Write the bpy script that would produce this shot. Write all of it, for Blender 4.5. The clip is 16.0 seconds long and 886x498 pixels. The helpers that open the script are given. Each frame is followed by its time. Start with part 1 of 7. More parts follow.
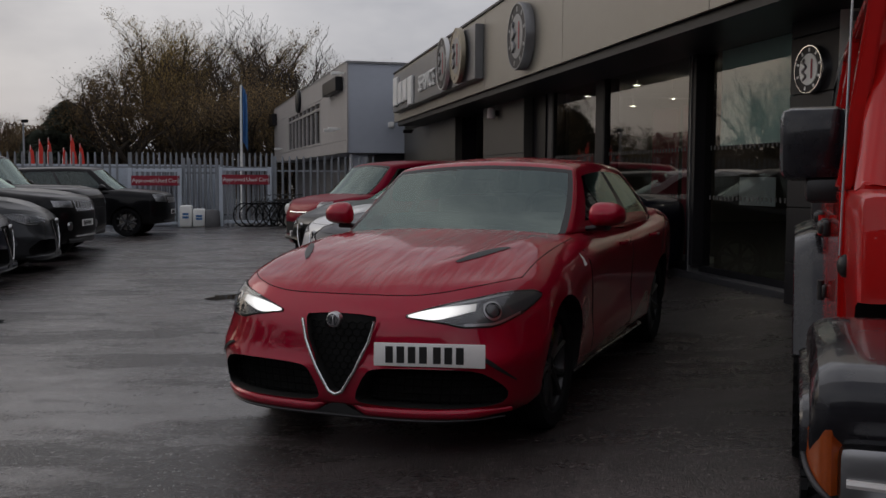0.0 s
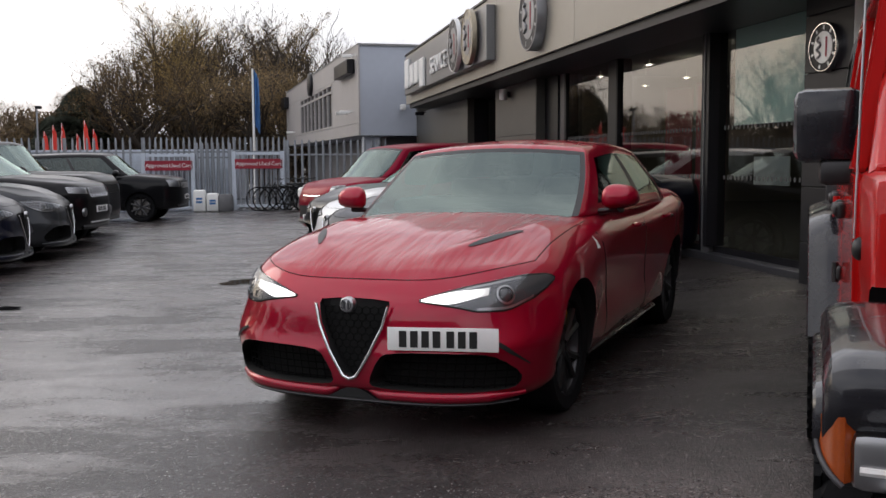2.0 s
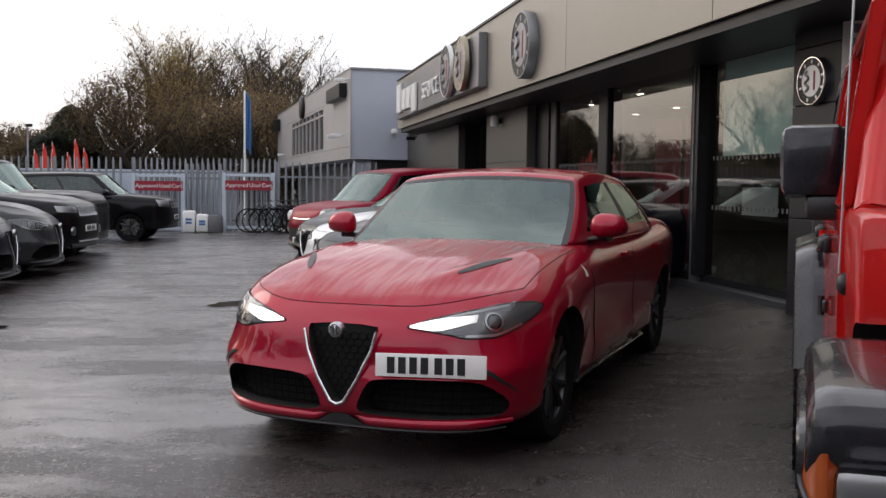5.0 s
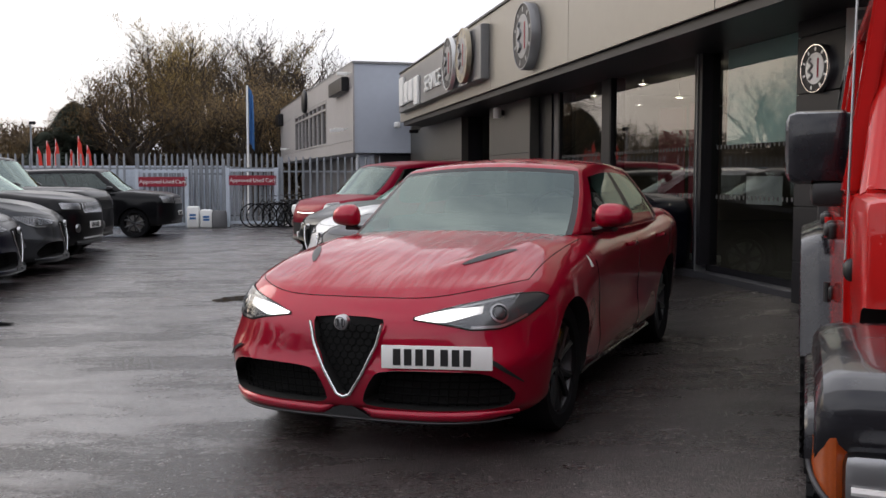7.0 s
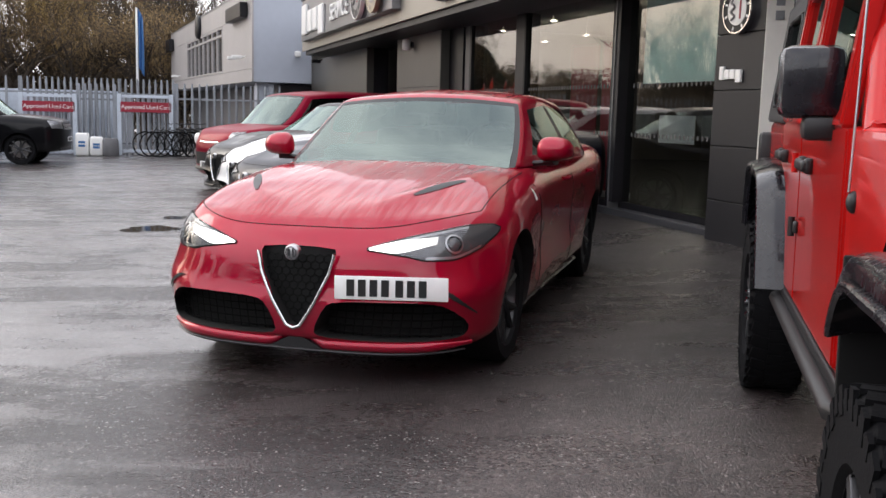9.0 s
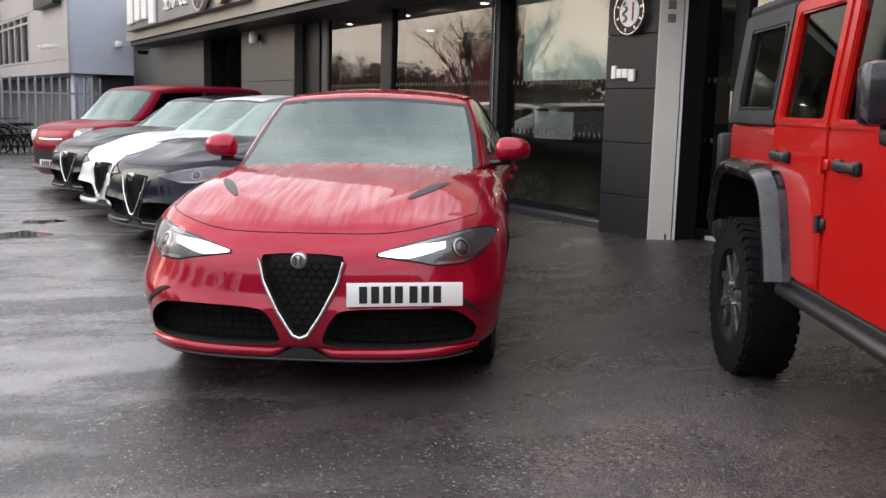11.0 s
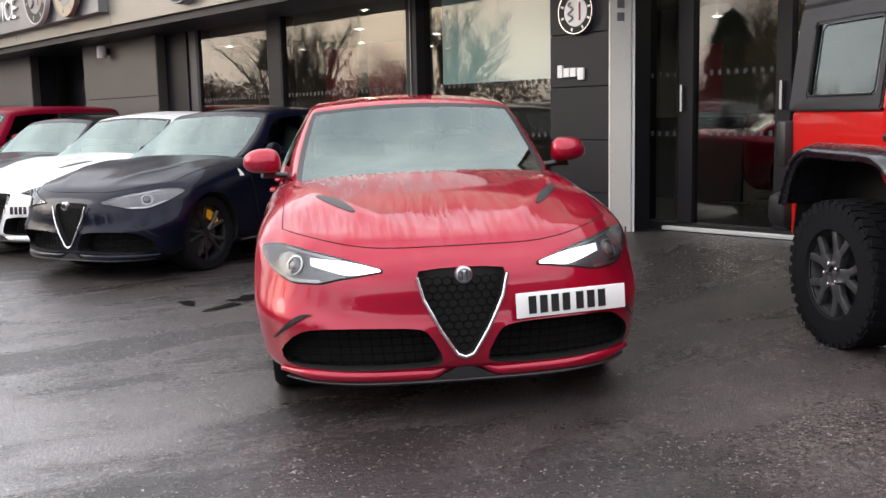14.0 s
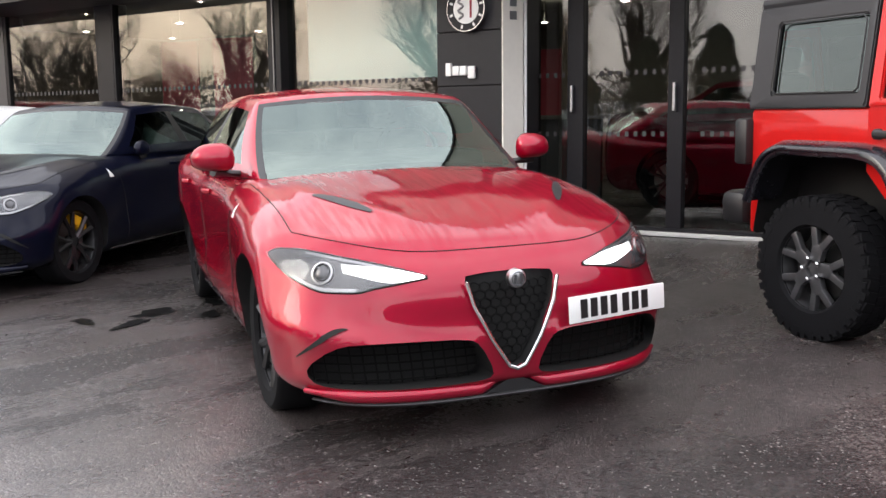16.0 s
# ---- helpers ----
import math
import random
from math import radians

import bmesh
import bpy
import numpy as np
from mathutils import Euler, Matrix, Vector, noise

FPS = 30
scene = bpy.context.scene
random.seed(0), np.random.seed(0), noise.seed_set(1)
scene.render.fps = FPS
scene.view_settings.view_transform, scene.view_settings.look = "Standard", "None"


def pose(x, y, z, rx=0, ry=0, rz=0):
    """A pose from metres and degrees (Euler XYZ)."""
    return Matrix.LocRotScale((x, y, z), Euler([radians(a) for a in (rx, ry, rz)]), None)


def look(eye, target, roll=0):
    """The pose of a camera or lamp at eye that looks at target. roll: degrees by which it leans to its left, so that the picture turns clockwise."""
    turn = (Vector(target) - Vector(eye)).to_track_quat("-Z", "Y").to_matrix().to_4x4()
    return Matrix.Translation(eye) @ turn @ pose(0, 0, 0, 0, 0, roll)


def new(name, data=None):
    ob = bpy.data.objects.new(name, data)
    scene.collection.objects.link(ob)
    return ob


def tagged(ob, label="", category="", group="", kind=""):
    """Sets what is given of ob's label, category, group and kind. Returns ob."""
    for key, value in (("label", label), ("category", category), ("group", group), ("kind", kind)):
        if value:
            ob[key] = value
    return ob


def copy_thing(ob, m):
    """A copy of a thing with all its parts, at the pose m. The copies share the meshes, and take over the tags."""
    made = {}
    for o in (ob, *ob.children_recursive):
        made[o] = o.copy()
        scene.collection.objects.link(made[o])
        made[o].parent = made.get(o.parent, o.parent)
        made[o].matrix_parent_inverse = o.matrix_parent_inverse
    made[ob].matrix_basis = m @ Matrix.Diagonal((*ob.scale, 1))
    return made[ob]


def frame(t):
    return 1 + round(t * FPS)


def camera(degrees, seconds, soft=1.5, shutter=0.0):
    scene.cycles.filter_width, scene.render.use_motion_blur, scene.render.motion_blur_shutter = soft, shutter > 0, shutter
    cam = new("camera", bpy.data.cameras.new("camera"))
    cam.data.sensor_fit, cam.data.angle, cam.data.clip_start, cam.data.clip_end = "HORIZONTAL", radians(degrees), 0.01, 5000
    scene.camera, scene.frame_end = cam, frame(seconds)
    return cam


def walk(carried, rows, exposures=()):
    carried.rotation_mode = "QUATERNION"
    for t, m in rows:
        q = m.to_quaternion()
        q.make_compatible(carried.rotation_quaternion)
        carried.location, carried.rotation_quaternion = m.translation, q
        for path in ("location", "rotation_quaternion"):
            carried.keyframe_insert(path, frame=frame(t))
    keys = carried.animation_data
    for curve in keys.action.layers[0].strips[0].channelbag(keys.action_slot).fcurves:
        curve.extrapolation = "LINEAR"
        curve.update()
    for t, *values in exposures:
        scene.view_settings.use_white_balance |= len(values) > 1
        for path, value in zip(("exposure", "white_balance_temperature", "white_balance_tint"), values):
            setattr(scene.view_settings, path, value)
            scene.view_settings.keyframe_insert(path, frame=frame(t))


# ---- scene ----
cam = camera(49.7, 16.0)
PATH = [
    (0, (0.015, 0.308, 1.299), (-0.041, 2.302, 1.151), 0.28),
    (0.5, (0.017, 0.301, 1.303), (-0.057, 2.293, 1.146), 0.27),
    (1, (0.015, 0.296, 1.304), (-0.073, 2.287, 1.133), -0.23),
    (1.5, (0.009, 0.301, 1.312), (-0.074, 2.291, 1.128), -0.33),
    (2, (0.019, 0.310, 1.311), (-0.065, 2.300, 1.125), -0.33),
    (2.5, (0.017, 0.304, 1.310), (-0.094, 2.293, 1.134), -0.04),
    (3, (0.017, 0.313, 1.317), (-0.084, 2.304, 1.157), 0.16),
    (3.5, (0.020, 0.313, 1.318), (-0.032, 2.307, 1.165), 0.58),
    (4, (0.022, 0.292, 1.322), (-0.030, 2.286, 1.179), 0.88),
    (6.5, (0.008, 0.295, 1.324), (-0.070, 2.289, 1.191), 0.17),
    (7, (0.015, 0.295, 1.317), (-0.055, 2.288, 1.167), -0.03),
    (7.5, (0.000, 0.300, 1.313), (-0.044, 2.292, 1.134), -0.32),
    (8, (-0.014, 0.317, 1.303), (-0.038, 2.302, 1.057), 0.59),
    (8.5, (-0.131, 0.322, 1.285), (-0.077, 2.301, 1.003), 1.42),
    (8.7, (-0.186, 0.334, 1.283), (-0.086, 2.311, 1.002), 1.54),
    (10.8, (-1.090, 0.519, 1.315), (-0.597, 2.434, 1.016), 1.48),
    (11, (-1.192, 0.540, 1.314), (-0.634, 2.439, 1.026), 1.50),
    (11.5, (-1.535, 0.625, 1.317), (-0.844, 2.481, 1.038), -1.75),
    (12, (-1.733, 0.752, 1.304), (-1.097, 2.625, 1.009), -0.77),
    (12.5, (-1.952, 0.925, 1.302), (-1.303, 2.801, 1.060), -0.26),
    (13, (-2.207, 1.051, 1.289), (-1.374, 2.851, 1.033), 0.10),
    (13.5, (-2.437, 1.156, 1.297), (-1.565, 2.930, 0.994), -0.48),
    (14, (-2.623, 1.326, 1.284), (-1.660, 3.058, 1.014), -1.25),
    (14.5, (-2.828, 1.524, 1.282), (-1.739, 3.183, 1.037), -0.60),
    (15, (-3.046, 1.741, 1.275), (-1.847, 3.320, 1.015), -0.56),
    (15.5, (-3.168, 1.991, 1.240), (-1.929, 3.536, 0.958), -0.75),
    (16, (-3.301, 2.276, 1.240), (-1.954, 3.730, 0.973), -0.61),
]
walk(cam, [(t, look(eye, target, roll)) for t, eye, target, roll in PATH],
     exposures=[(0.0, -1.75), (0.2, -1.35), (0.5, -0.65), (0.8, -0.58), (4.0, -0.55), (6.5, -0.45), (7.6, -0.6), (8.5, 0.1), (11.0, 0.18), (12.5, 0.38), (14.0, 0.42), (16.0, 0.60)])

# ---- light ----
world = bpy.data.worlds.new("overcast_sky")
scene.world = world
world.use_nodes = True
wn, wl = world.node_tree.nodes, world.node_tree.links
wn.clear()
w_out, w_bg = wn.new("ShaderNodeOutputWorld"), wn.new("ShaderNodeBackground")
w_sky = wn.new("ShaderNodeTexSky")
w_sky.sky_type, w_sky.sun_disc = "NISHITA", False
w_sky.sun_elevation, w_sky.sun_rotation = radians(16), radians(-55)
w_sky.air_density, w_sky.dust_density, w_sky.ozone_density = 1.0, 4.0, 1.0
w_bg.inputs["Strength"].default_value = 0.15
w_co, w_mp = wn.new("ShaderNodeTexCoord"), wn.new("ShaderNodeMapping")
w_mp.inputs["Scale"].default_value = (1.0, 1.0, 2.6)
w_no, w_cr, w_mx = wn.new("ShaderNodeTexNoise"), wn.new("ShaderNodeValToRGB"), wn.new("ShaderNodeMixRGB")
w_no.inputs["Scale"].default_value, w_no.inputs["Detail"].default_value, w_no.inputs["Roughness"].default_value = 2.1, 7, 0.55
w_cr.color_ramp.elements[0].position, w_cr.color_ramp.elements[0].color = 0.34, (5.3, 5.45, 6.25, 1)
w_cr.color_ramp.elements[1].position, w_cr.color_ramp.elements[1].color = 0.66, (10.9, 10.7, 11.0, 1)
w_mx.inputs["Fac"].default_value = 0.86
wl.new(w_co.outputs["Generated"], w_mp.inputs["Vector"])
wl.new(w_mp.outputs["Vector"], w_no.inputs["Vector"])
wl.new(w_no.outputs["Fac"], w_cr.inputs["Fac"])
wl.new(w_sky.outputs["Color"], w_mx.inputs["Color1"])
wl.new(w_cr.outputs["Color"], w_mx.inputs["Color2"])
w_sp, w_el, w_ml = wn.new("ShaderNodeSeparateXYZ"), wn.new("ShaderNodeMapRange"), wn.new("ShaderNodeVectorMath")
w_el.inputs["From Min"].default_value, w_el.inputs["From Max"].default_value = 0.0, 0.9
w_el.inputs["To Min"].default_value, w_el.inputs["To Max"].default_value = 1.35, 1.75  # an overcast sky is brightest overhead
w_ml.operation = "SCALE"
wl.new(w_co.outputs["Generated"], w_sp.inputs[0])
wl.new(w_sp.outputs["Z"], w_el.inputs["Value"])
wl.new(w_el.outputs[0], w_ml.inputs["Scale"])
wl.new(w_mx.outputs["Color"], w_ml.inputs[0])
wl.new(w_ml.outputs[0], w_bg.inputs["Color"])
wl.new(w_bg.outputs["Background"], w_out.inputs["Surface"])

sun = new("sun", bpy.data.lights.new("sun", "SUN"))
sun.data.energy, sun.data.angle, sun.data.color = 0.6, radians(25), (1.0, 0.95, 0.88)
sun.matrix_world = look((-20, 14, 12), (0, 0, 0))


# ---- materials ----
def material(name, color, rough=0.5, metal=0.0, spec=0.5, coat=0.0, noise_scale=0.0, noise_amount=0.0, bump=0.0,
             bump_scale=60.0, emit=None, emit_strength=0.0, transmission=0.0, alpha=1.0, rough_var=0.0, per_object=0.0):
    """A procedural surface with mottling at two scales and fine relief."""
    m = bpy.data.materials.new(name)
    m.use_nodes = True
    n, l = m.node_tree.nodes, m.node_tree.links
    b = n["Principled BSDF"]
    b.inputs["Base Color"].default_value = (*color, 1)
    b.inputs["Roughness"].default_value, b.inputs["Metallic"].default_value = rough, metal
    b.inputs["Specular IOR Level"].default_value = spec
    b.inputs["Coat Weight"].default_value, b.inputs["Coat Roughness"].default_value = coat, 0.04
    b.inputs["Transmission Weight"].default_value, b.inputs["Alpha"].default_value = transmission, alpha
    if emit:
        b.inputs["Emission Color"].default_value, b.inputs["Emission Strength"].default_value = (*emit, 1), emit_strength
    co = n.new("ShaderNodeTexCoord")
    if noise_amount or rough_var:
        a, c = n.new("ShaderNodeTexNoise"), n.new("ShaderNodeTexNoise")
        a.inputs["Scale"].default_value, c.inputs["Scale"].default_value = noise_scale, noise_scale * 9.3
        a.inputs["Detail"].default_value = c.inputs["Detail"].default_value = 5
        mix = n.new("ShaderNodeMath")
        mix.operation = "MULTIPLY_ADD"
        mix.inputs[1].default_value = 0.6
        half = n.new("ShaderNodeMath")
        half.operation = "MULTIPLY"
        half.inputs[1].default_value = 0.4
        l.new(co.outputs["Object"], a.inputs["Vector"]), l.new(co.outputs["Object"], c.inputs["Vector"])
        l.new(c.outputs["Fac"], half.inputs[0])
        l.new(a.outputs["Fac"], mix.inputs[0]), l.new(half.outputs[0], mix.inputs[2])
        ramp = n.new("ShaderNodeMapRange")
        ramp.inputs["From Min"].default_value, ramp.inputs["From Max"].default_value = 0.3, 0.7
        ramp.inputs["To Min"].default_value, ramp.inputs["To Max"].default_value = 1 - noise_amount, 1 + noise_amount
        l.new(mix.outputs[0], ramp.inputs["Value"])
        hsv = n.new("ShaderNodeHueSaturation")
        hsv.inputs["Color"].default_value = (*color, 1)
        l.new(ramp.outputs[0], hsv.inputs["Value"])
        if per_object:
            info, pr, mul = n.new("ShaderNodeObjectInfo"), n.new("ShaderNodeMapRange"), n.new("ShaderNodeMath")
            pr.inputs["To Min"].default_value, pr.inputs["To Max"].default_value = 1 - per_object, 1 + per_object
            mul.operation = "MULTIPLY"
            l.new(info.outputs["Random"], pr.inputs["Value"])
            l.new(pr.outputs[0], mul.inputs[0]), l.new(ramp.outputs[0], mul.inputs[1])
            l.new(mul.outputs[0], hsv.inputs["Value"])
        l.new(hsv.outputs[0], b.inputs["Base Color"])
        if rough_var:
            rr = n.new("ShaderNodeMapRange")
            rr.inputs["From Min"].default_value, rr.inputs["From Max"].default_value = 0.3, 0.7
            rr.inputs["To Min"].default_value, rr.inputs["To Max"].default_value = rough - rough_var, rough + rough_var
            l.new(mix.outputs[0], rr.inputs["Value"]), l.new(rr.outputs[0], b.inputs["Roughness"])
    if bump:
        t, bp = n.new("ShaderNodeTexNoise"), n.new("ShaderNodeBump")
        t.inputs["Scale"].default_value, t.inputs["Detail"].default_value = bump_scale, 4
        bp.inputs["Strength"].default_value, bp.inputs["Distance"].default_value = bump, 0.01
        l.new(co.outputs["Object"], t.inputs["Vector"]), l.new(t.outputs["Fac"], bp.inputs["Height"])
        l.new(bp.outputs["Normal"], b.inputs["Normal"])
    return m


def car_paint(name, color, rough=0.32, coat=0.75, metal=0.2):
    """Metallic base with a clear coat, beaded with fine rain drops."""
    m = material(name, color, rough, metal, 0.15, coat, noise_scale=2.0, noise_amount=0.07)
    n, l = m.node_tree.nodes, m.node_tree.links
    b = n["Principled BSDF"]
    co, vo, mr, bp = n.new("ShaderNodeTexCoord"), n.new("ShaderNodeTexVoronoi"), n.new("ShaderNodeMapRange"), n.new("ShaderNodeBump")
    vo.inputs["Scale"].default_value, vo.inputs["Randomness"].default_value = 85, 1
    mr.inputs["From Min"].default_value, mr.inputs["From Max"].default_value = 0.10, 0.32
    mr.inputs["To Min"].default_value, mr.inputs["To Max"].default_value = 0.5, 0
    bp.inputs["Strength"].default_value, bp.inputs["Distance"].default_value = 0.09, 0.003
    l.new(co.outputs["Object"], vo.inputs["Vector"]), l.new(vo.outputs["Distance"], mr.inputs["Value"])
    mp, st, add = n.new("ShaderNodeMapping"), n.new("ShaderNodeTexNoise"), n.new("ShaderNodeMath")
    mp.inputs["Scale"].default_value = (34, 3.0, 6.0)  # water runs down the panels
    st.inputs["Scale"].default_value, st.inputs["Detail"].default_value = 1.0, 4
    add.operation = "MULTIPLY_ADD"
    add.inputs[1].default_value = 4.5
    l.new(co.outputs["Object"], mp.inputs["Vector"]), l.new(mp.outputs["Vector"], st.inputs["Vector"])
    geo, axes, flat, damp = n.new("ShaderNodeNewGeometry"), n.new("ShaderNodeSeparateXYZ"), n.new("ShaderNodeMapRange"), n.new("ShaderNodeMath")
    flat.inputs["From Min"].default_value, flat.inputs["From Max"].default_value = 0.55, 0.92  # rain lies on the flatter panels alone
    flat.inputs["To Min"].default_value, flat.inputs["To Max"].default_value = 0.06, 1.0
    damp.operation = "MULTIPLY"
    l.new(geo.outputs["Normal"], axes.inputs[0]), l.new(axes.outputs[2], flat.inputs["Value"])
    l.new(st.outputs["Fac"], damp.inputs[0]), l.new(flat.outputs[0], damp.inputs[1])
    l.new(damp.outputs[0], add.inputs[0]), l.new(mr.outputs[0], add.inputs[2])
    l.new(add.outputs[0], bp.inputs["Height"])
    b.inputs["Specular Tint"].default_value = (*[min(1, 0.10 + 2.2 * c) for c in color], 1)
    haze = n.new("ShaderNodeMapRange")
    haze.inputs["From Min"].default_value, haze.inputs["From Max"].default_value = 0.55, 0.75
    haze.inputs["To Min"].default_value, haze.inputs["To Max"].default_value = 0.015, 0.12
    l.new(st.outputs["Fac"], haze.inputs["Value"]), l.new(haze.outputs[0], b.inputs["Coat Roughness"])
    l.new(bp.outputs["Normal"], b.inputs["Coat Normal"])
    dry = n.new("ShaderNodeMapRange")  # the streaks dry from their edges
    dry.inputs["From Min"].default_value, dry.inputs["From Max"].default_value = 0.40, 0.56
    dry.inputs["To Min"].default_value, dry.inputs["To Max"].default_value = 0.34 * coat, 0.0
    thin, rest = n.new("ShaderNodeMath"), n.new("ShaderNodeMath")
    thin.operation, rest.operation = "MULTIPLY", "SUBTRACT"
    rest.inputs[0].default_value = coat
    l.new(st.outputs["Fac"], dry.inputs["Value"]), l.new(dry.outputs[0], thin.inputs[0]), l.new(flat.outputs[0], thin.inputs[1])
    l.new(thin.outputs[0], rest.inputs[1]), l.new(rest.outputs[0], b.inputs["Coat Weight"])
    return m


def glass(name, tint, rough=0.02, clear=0.55, ior=1.5, sheen=(0.95, 0.97, 1.0)):
    """A tinted pane: clear behind, with a true surface reflection."""
    m = bpy.data.materials.new(name)
    m.use_nodes = True
    n, l = m.node_tree.nodes, m.node_tree.links
    n.clear()
    out, mix, tr, gl, fr = (n.new("ShaderNodeOutputMaterial"), n.new("ShaderNodeMixShader"), n.new("ShaderNodeBsdfTransparent"),
                            n.new("ShaderNodeBsdfGlossy"), n.new("ShaderNodeFresnel"))
    fr.inputs["IOR"].default_value = ior
    tr.inputs["Color"].default_value = (*[c * clear for c in tint], 1)
    gl.inputs["Roughness"].default_value = rough
    gl.inputs["Color"].default_value = (*sheen, 1)
    l.new(fr.outputs[0], mix.inputs[0]), l.new(tr.outputs[0], mix.inputs[1]), l.new(gl.outputs[0], mix.inputs[2])
    l.new(mix.outputs[0], out.inputs["Surface"])
    return m


M_RED = car_paint("red_paint", (0.31, 0.0020, 0.022), rough=0.42, metal=0.5, coat=1.0)
M_BLUE = car_paint("dark_blue_paint", (0.004, 0.005, 0.014), coat=0.36)
M_WHITE = car_paint("white_paint", (0.80, 0.80, 0.80), metal=0.0)
M_GREY = car_paint("dark_grey_paint", (0.032, 0.034, 0.038), metal=0.3, coat=0.5)
M_BLACK_PAINT = car_paint("black_paint", (0.006, 0.006, 0.007), coat=0.42)
M_DARK_RED = car_paint("deep_red_paint", (0.20, 0.002, 0.020), rough=0.45, coat=0.25, metal=0.4)
M_JEEP_RED = car_paint("bright_red_paint", (0.46, 0.010, 0.009), metal=0.0)
M_TRIM = material("black_plastic", (0.012, 0.012, 0.013), 0.45, noise_scale=8, noise_amount=0.15, bump=0.05, bump_scale=300)
M_FLARE = material("grey_plastic", (0.010, 0.010, 0.014), 0.26, spec=0.35, coat=0.55, noise_scale=5, noise_amount=0.15, rough_var=0.08)
M_HARDTOP = material("hard_top_plastic", (0.021, 0.021, 0.023), 0.5, spec=0.35, noise_scale=6, noise_amount=0.12, bump=0.08, bump_scale=400)
M_MESH = material("black_mesh", (0.003, 0.003, 0.003), 0.7, spec=0.12)
M_CAVITY = material("dark_cavity", (0.004, 0.004, 0.004), 0.8, noise_scale=6, noise_amount=0.2)
M_CHROME = material("chrome", (0.75, 0.75, 0.76), 0.12, 1.0)
M_SATIN = material("satin_metal", (0.5, 0.5, 0.51), 0.32, 1.0)
M_RUBBER = material("tyre_rubber", (0.007, 0.007, 0.008), 0.8, spec=0.12, noise_scale=12, noise_amount=0.2, bump=0.15, bump_scale=120)
M_ALLOY = material("dark_alloy", (0.055, 0.055, 0.058), 0.34, 0.8)
M_ALLOY_ROUGH = material("satin_grey_alloy", (0.10, 0.10, 0.105), 0.36, 0.6, noise_scale=20, noise_amount=0.15)
M_ALLOY_LIGHT = material("silver_alloy", (0.45, 0.45, 0.46), 0.28, 0.9)
M_DISC = material("brake_steel", (0.28, 0.27, 0.26), 0.4, 1.0)
M_CALIPER = material("yellow_caliper", (0.75, 0.42, 0.01), 0.4)
M_INTERIOR = material("cabin_trim", (0.022, 0.022, 0.024), 0.75, noise_scale=10, noise_amount=0.2)
M_SEAT = material("seat_leather", (0.035, 0.034, 0.034), 0.5, noise_scale=14, noise_amount=0.2)
M_SCREEN = glass("windscreen_glass", (0.80, 0.95, 0.90), clear=0.62, ior=2.1, sheen=(0.84, 1.0, 0.94))
M_SIDE_GLASS = glass("side_glass", (0.7, 0.8, 0.78), clear=0.22, ior=1.7, sheen=(0.88, 1.0, 0.96))
M_LENS = glass("lamp_lens", (1, 1, 1), clear=0.96)
M_DRL = material("running_light", (0.55, 0.55, 0.56), 0.3, emit=(1.0, 0.98, 0.95), emit_strength=1.05)
def fade_along_lamp(m, bright):
    """The light guide is brightest at its inner tip and dies away outwards, in fine facets."""
    n, l = m.node_tree.nodes, m.node_tree.links
    co, sx, ab, mr, nz, mu = (n.new("ShaderNodeTexCoord"), n.new("ShaderNodeSeparateXYZ"), n.new("ShaderNodeMath"), n.new("ShaderNodeMapRange"),
                              n.new("ShaderNodeTexVoronoi"), n.new("ShaderNodeMath"))
    ab.operation, mu.operation = "ABSOLUTE", "MULTIPLY_ADD"
    mr.inputs["From Min"].default_value, mr.inputs["From Max"].default_value = 0.50, 0.655
    mr.inputs["To Min"].default_value, mr.inputs["To Max"].default_value = bright, 0.03
    nz.inputs["Scale"].default_value, mu.inputs[1].default_value = 60, 0.12
    l.new(co.outputs["Object"], sx.inputs[0]), l.new(sx.outputs["X"], ab.inputs[0]), l.new(ab.outputs[0], mr.inputs["Value"])
    l.new(co.outputs["Object"], nz.inputs["Vector"]), l.new(nz.outputs["Distance"], mu.inputs[0]), l.new(mr.outputs[0], mu.inputs[2])
    l.new(mu.outputs[0], n["Principled BSDF"].inputs["Emission Strength"])


fade_along_lamp(M_DRL, 3.4)
M_LAMP = material("lamp_reflector", (0.34, 0.34, 0.35), 0.30, 1.0)
M_LAMP_DARK = material("lamp_housing", (0.10, 0.10, 0.105), 0.22, 0.5)
M_AMBER = material("amber_lens", (0.32, 0.058, 0.006), 0.16, coat=0.25, noise_scale=30, noise_amount=0.15)
M_PLATE = material("plate_white", (0.80, 0.80, 0.78), 0.35, noise_scale=20, noise_amount=0.03)
M_PLATE_INK = material("plate_black", (0.012, 0.012, 0.012), 0.4)


# ---- building helpers ----
def ramp01(x):
    x = min(max(x, 0.0), 1.0)
    return x * x * (3 - 2 * x)


FO, FU, FN = Vector((2.46, 11.24)), Vector((-0.2324, 0.9726)), Vector((-0.9726, -0.2324))  # showroom front: a point, along, outwards
FANG = math.degrees(math.atan2(FU.y, FU.x)) - 90


def fac(s, n, z=0.0):
    """A place by the showroom front: s along it, n out from the glass."""
    p = FO + s * FU + n * FN
    return Vector((p.x, p.y, z))


def ground_z(x, y):
    """The yard falls gently to one side and ramps up to the entrance."""
    z = 0.016 * (max(min(x, 25), -25) + 0.6) + 0.036 * ramp01((x - 0.4) / 0.9) * ramp01((6.6 - y) / 1.2)
    d = Vector((x, y)) - FO
    s, n = d.dot(FU), d.dot(FN)
    return z + 0.14 * ramp01((1.5 - n) / 1.3) * ramp01((3.0 - s) / 3.0)


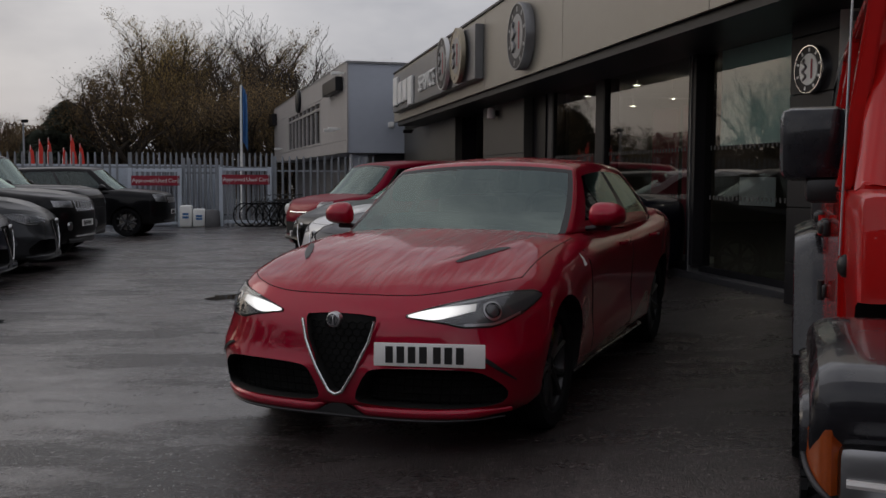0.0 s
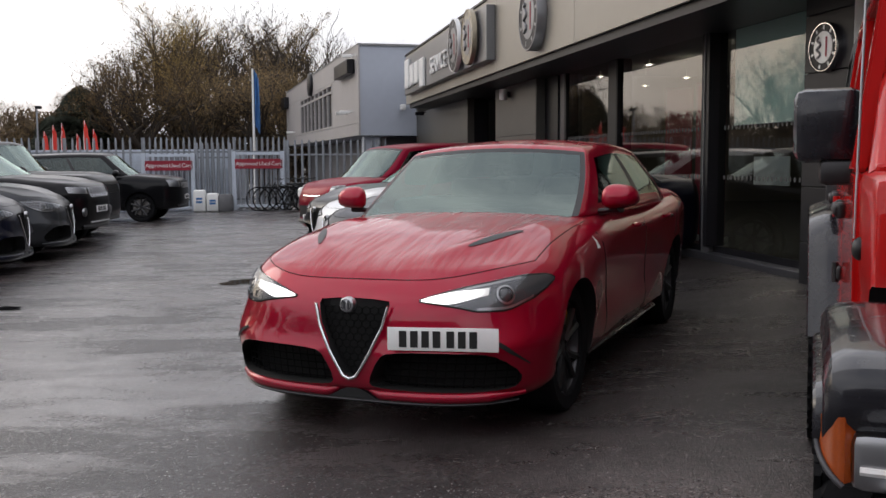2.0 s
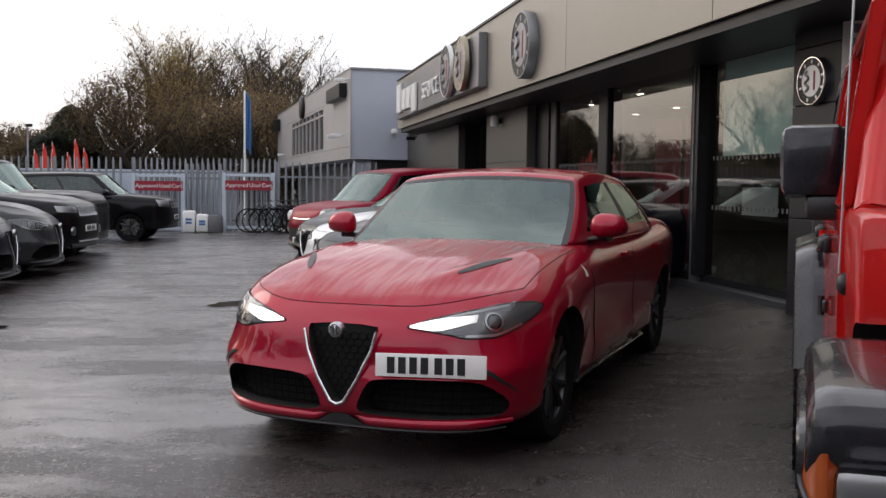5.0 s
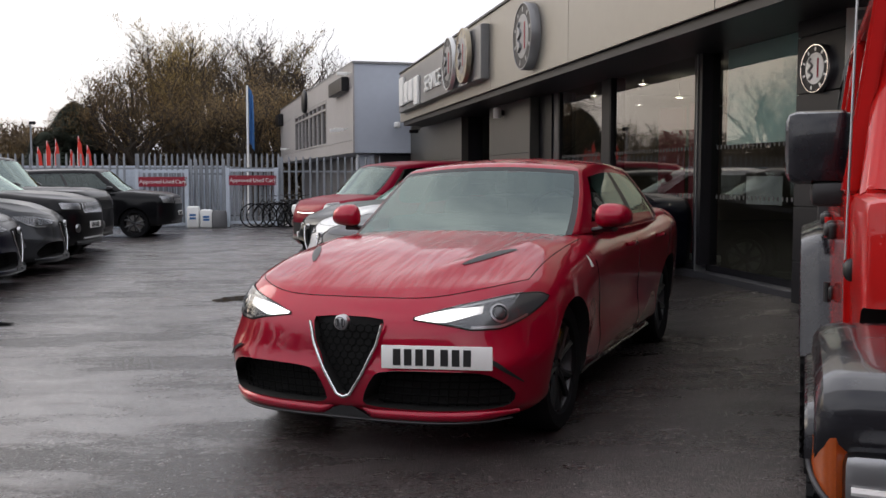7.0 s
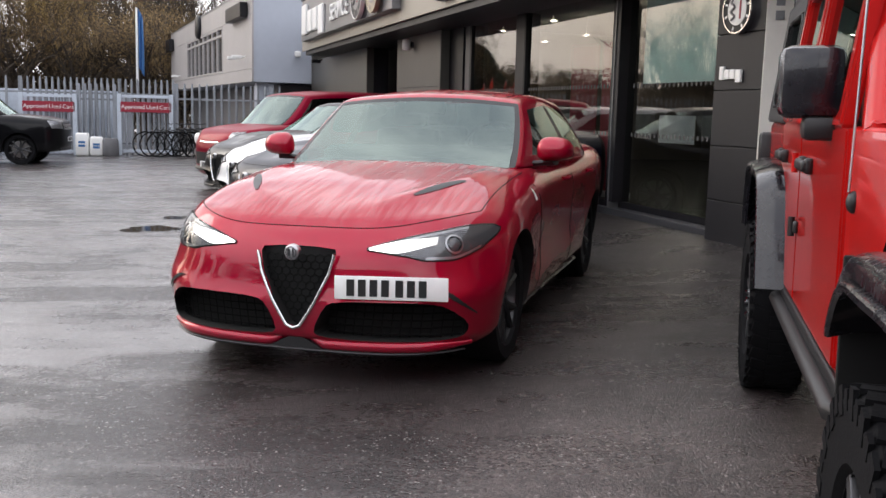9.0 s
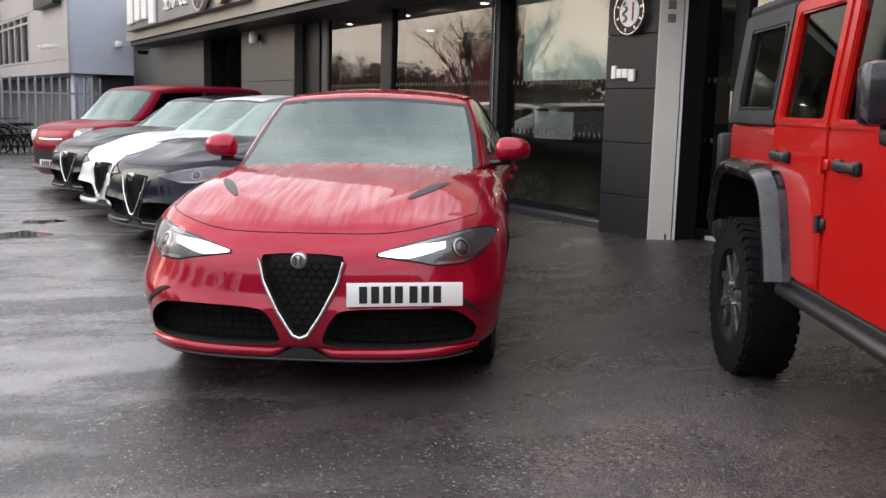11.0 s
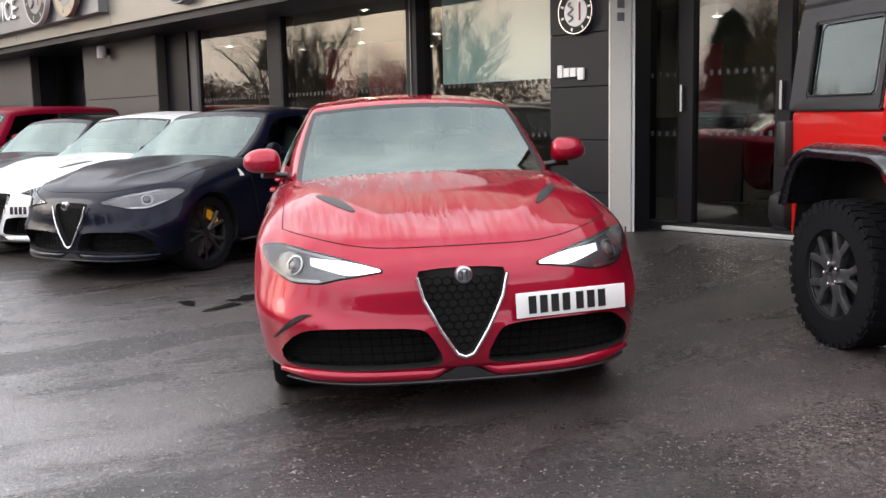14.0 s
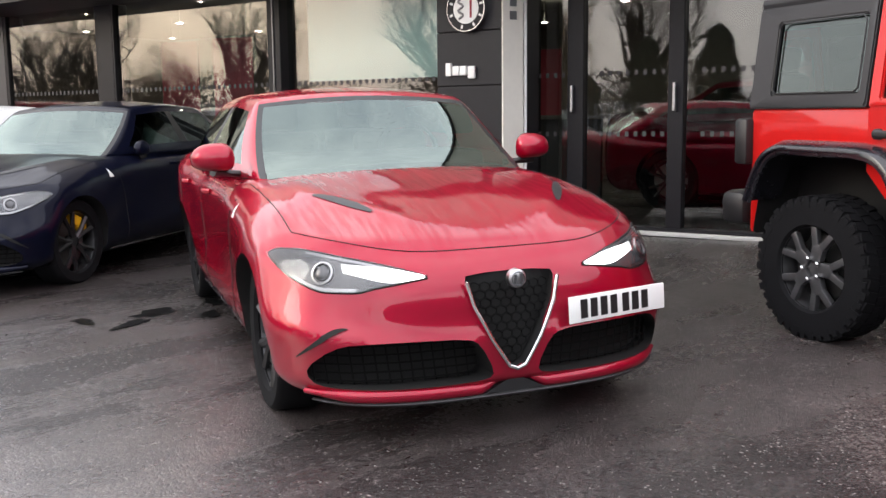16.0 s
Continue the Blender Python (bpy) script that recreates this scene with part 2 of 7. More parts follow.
def on_ground(x, y, rz, dz=0.0):
    """Pose of a thing standing on the sloping yard."""
    z = 0.016 * (x + 0.6)
    tilt = Matrix.Rotation(-0.016, 4, "Y")
    return Matrix.Translation((x, y, z + dz)) @ tilt @ pose(0, 0, 0, 0, 0, rz)


def part(name, bm, mat, parent=None, label="", smooth=None):
    """Links a bmesh as one mesh object under a thing or a part."""
    me = bpy.data.meshes.new(name)
    bm.normal_update()
    bm.to_mesh(me)
    bm.free()
    for m in (mat if isinstance(mat, (list, tuple)) else [mat]):
        me.materials.append(m)
    if smooth is not None:
        for p in me.polygons:
            p.use_smooth = True
        me.set_sharp_from_angle(angle=radians(smooth))
    ob = new(name, me)
    if parent:
        ob.parent = parent
    if label:
        ob["label"] = label
    return ob


def share(name, ob, m, parent):
    """Another object on the same mesh."""
    o = new(name, ob.data)
    o.parent, o.matrix_basis = parent, m
    return o


def empty(name, m, label, category, group="", kind=""):
    ob = new(name)
    ob.empty_display_size = 0.2
    ob.matrix_basis = m
    return tagged(ob, label, category, group, kind)


def box(bm, c, s, m=None, bevel=0.0, mat=0):
    """A box of size s centred on c, with worn edges if bevel is given."""
    r = bmesh.ops.create_cube(bm, size=1.0, matrix=(m or Matrix()) @ Matrix.Translation(c) @ Matrix.Diagonal((*s, 1)))
    vs = r["verts"]
    fs = {f for v in vs for f in v.link_faces}
    if bevel:
        es = {e for v in vs for e in v.link_edges}
        out = bmesh.ops.bevel(bm, geom=list(es), offset=bevel, segments=2, affect="EDGES", profile=0.5)
        fs = set(out["faces"]) | {f for f in fs if f.is_valid}
    for f in fs:
        if f.is_valid:
            f.material_index = mat
    return bm


def boxes(*items, bevel=0.0):
    bm = bmesh.new()
    for c, s in items:
        box(bm, c, s, bevel=bevel)
    return bm


def tube(bm, pts, r, seg=8, closed=False, flat=1.0, mat=0):
    """A round bar along a polyline; r is a number or one radius for each point."""
    pts = [Vector(p) for p in pts]
    rr = r if isinstance(r, (list, tuple)) else [r] * len(pts)
    rings, up = [], Vector((0, 0, 1))
    n = len(pts)
    for i, p in enumerate(pts):
        a = pts[i - 1] if (i or closed) else p
        b = pts[(i + 1) % n] if (i < n - 1 or closed) else p
        d = (b - a).normalized()
        x = d.cross(up)
        if x.length < 0.05:
            x = d.cross(Vector((1, 0, 0)))
        x.normalize()
        y = x.cross(d).normalized()
        rings.append([bm.verts.new(p + rr[i] * (math.cos(t) * x + flat * math.sin(t) * y)) for t in [2 * math.pi * k / seg for k in range(seg)]])
    last = n if closed else n - 1
    for i in range(last):
        a, b = rings[i], rings[(i + 1) % n]
        for k in range(seg):
            f = bm.faces.new((a[k], a[(k + 1) % seg], b[(k + 1) % seg], b[k]))
            f.material_index = mat
    if not closed:
        for ring, rev in ((rings[0], True), (rings[-1], False)):
            f = bm.faces.new(ring[::-1] if rev else ring)
            f.material_index = mat
    return bm


def lathe(bm, profile, seg=32, axis="X", at=(0, 0, 0), mat=0):
    """Turns (radius, along) pairs round an axis."""
    rings = []
    for r, h in profile:
        ring = []
        for k in range(seg):
            t = 2 * math.pi * k / seg
            c, s = r * math.cos(t), r * math.sin(t)
            v = (h, c, s) if axis == "X" else ((c, h, s) if axis == "Y" else (c, s, h))
            ring.append(bm.verts.new(Vector(at) + Vector(v)))
        rings.append(ring)
    for a, b in zip(rings, rings[1:]):
        for k in range(seg):
            f = bm.faces.new((a[k], b[k], b[(k + 1) % seg], a[(k + 1) % seg]))
            f.material_index = mat
    return bm


def cap_disc(bm, r, h, seg=32, axis="X", at=(0, 0, 0), mat=0):
    ring = []
    for k in range(seg):
        t = 2 * math.pi * k / seg
        c, s = r * math.cos(t), r * math.sin(t)
        v = (h, c, s) if axis == "X" else ((c, h, s) if axis == "Y" else (c, s, h))
        ring.append(bm.verts.new(Vector(at) + Vector(v)))
    f = bm.faces.new(ring)
    f.material_index = mat
    return bm


def prism(bm, outline, depth, m=None, mat=0):
    """A flat outline in x and z given depth along y."""
    m = m or Matrix()
    a = [bm.verts.new(m @ Vector((x, 0, z))) for x, z in outline]
    b = [bm.verts.new(m @ Vector((x, depth, z))) for x, z in outline]
    fs = [bm.faces.new(a), bm.faces.new(b[::-1])]
    for i in range(len(a)):
        j = (i + 1) % len(a)
        fs.append(bm.faces.new((a[j], a[i], b[i], b[j])))
    for f in fs:
        f.material_index = mat
    bmesh.ops.recalc_face_normals(bm, faces=fs)
    return bm


def lettering(text, size, depth=0.004):
    """Writing as a mesh, from the built-in font."""
    cu = bpy.data.curves.new("letters", "FONT")
    cu.body, cu.size, cu.extrude, cu.align_x, cu.align_y = text, size, depth, "CENTER", "CENTER"
    ob = bpy.data.objects.new("letters", cu)
    scene.collection.objects.link(ob)
    me = bpy.data.meshes.new_from_object(ob.evaluated_get(bpy.context.evaluated_depsgraph_get()))
    bm = bmesh.new()
    bm.from_mesh(me)
    bpy.data.objects.remove(ob)
    bpy.data.meshes.remove(me)
    return bm


def curve(points):
    """A smooth function through (x, y) pairs."""
    xs, ys = [p[0] for p in points], [p[1] for p in points]
    m = [0.0] * len(xs)
    for i in range(1, len(xs) - 1):
        d0, d1 = (ys[i] - ys[i - 1]) / (xs[i] - xs[i - 1]), (ys[i + 1] - ys[i]) / (xs[i + 1] - xs[i])
        m[i] = 0.0 if d0 * d1 <= 0 else 2 * d0 * d1 / (d0 + d1)
    m[0], m[-1] = (ys[1] - ys[0]) / (xs[1] - xs[0]), (ys[-1] - ys[-2]) / (xs[-1] - xs[-2])

    def f(x):
        if x <= xs[0]:
            return ys[0]
        if x >= xs[-1]:
            return ys[-1]
        i = max(k for k in range(len(xs) - 1) if xs[k] <= x)
        h = xs[i + 1] - xs[i]
        t = (x - xs[i]) / h
        return ((2 * t ** 3 - 3 * t * t + 1) * ys[i] + (t ** 3 - 2 * t * t + t) * h * m[i]
                + (3 * t * t - 2 * t ** 3) * ys[i + 1] + (t ** 3 - t * t) * h * m[i + 1])
    return f


# ---- cars ----
def lattice(n, dense):
    """Steps from -1 to 1, closer together towards the ends."""
    return [(1 - dense) * t + dense * math.sin(t * math.pi / 2) for t in (2 * i / n - 1 for i in range(n + 1))]


def shell(lu, lv, lw, radii, warp):
    """A rounded box, warped. Gives the bmesh and, for each face, its side and middle in box coordinates."""
    bm, made, info = bmesh.new(), {}, {}
    nu, nv, nw = len(lu) - 1, len(lv) - 1, len(lw) - 1

    def vert(i, j, k):
        key = (i, j, k)
        if key not in made:
            c = (lu[i], lv[j], lw[k])
            inner = [max(min(x, 1 - r), r - 1) for x, r in zip(c, radii)]
            d = Vector([(x - y) / r for x, y, r in zip(c, inner, radii)])
            big = max(abs(x) for x in d)
            if big > 1e-6:
                d *= big / d.length
            made[key] = bm.verts.new(warp(*[y + r * x for x, y, r in zip(d, inner, radii)]))
        return made[key]

    def quad(side, q):
        f = bm.faces.new([vert(*p) for p in q])
        f.smooth = True
        info[f] = (side, *[sum(l[p[a]] for p in q) / 4 for a, l in ((0, lu), (1, lv), (2, lw))])

    for i in range(nu):
        for k in range(nw):
            quad("front", [(i, 0, k), (i + 1, 0, k), (i + 1, 0, k + 1), (i, 0, k + 1)])
            quad("rear", [(i, nv, k), (i, nv, k + 1), (i + 1, nv, k + 1), (i + 1, nv, k)])
        for j in range(nv):
            quad("bottom", [(i, j, 0), (i, j + 1, 0), (i + 1, j + 1, 0), (i + 1, j, 0)])
            quad("top", [(i, j, nw), (i + 1, j, nw), (i + 1, j + 1, nw), (i, j + 1, nw)])
    for j in range(nv):
        for k in range(nw):
            quad("left", [(0, j, k), (0, j, k + 1), (0, j + 1, k + 1), (0, j + 1, k)])
            quad("right", [(nu, j, k), (nu, j + 1, k), (nu, j + 1, k + 1), (nu, j, k + 1)])
    return bm, info


def cut(body, cutters):
    """Takes the cutters out of a mesh object, and removes them."""
    for c in cutters:
        mod = body.modifiers.new("cut", "BOOLEAN")
        mod.operation, mod.solver, mod.object = "DIFFERENCE", "EXACT", c
    bpy.context.view_layer.update()
    me = bpy.data.meshes.new_from_object(body.evaluated_get(bpy.context.evaluated_depsgraph_get()))
    body.modifiers.clear()
    body.data = me
    for p in me.polygons:
        p.use_smooth = True
    me.set_sharp_from_angle(angle=radians(32))
    for c in cutters:
        bpy.data.objects.remove(c)


def wheel(parent, x, y, r, width, mat_rim, out, spokes=5, caliper=None, tread=0, rim=0.72, block=False):
    """A wheel at (x, y); out is +1 or -1, the way that its face looks."""
    bm = bmesh.new()
    h, rr = width / 2, r * rim
    prof = [(rr * 0.97, -h * 0.8), (rr * 1.03, -h * 0.95), (r * 0.93, -h), (r * 0.985, -h * 0.85), (r, -h * 0.5), (r, h * 0.5),
            (r * 0.985, h * 0.85), (r * 0.93, h), (rr * 1.03, h * 0.95), (rr * 0.97, h * 0.8), (rr * 0.95, -h * 0.8)]
    lathe(bm, prof, 40)
    tyre = part("wheel", bm, M_RUBBER, parent, smooth=40)
    tyre.matrix_basis = Matrix.Translation((x, y, r - 0.008))
    if tread:
        bm = bmesh.new()
        for k in range(tread):
            t = 2 * math.pi * k / tread
            for side in (-1, 0, 1):
                off = math.pi / tread * (side != 0)
                m = Matrix.Rotation(t + off, 4, "X") @ Matrix.Translation((side * h * 0.60, 0, r - 0.002)) @ Matrix.Rotation(0.25 * side, 4, "Z")
                box(bm, (0, 0, 0), (h * 0.56, 0.044, 0.012), m)
                if side:
                    box(bm, (0, 0, 0), (0.010, 0.038 if k % 2 else 0.030, 0.058 if k % 2 else 0.040), Matrix.Rotation(t + off, 4, "X") @ Matrix.Translation((side * h * 0.97, 0, r * 0.928)))
        tagged(part("tread", bm, M_RUBBER, tyre), kind="stuff")
    bm = bmesh.new()
    f = out * h * 0.72
    fat = 1.0 if rim > 0.6 else 1.35
    lathe(bm, [(rr * 1.01, f), (rr * 0.985, f + out * 0.012), (rr * 0.95, f), (rr * 0.93, -f * 0.6), (rr * 0.95, -f)], 40)
    for k in range(spokes if block else 0):
        # flat cast spokes that fork at the rim
        m = Matrix.Rotation(2 * math.pi * k / spokes + 0.3, 4, "X")
        box(bm, (f * 0.90, 0, rr * 0.40), (0.040, rr * 0.32, rr * 0.44), m, bevel=0.006)
        for da in (-1, 1):
            box(bm, (0, 0, 0), (0.036, rr * 0.17, rr * 0.46), m @ Matrix.Translation((f * 0.93, da * rr * 0.185, rr * 0.74)) @ Matrix.Rotation(-da * 0.46, 4, "X"), bevel=0.005)
    for k in range(0 if block else spokes):
        t = 2 * math.pi * k / spokes + 0.3
        for da in (-0.17, 0.17):
            m = Matrix.Rotation(t, 4, "X")
            pts = [m @ Vector((f * 0.78, math.sin(da * 0.5) * rr * 0.2, rr * 0.17)), m @ Vector((f * 0.92, math.sin(da) * rr * 0.5, rr * 0.5)),
                   m @ Vector((f * 0.98, math.sin(da * 1.5) * rr * 0.95, rr * 0.93))]
            tube(bm, pts, [rr * 0.10 * fat, rr * 0.075 * fat, rr * 0.085 * fat], 6)
    lathe(bm, [(rr * 0.24, f * 0.5), (rr * 0.24, f * 0.85), (rr * 0.12, f * 0.95)], 20)
    cap_disc(bm, rr * 0.12, f * 0.95, 20)
    part("rim", bm, mat_rim, tyre, smooth=35)
    nb = bmesh.new()
    lathe(nb, [(0.012, f * 0.75), (0.012, f * (1.30 if block else 0.98)), (0.002, f * (1.36 if block else 1.0))], 6)
    nut = part("wheel_nut", nb, M_CHROME if block else mat_rim, tyre)
    ring_r = rr * (0.25 if block else 0.185)
    nut.matrix_basis = Matrix.Translation((0, ring_r, 0))
    for k in range(1, 5):
        t = 2 * math.pi * k / 5
        share("wheel_nut", nut, Matrix.Translation((0, ring_r * math.cos(t), ring_r * math.sin(t))), tyre)
    bm = bmesh.new()
    lathe(bm, [(rr * 0.2, f * 0.2), (rr * 0.78, f * 0.2), (rr * 0.78, f * 0.05), (rr * 0.2, f * 0.05)], 32)
    part("brake_disc", bm, M_CAVITY if block else M_DISC, tyre, smooth=35)
    bm = bmesh.new()
    lathe(bm, [(rr * 0.95, -f * 0.5), (0.01, -f * 0.5)], 32)
    part("wheel_back", bm, M_CAVITY, tyre)
    if caliper:
        bm = bmesh.new()
        for k in range(5):
            t = 0.5 + 0.22 * k
            box(bm, (f * 0.22, rr * 0.72 * math.cos(t), rr * 0.72 * math.sin(t)), (0.09, 0.075, 0.075), bevel=0.012)
        part("caliper", bm, caliper, tyre)
    return tyre


def saloon(spec, m, paint, label, category="car", group=""):
    """A car from profiles: body, cabin, panes, wheels and trim, nose towards -y, the ground at z = 0."""
    root = empty(spec["name"], m, label, category, group)
    L, W = spec["length"], curve(spec["width"])
    zt, zb, cr = curve(spec["top"]), curve(spec["bottom"]), curve(spec["crown"])
    tb, ff = curve(spec["tumble"]), curve(spec["nose"])
    tbd = curve(spec.get("door_tumble", spec["tumble"]))
    plan, tail = spec["plan"], spec["tail"]
    axles, wr = spec["axles"], spec["wheel_r"]
    ridge = spec.get("ridge", 0.0)
    fold = curve([(0.0, 0.24), (0.3, 0.37), (0.5, 0.50), (0.75, 0.655), (1.1, 0.74), (1.5, 0.80)])
    cab = spec["cabin"]

    low = spec.get("low_plan", 1.0)

    def sweep_at(b):
        return plan * (low + (1 - low) * ramp01((b - 0.40) / 0.40))

    def front_y(x, z=1.0):
        u = min(abs(x) / W(0.3), 1)
        return sweep_at((z - 0.18) / 0.53) * (0.25 * u ** 2.3 + 0.75 * u ** 5)

    def warp(u, v, w):
        a, b = (v + 1) / 2, (w + 1) / 2
        yf = sweep_at(b) * (0.25 * abs(u) ** 2.3 + 0.75 * abs(u) ** 5) + ff(b)
        yr = L - tail * abs(u) ** 2.6 - 0.09 * b * b - 0.08 * (1 - b) ** 3
        y = yf + (yr - yf) * a
        x = u * W(y) * (tb(b) + (tbd(b) - tb(b)) * ramp01((y - 1.0) / 0.5))
        bulge = sum(math.exp(-((y - ya) / 0.36) ** 2) for ya in axles) * 0.016 * math.exp(-((b - 0.5) / 0.28) ** 2)
        hollow = 0.028 * math.exp(-((y - sum(axles) / 2) / 0.85) ** 4) * math.exp(-((b - 0.24) / 0.13) ** 2)
        x += math.copysign(bulge - hollow, u) * min(abs(u) * 4, 1)
        z0 = zb(y)
        z = z0 + (zt(y) - z0) * b - cr(y) * abs(u) ** 2.4 * b * b
        if y < cab["cowl"] and b > 0.5:
            k = ramp01((y - 0.16) / 0.3) * ramp01((cab["cowl"] + 0.15 - y) / 0.4) * (b - 0.5) * 2
            du = abs(u) - fold(y)  # a crease from the shield's corner to the foot of the windscreen post
            z += ridge * k * (math.exp(-math.sqrt(du * du + 0.0005) / 0.12) - 0.30 * math.exp(-(u / 0.22) ** 2))
        return (x, y, z)

    bm, info = shell(lattice(64, 0.25), lattice(100, 0.55), lattice(24, 0.4), spec["round"], warp)
    lo, hi = cab["cowl"] + 0.16, cab["deck"] - 0.12
    for f, (side, u, v, w) in info.items():
        if side == "top" and abs(u) < 0.80 and lo < f.calc_center_median().y < hi:
            f.material_index = 2
    body = part("body", bm, [paint, M_CAVITY, M_INTERIOR], root)
    cutters = []

    def cutter(cbm):
        for f in cbm.faces:
            f.material_index = 1
        ob = part("cutter", cbm, [paint, M_CAVITY, M_INTERIOR])
        ob.matrix_basis = root.matrix_basis.copy()
        cutters.append(ob)

    for ya in axles:
        for s in (-1, 1):
            cbm = bmesh.new()
            lathe(cbm, [(0.001, -0.34), (wr * 1.06, -0.34), (wr * 1.06, 0.5), (0.001, 0.5)], 36, at=(s * (W(ya) + 0.02), ya, wr))
            if s < 0:
                bmesh.ops.scale(cbm, vec=(-1, 1, 1), verts=cbm.verts, space=Matrix.Translation((-s * 0 + (W(ya) + 0.02), 0, 0)))
            bmesh.ops.remove_doubles(cbm, verts=cbm.verts, dist=0.002)
            bmesh.ops.recalc_face_normals(cbm, faces=cbm.faces)
            cutter(cbm)
    for outline, depth in spec.get("openings", ()):
        cbm = bmesh.new()
        prism(cbm, outline, 1.0, Matrix.Translation((0, -1.0, 0)))
        for vv in cbm.verts:
            if vv.co.y > -0.5:
                vv.co.y = depth + front_y(vv.co.x, vv.co.z)
        cutter(cbm)
    cut(body, cutters)

    # cabin
    zr, xs = curve(cab["roof"]), cab["half"]

    def cwarp(u, v, w):
        a, b = (v + 1) / 2, (w + 1) / 2
        yf = cab["front"][0] + (cab["front"][1] - cab["front"][0]) * b + (cab["sweep"] * (1 - b) + 0.05 * b) * u * u
        yr = cab["rear"][0] + (cab["rear"][1] - cab["rear"][0]) * b - (0.2 * (1 - b) + 0.08 * b) * u * u
        y = yf + (yr - yf) * a
        mid = ramp01((y - cab["front"][0]) / 0.9) * ramp01((cab["rear"][0] + 0.1 - y) / 1.1)
        x = u * (xs[0] + (xs[1] - xs[0]) * b ** 1.25) * (0.86 + 0.14 * mid)
        z = cab["base"] + (zr(y) - cab["base"]) * b - 0.045 * u * u * b
        return (x, y, z)

    bm, info = shell(lattice(24, 0.3), lattice(40, 0.4), lattice(16, 0.4), cab.get("round", (0.16, 0.05, 0.16)), cwarp)
    panes = {}
    a0, a1, bp = cab["glass"]
    for f, (side, u, v, w) in info.items():
        a, b, kind = (v + 1) / 2, (w + 1) / 2, None
        if side == "front" and abs(u) < 0.93 and 0.06 < b < 0.93:
            kind = "windscreen"
        elif side == "front" and abs(u) < 0.975 and 0.03 < b < 0.97:
            kind = "windscreen_seal"
        elif side == "rear" and abs(u) < 0.86 and 0.2 < b < 0.9:
            kind = "rear_window"
        elif side in ("left", "right") and cab["sill"] < b < 0.86 and a0 < a < a1:
            kind = "pillar" + side if abs(a - bp) < 0.022 else ("front_" if a < bp else "rear_") + "side_window" + side
        elif side == "bottom":
            kind = "drop"
        if kind:
            panes.setdefault(kind, []).append(f)
    for kind, fs in panes.items():
        if kind != "drop":
            nb, mp = bmesh.new(), {}
            for f in fs:
                q = nb.faces.new([mp.setdefault(vv, nb.verts.new(vv.co)) if vv not in mp else mp[vv] for vv in f.verts])
                q.smooth = True
            loose = [vv for vv in nb.verts if not vv.link_faces]
            bmesh.ops.delete(nb, geom=loose, context="VERTS")
            mat = M_TRIM if kind.startswith(("pillar", "windscreen_seal")) else (M_SCREEN if kind in ("windscreen", "rear_window") else M_SIDE_GLASS)
            ob = part(kind.replace("left", "").replace("right", ""), nb, mat, root)
            if not kind.startswith(("pillar", "windscreen_seal")):
                ob.visible_shadow = False
    bmesh.ops.delete(bm, geom=[f for fs in panes.values() for f in fs], context="FACES")
    part("roof", bm, spec.get("roof_mat", paint), root, smooth=50)

    # cabin furniture
    bm = bmesh.new()
    box(bm, (0, cab["front"][1] - 0.02, cab["base"] + 0.03), (1.25, 0.5, 0.16), bevel=0.05)
    part("dashboard", bm, M_INTERIOR, root, smooth=60)
    bm = bmesh.new()
    t = [2 * math.pi * k / 20 for k in range(20)]
    tube(bm, [(0.36 + 0.18 * math.cos(q), cab["front"][1] + 0.3 + 0.05 * math.sin(q), cab["base"] + 0.10 + 0.16 * math.sin(q)) for q in t], 0.014, 6, True)
    part("steering_wheel", bm, M_INTERIOR, root, smooth=60)
    for ys in (cab["front"][1] + 0.62, cab["front"][1] + 1.35):
        for xsr in (-0.36, 0.36):
            bm = bmesh.new()
            mm = Matrix.Translation((xsr, ys, cab["base"] - 0.08)) @ Matrix.Rotation(radians(-14), 4, "X")
            box(bm, (0, 0, 0.05), (0.48, 0.13, 0.50), mm, bevel=0.05)
            box(bm, (0, 0.0, 0.40), (0.26, 0.10, 0.17), mm, bevel=0.04)
            part("seat", bm, M_SEAT, root, smooth=60)
    bm = bmesh.new()
    box(bm, (0, cab["front"][1] - 0.03, zr(cab["front"][1]) - 0.085), (0.27, 0.05, 0.085), bevel=0.018)
    part("rear_view_mirror", bm, M_TRIM, root, smooth=60)

    # door mirrors
    mx, my, mz = spec["mirror"]
    for s in (-1, 1):
        bm = bmesh.new()
        bmesh.ops.create_uvsphere(bm, u_segments=20, v_segments=12, radius=1.0)
        for vv in bm.verts:
            c = vv.co
            k = 1 if c.y < 0 else 0.45
            top = 0.080 if c.z > 0 else 0.062
            vv.co = Vector((s * mx + 0.108 * math.copysign(abs(c.x) ** 0.72, c.x), my + 0.090 * c.y * k + 0.02 * s * c.x, mz + top * math.copysign(abs(c.z) ** (0.9 if c.z > 0 else 0.6), c.z) * (1 - 0.16 * s * c.x)))
        house = part("door_mirror", bm, paint, root, smooth=60)
        bm = bmesh.new()
        tube(bm, [(s * (mx - 0.16), my + 0.05, mz - 0.085), (s * (mx - 0.08), my + 0.02, mz - 0.075), (s * mx, my, mz - 0.06)], [0.03, 0.028, 0.05], 8, flat=0.6)
        part("mirror_stalk", bm, M_TRIM, house, smooth=60)

    # wheels
    for i, ya in enumerate(axles):
        for s in (-1, 1):
            wheel(root, s * (W(ya) - 0.18), ya, wr, 0.235, spec["rim_mat"], s, spec.get("spokes", 5), spec.get("caliper") if i == 0 else None)

    # flush details drawn on to the body by casting lines on to it
    from mathutils.bvhtree import BVHTree
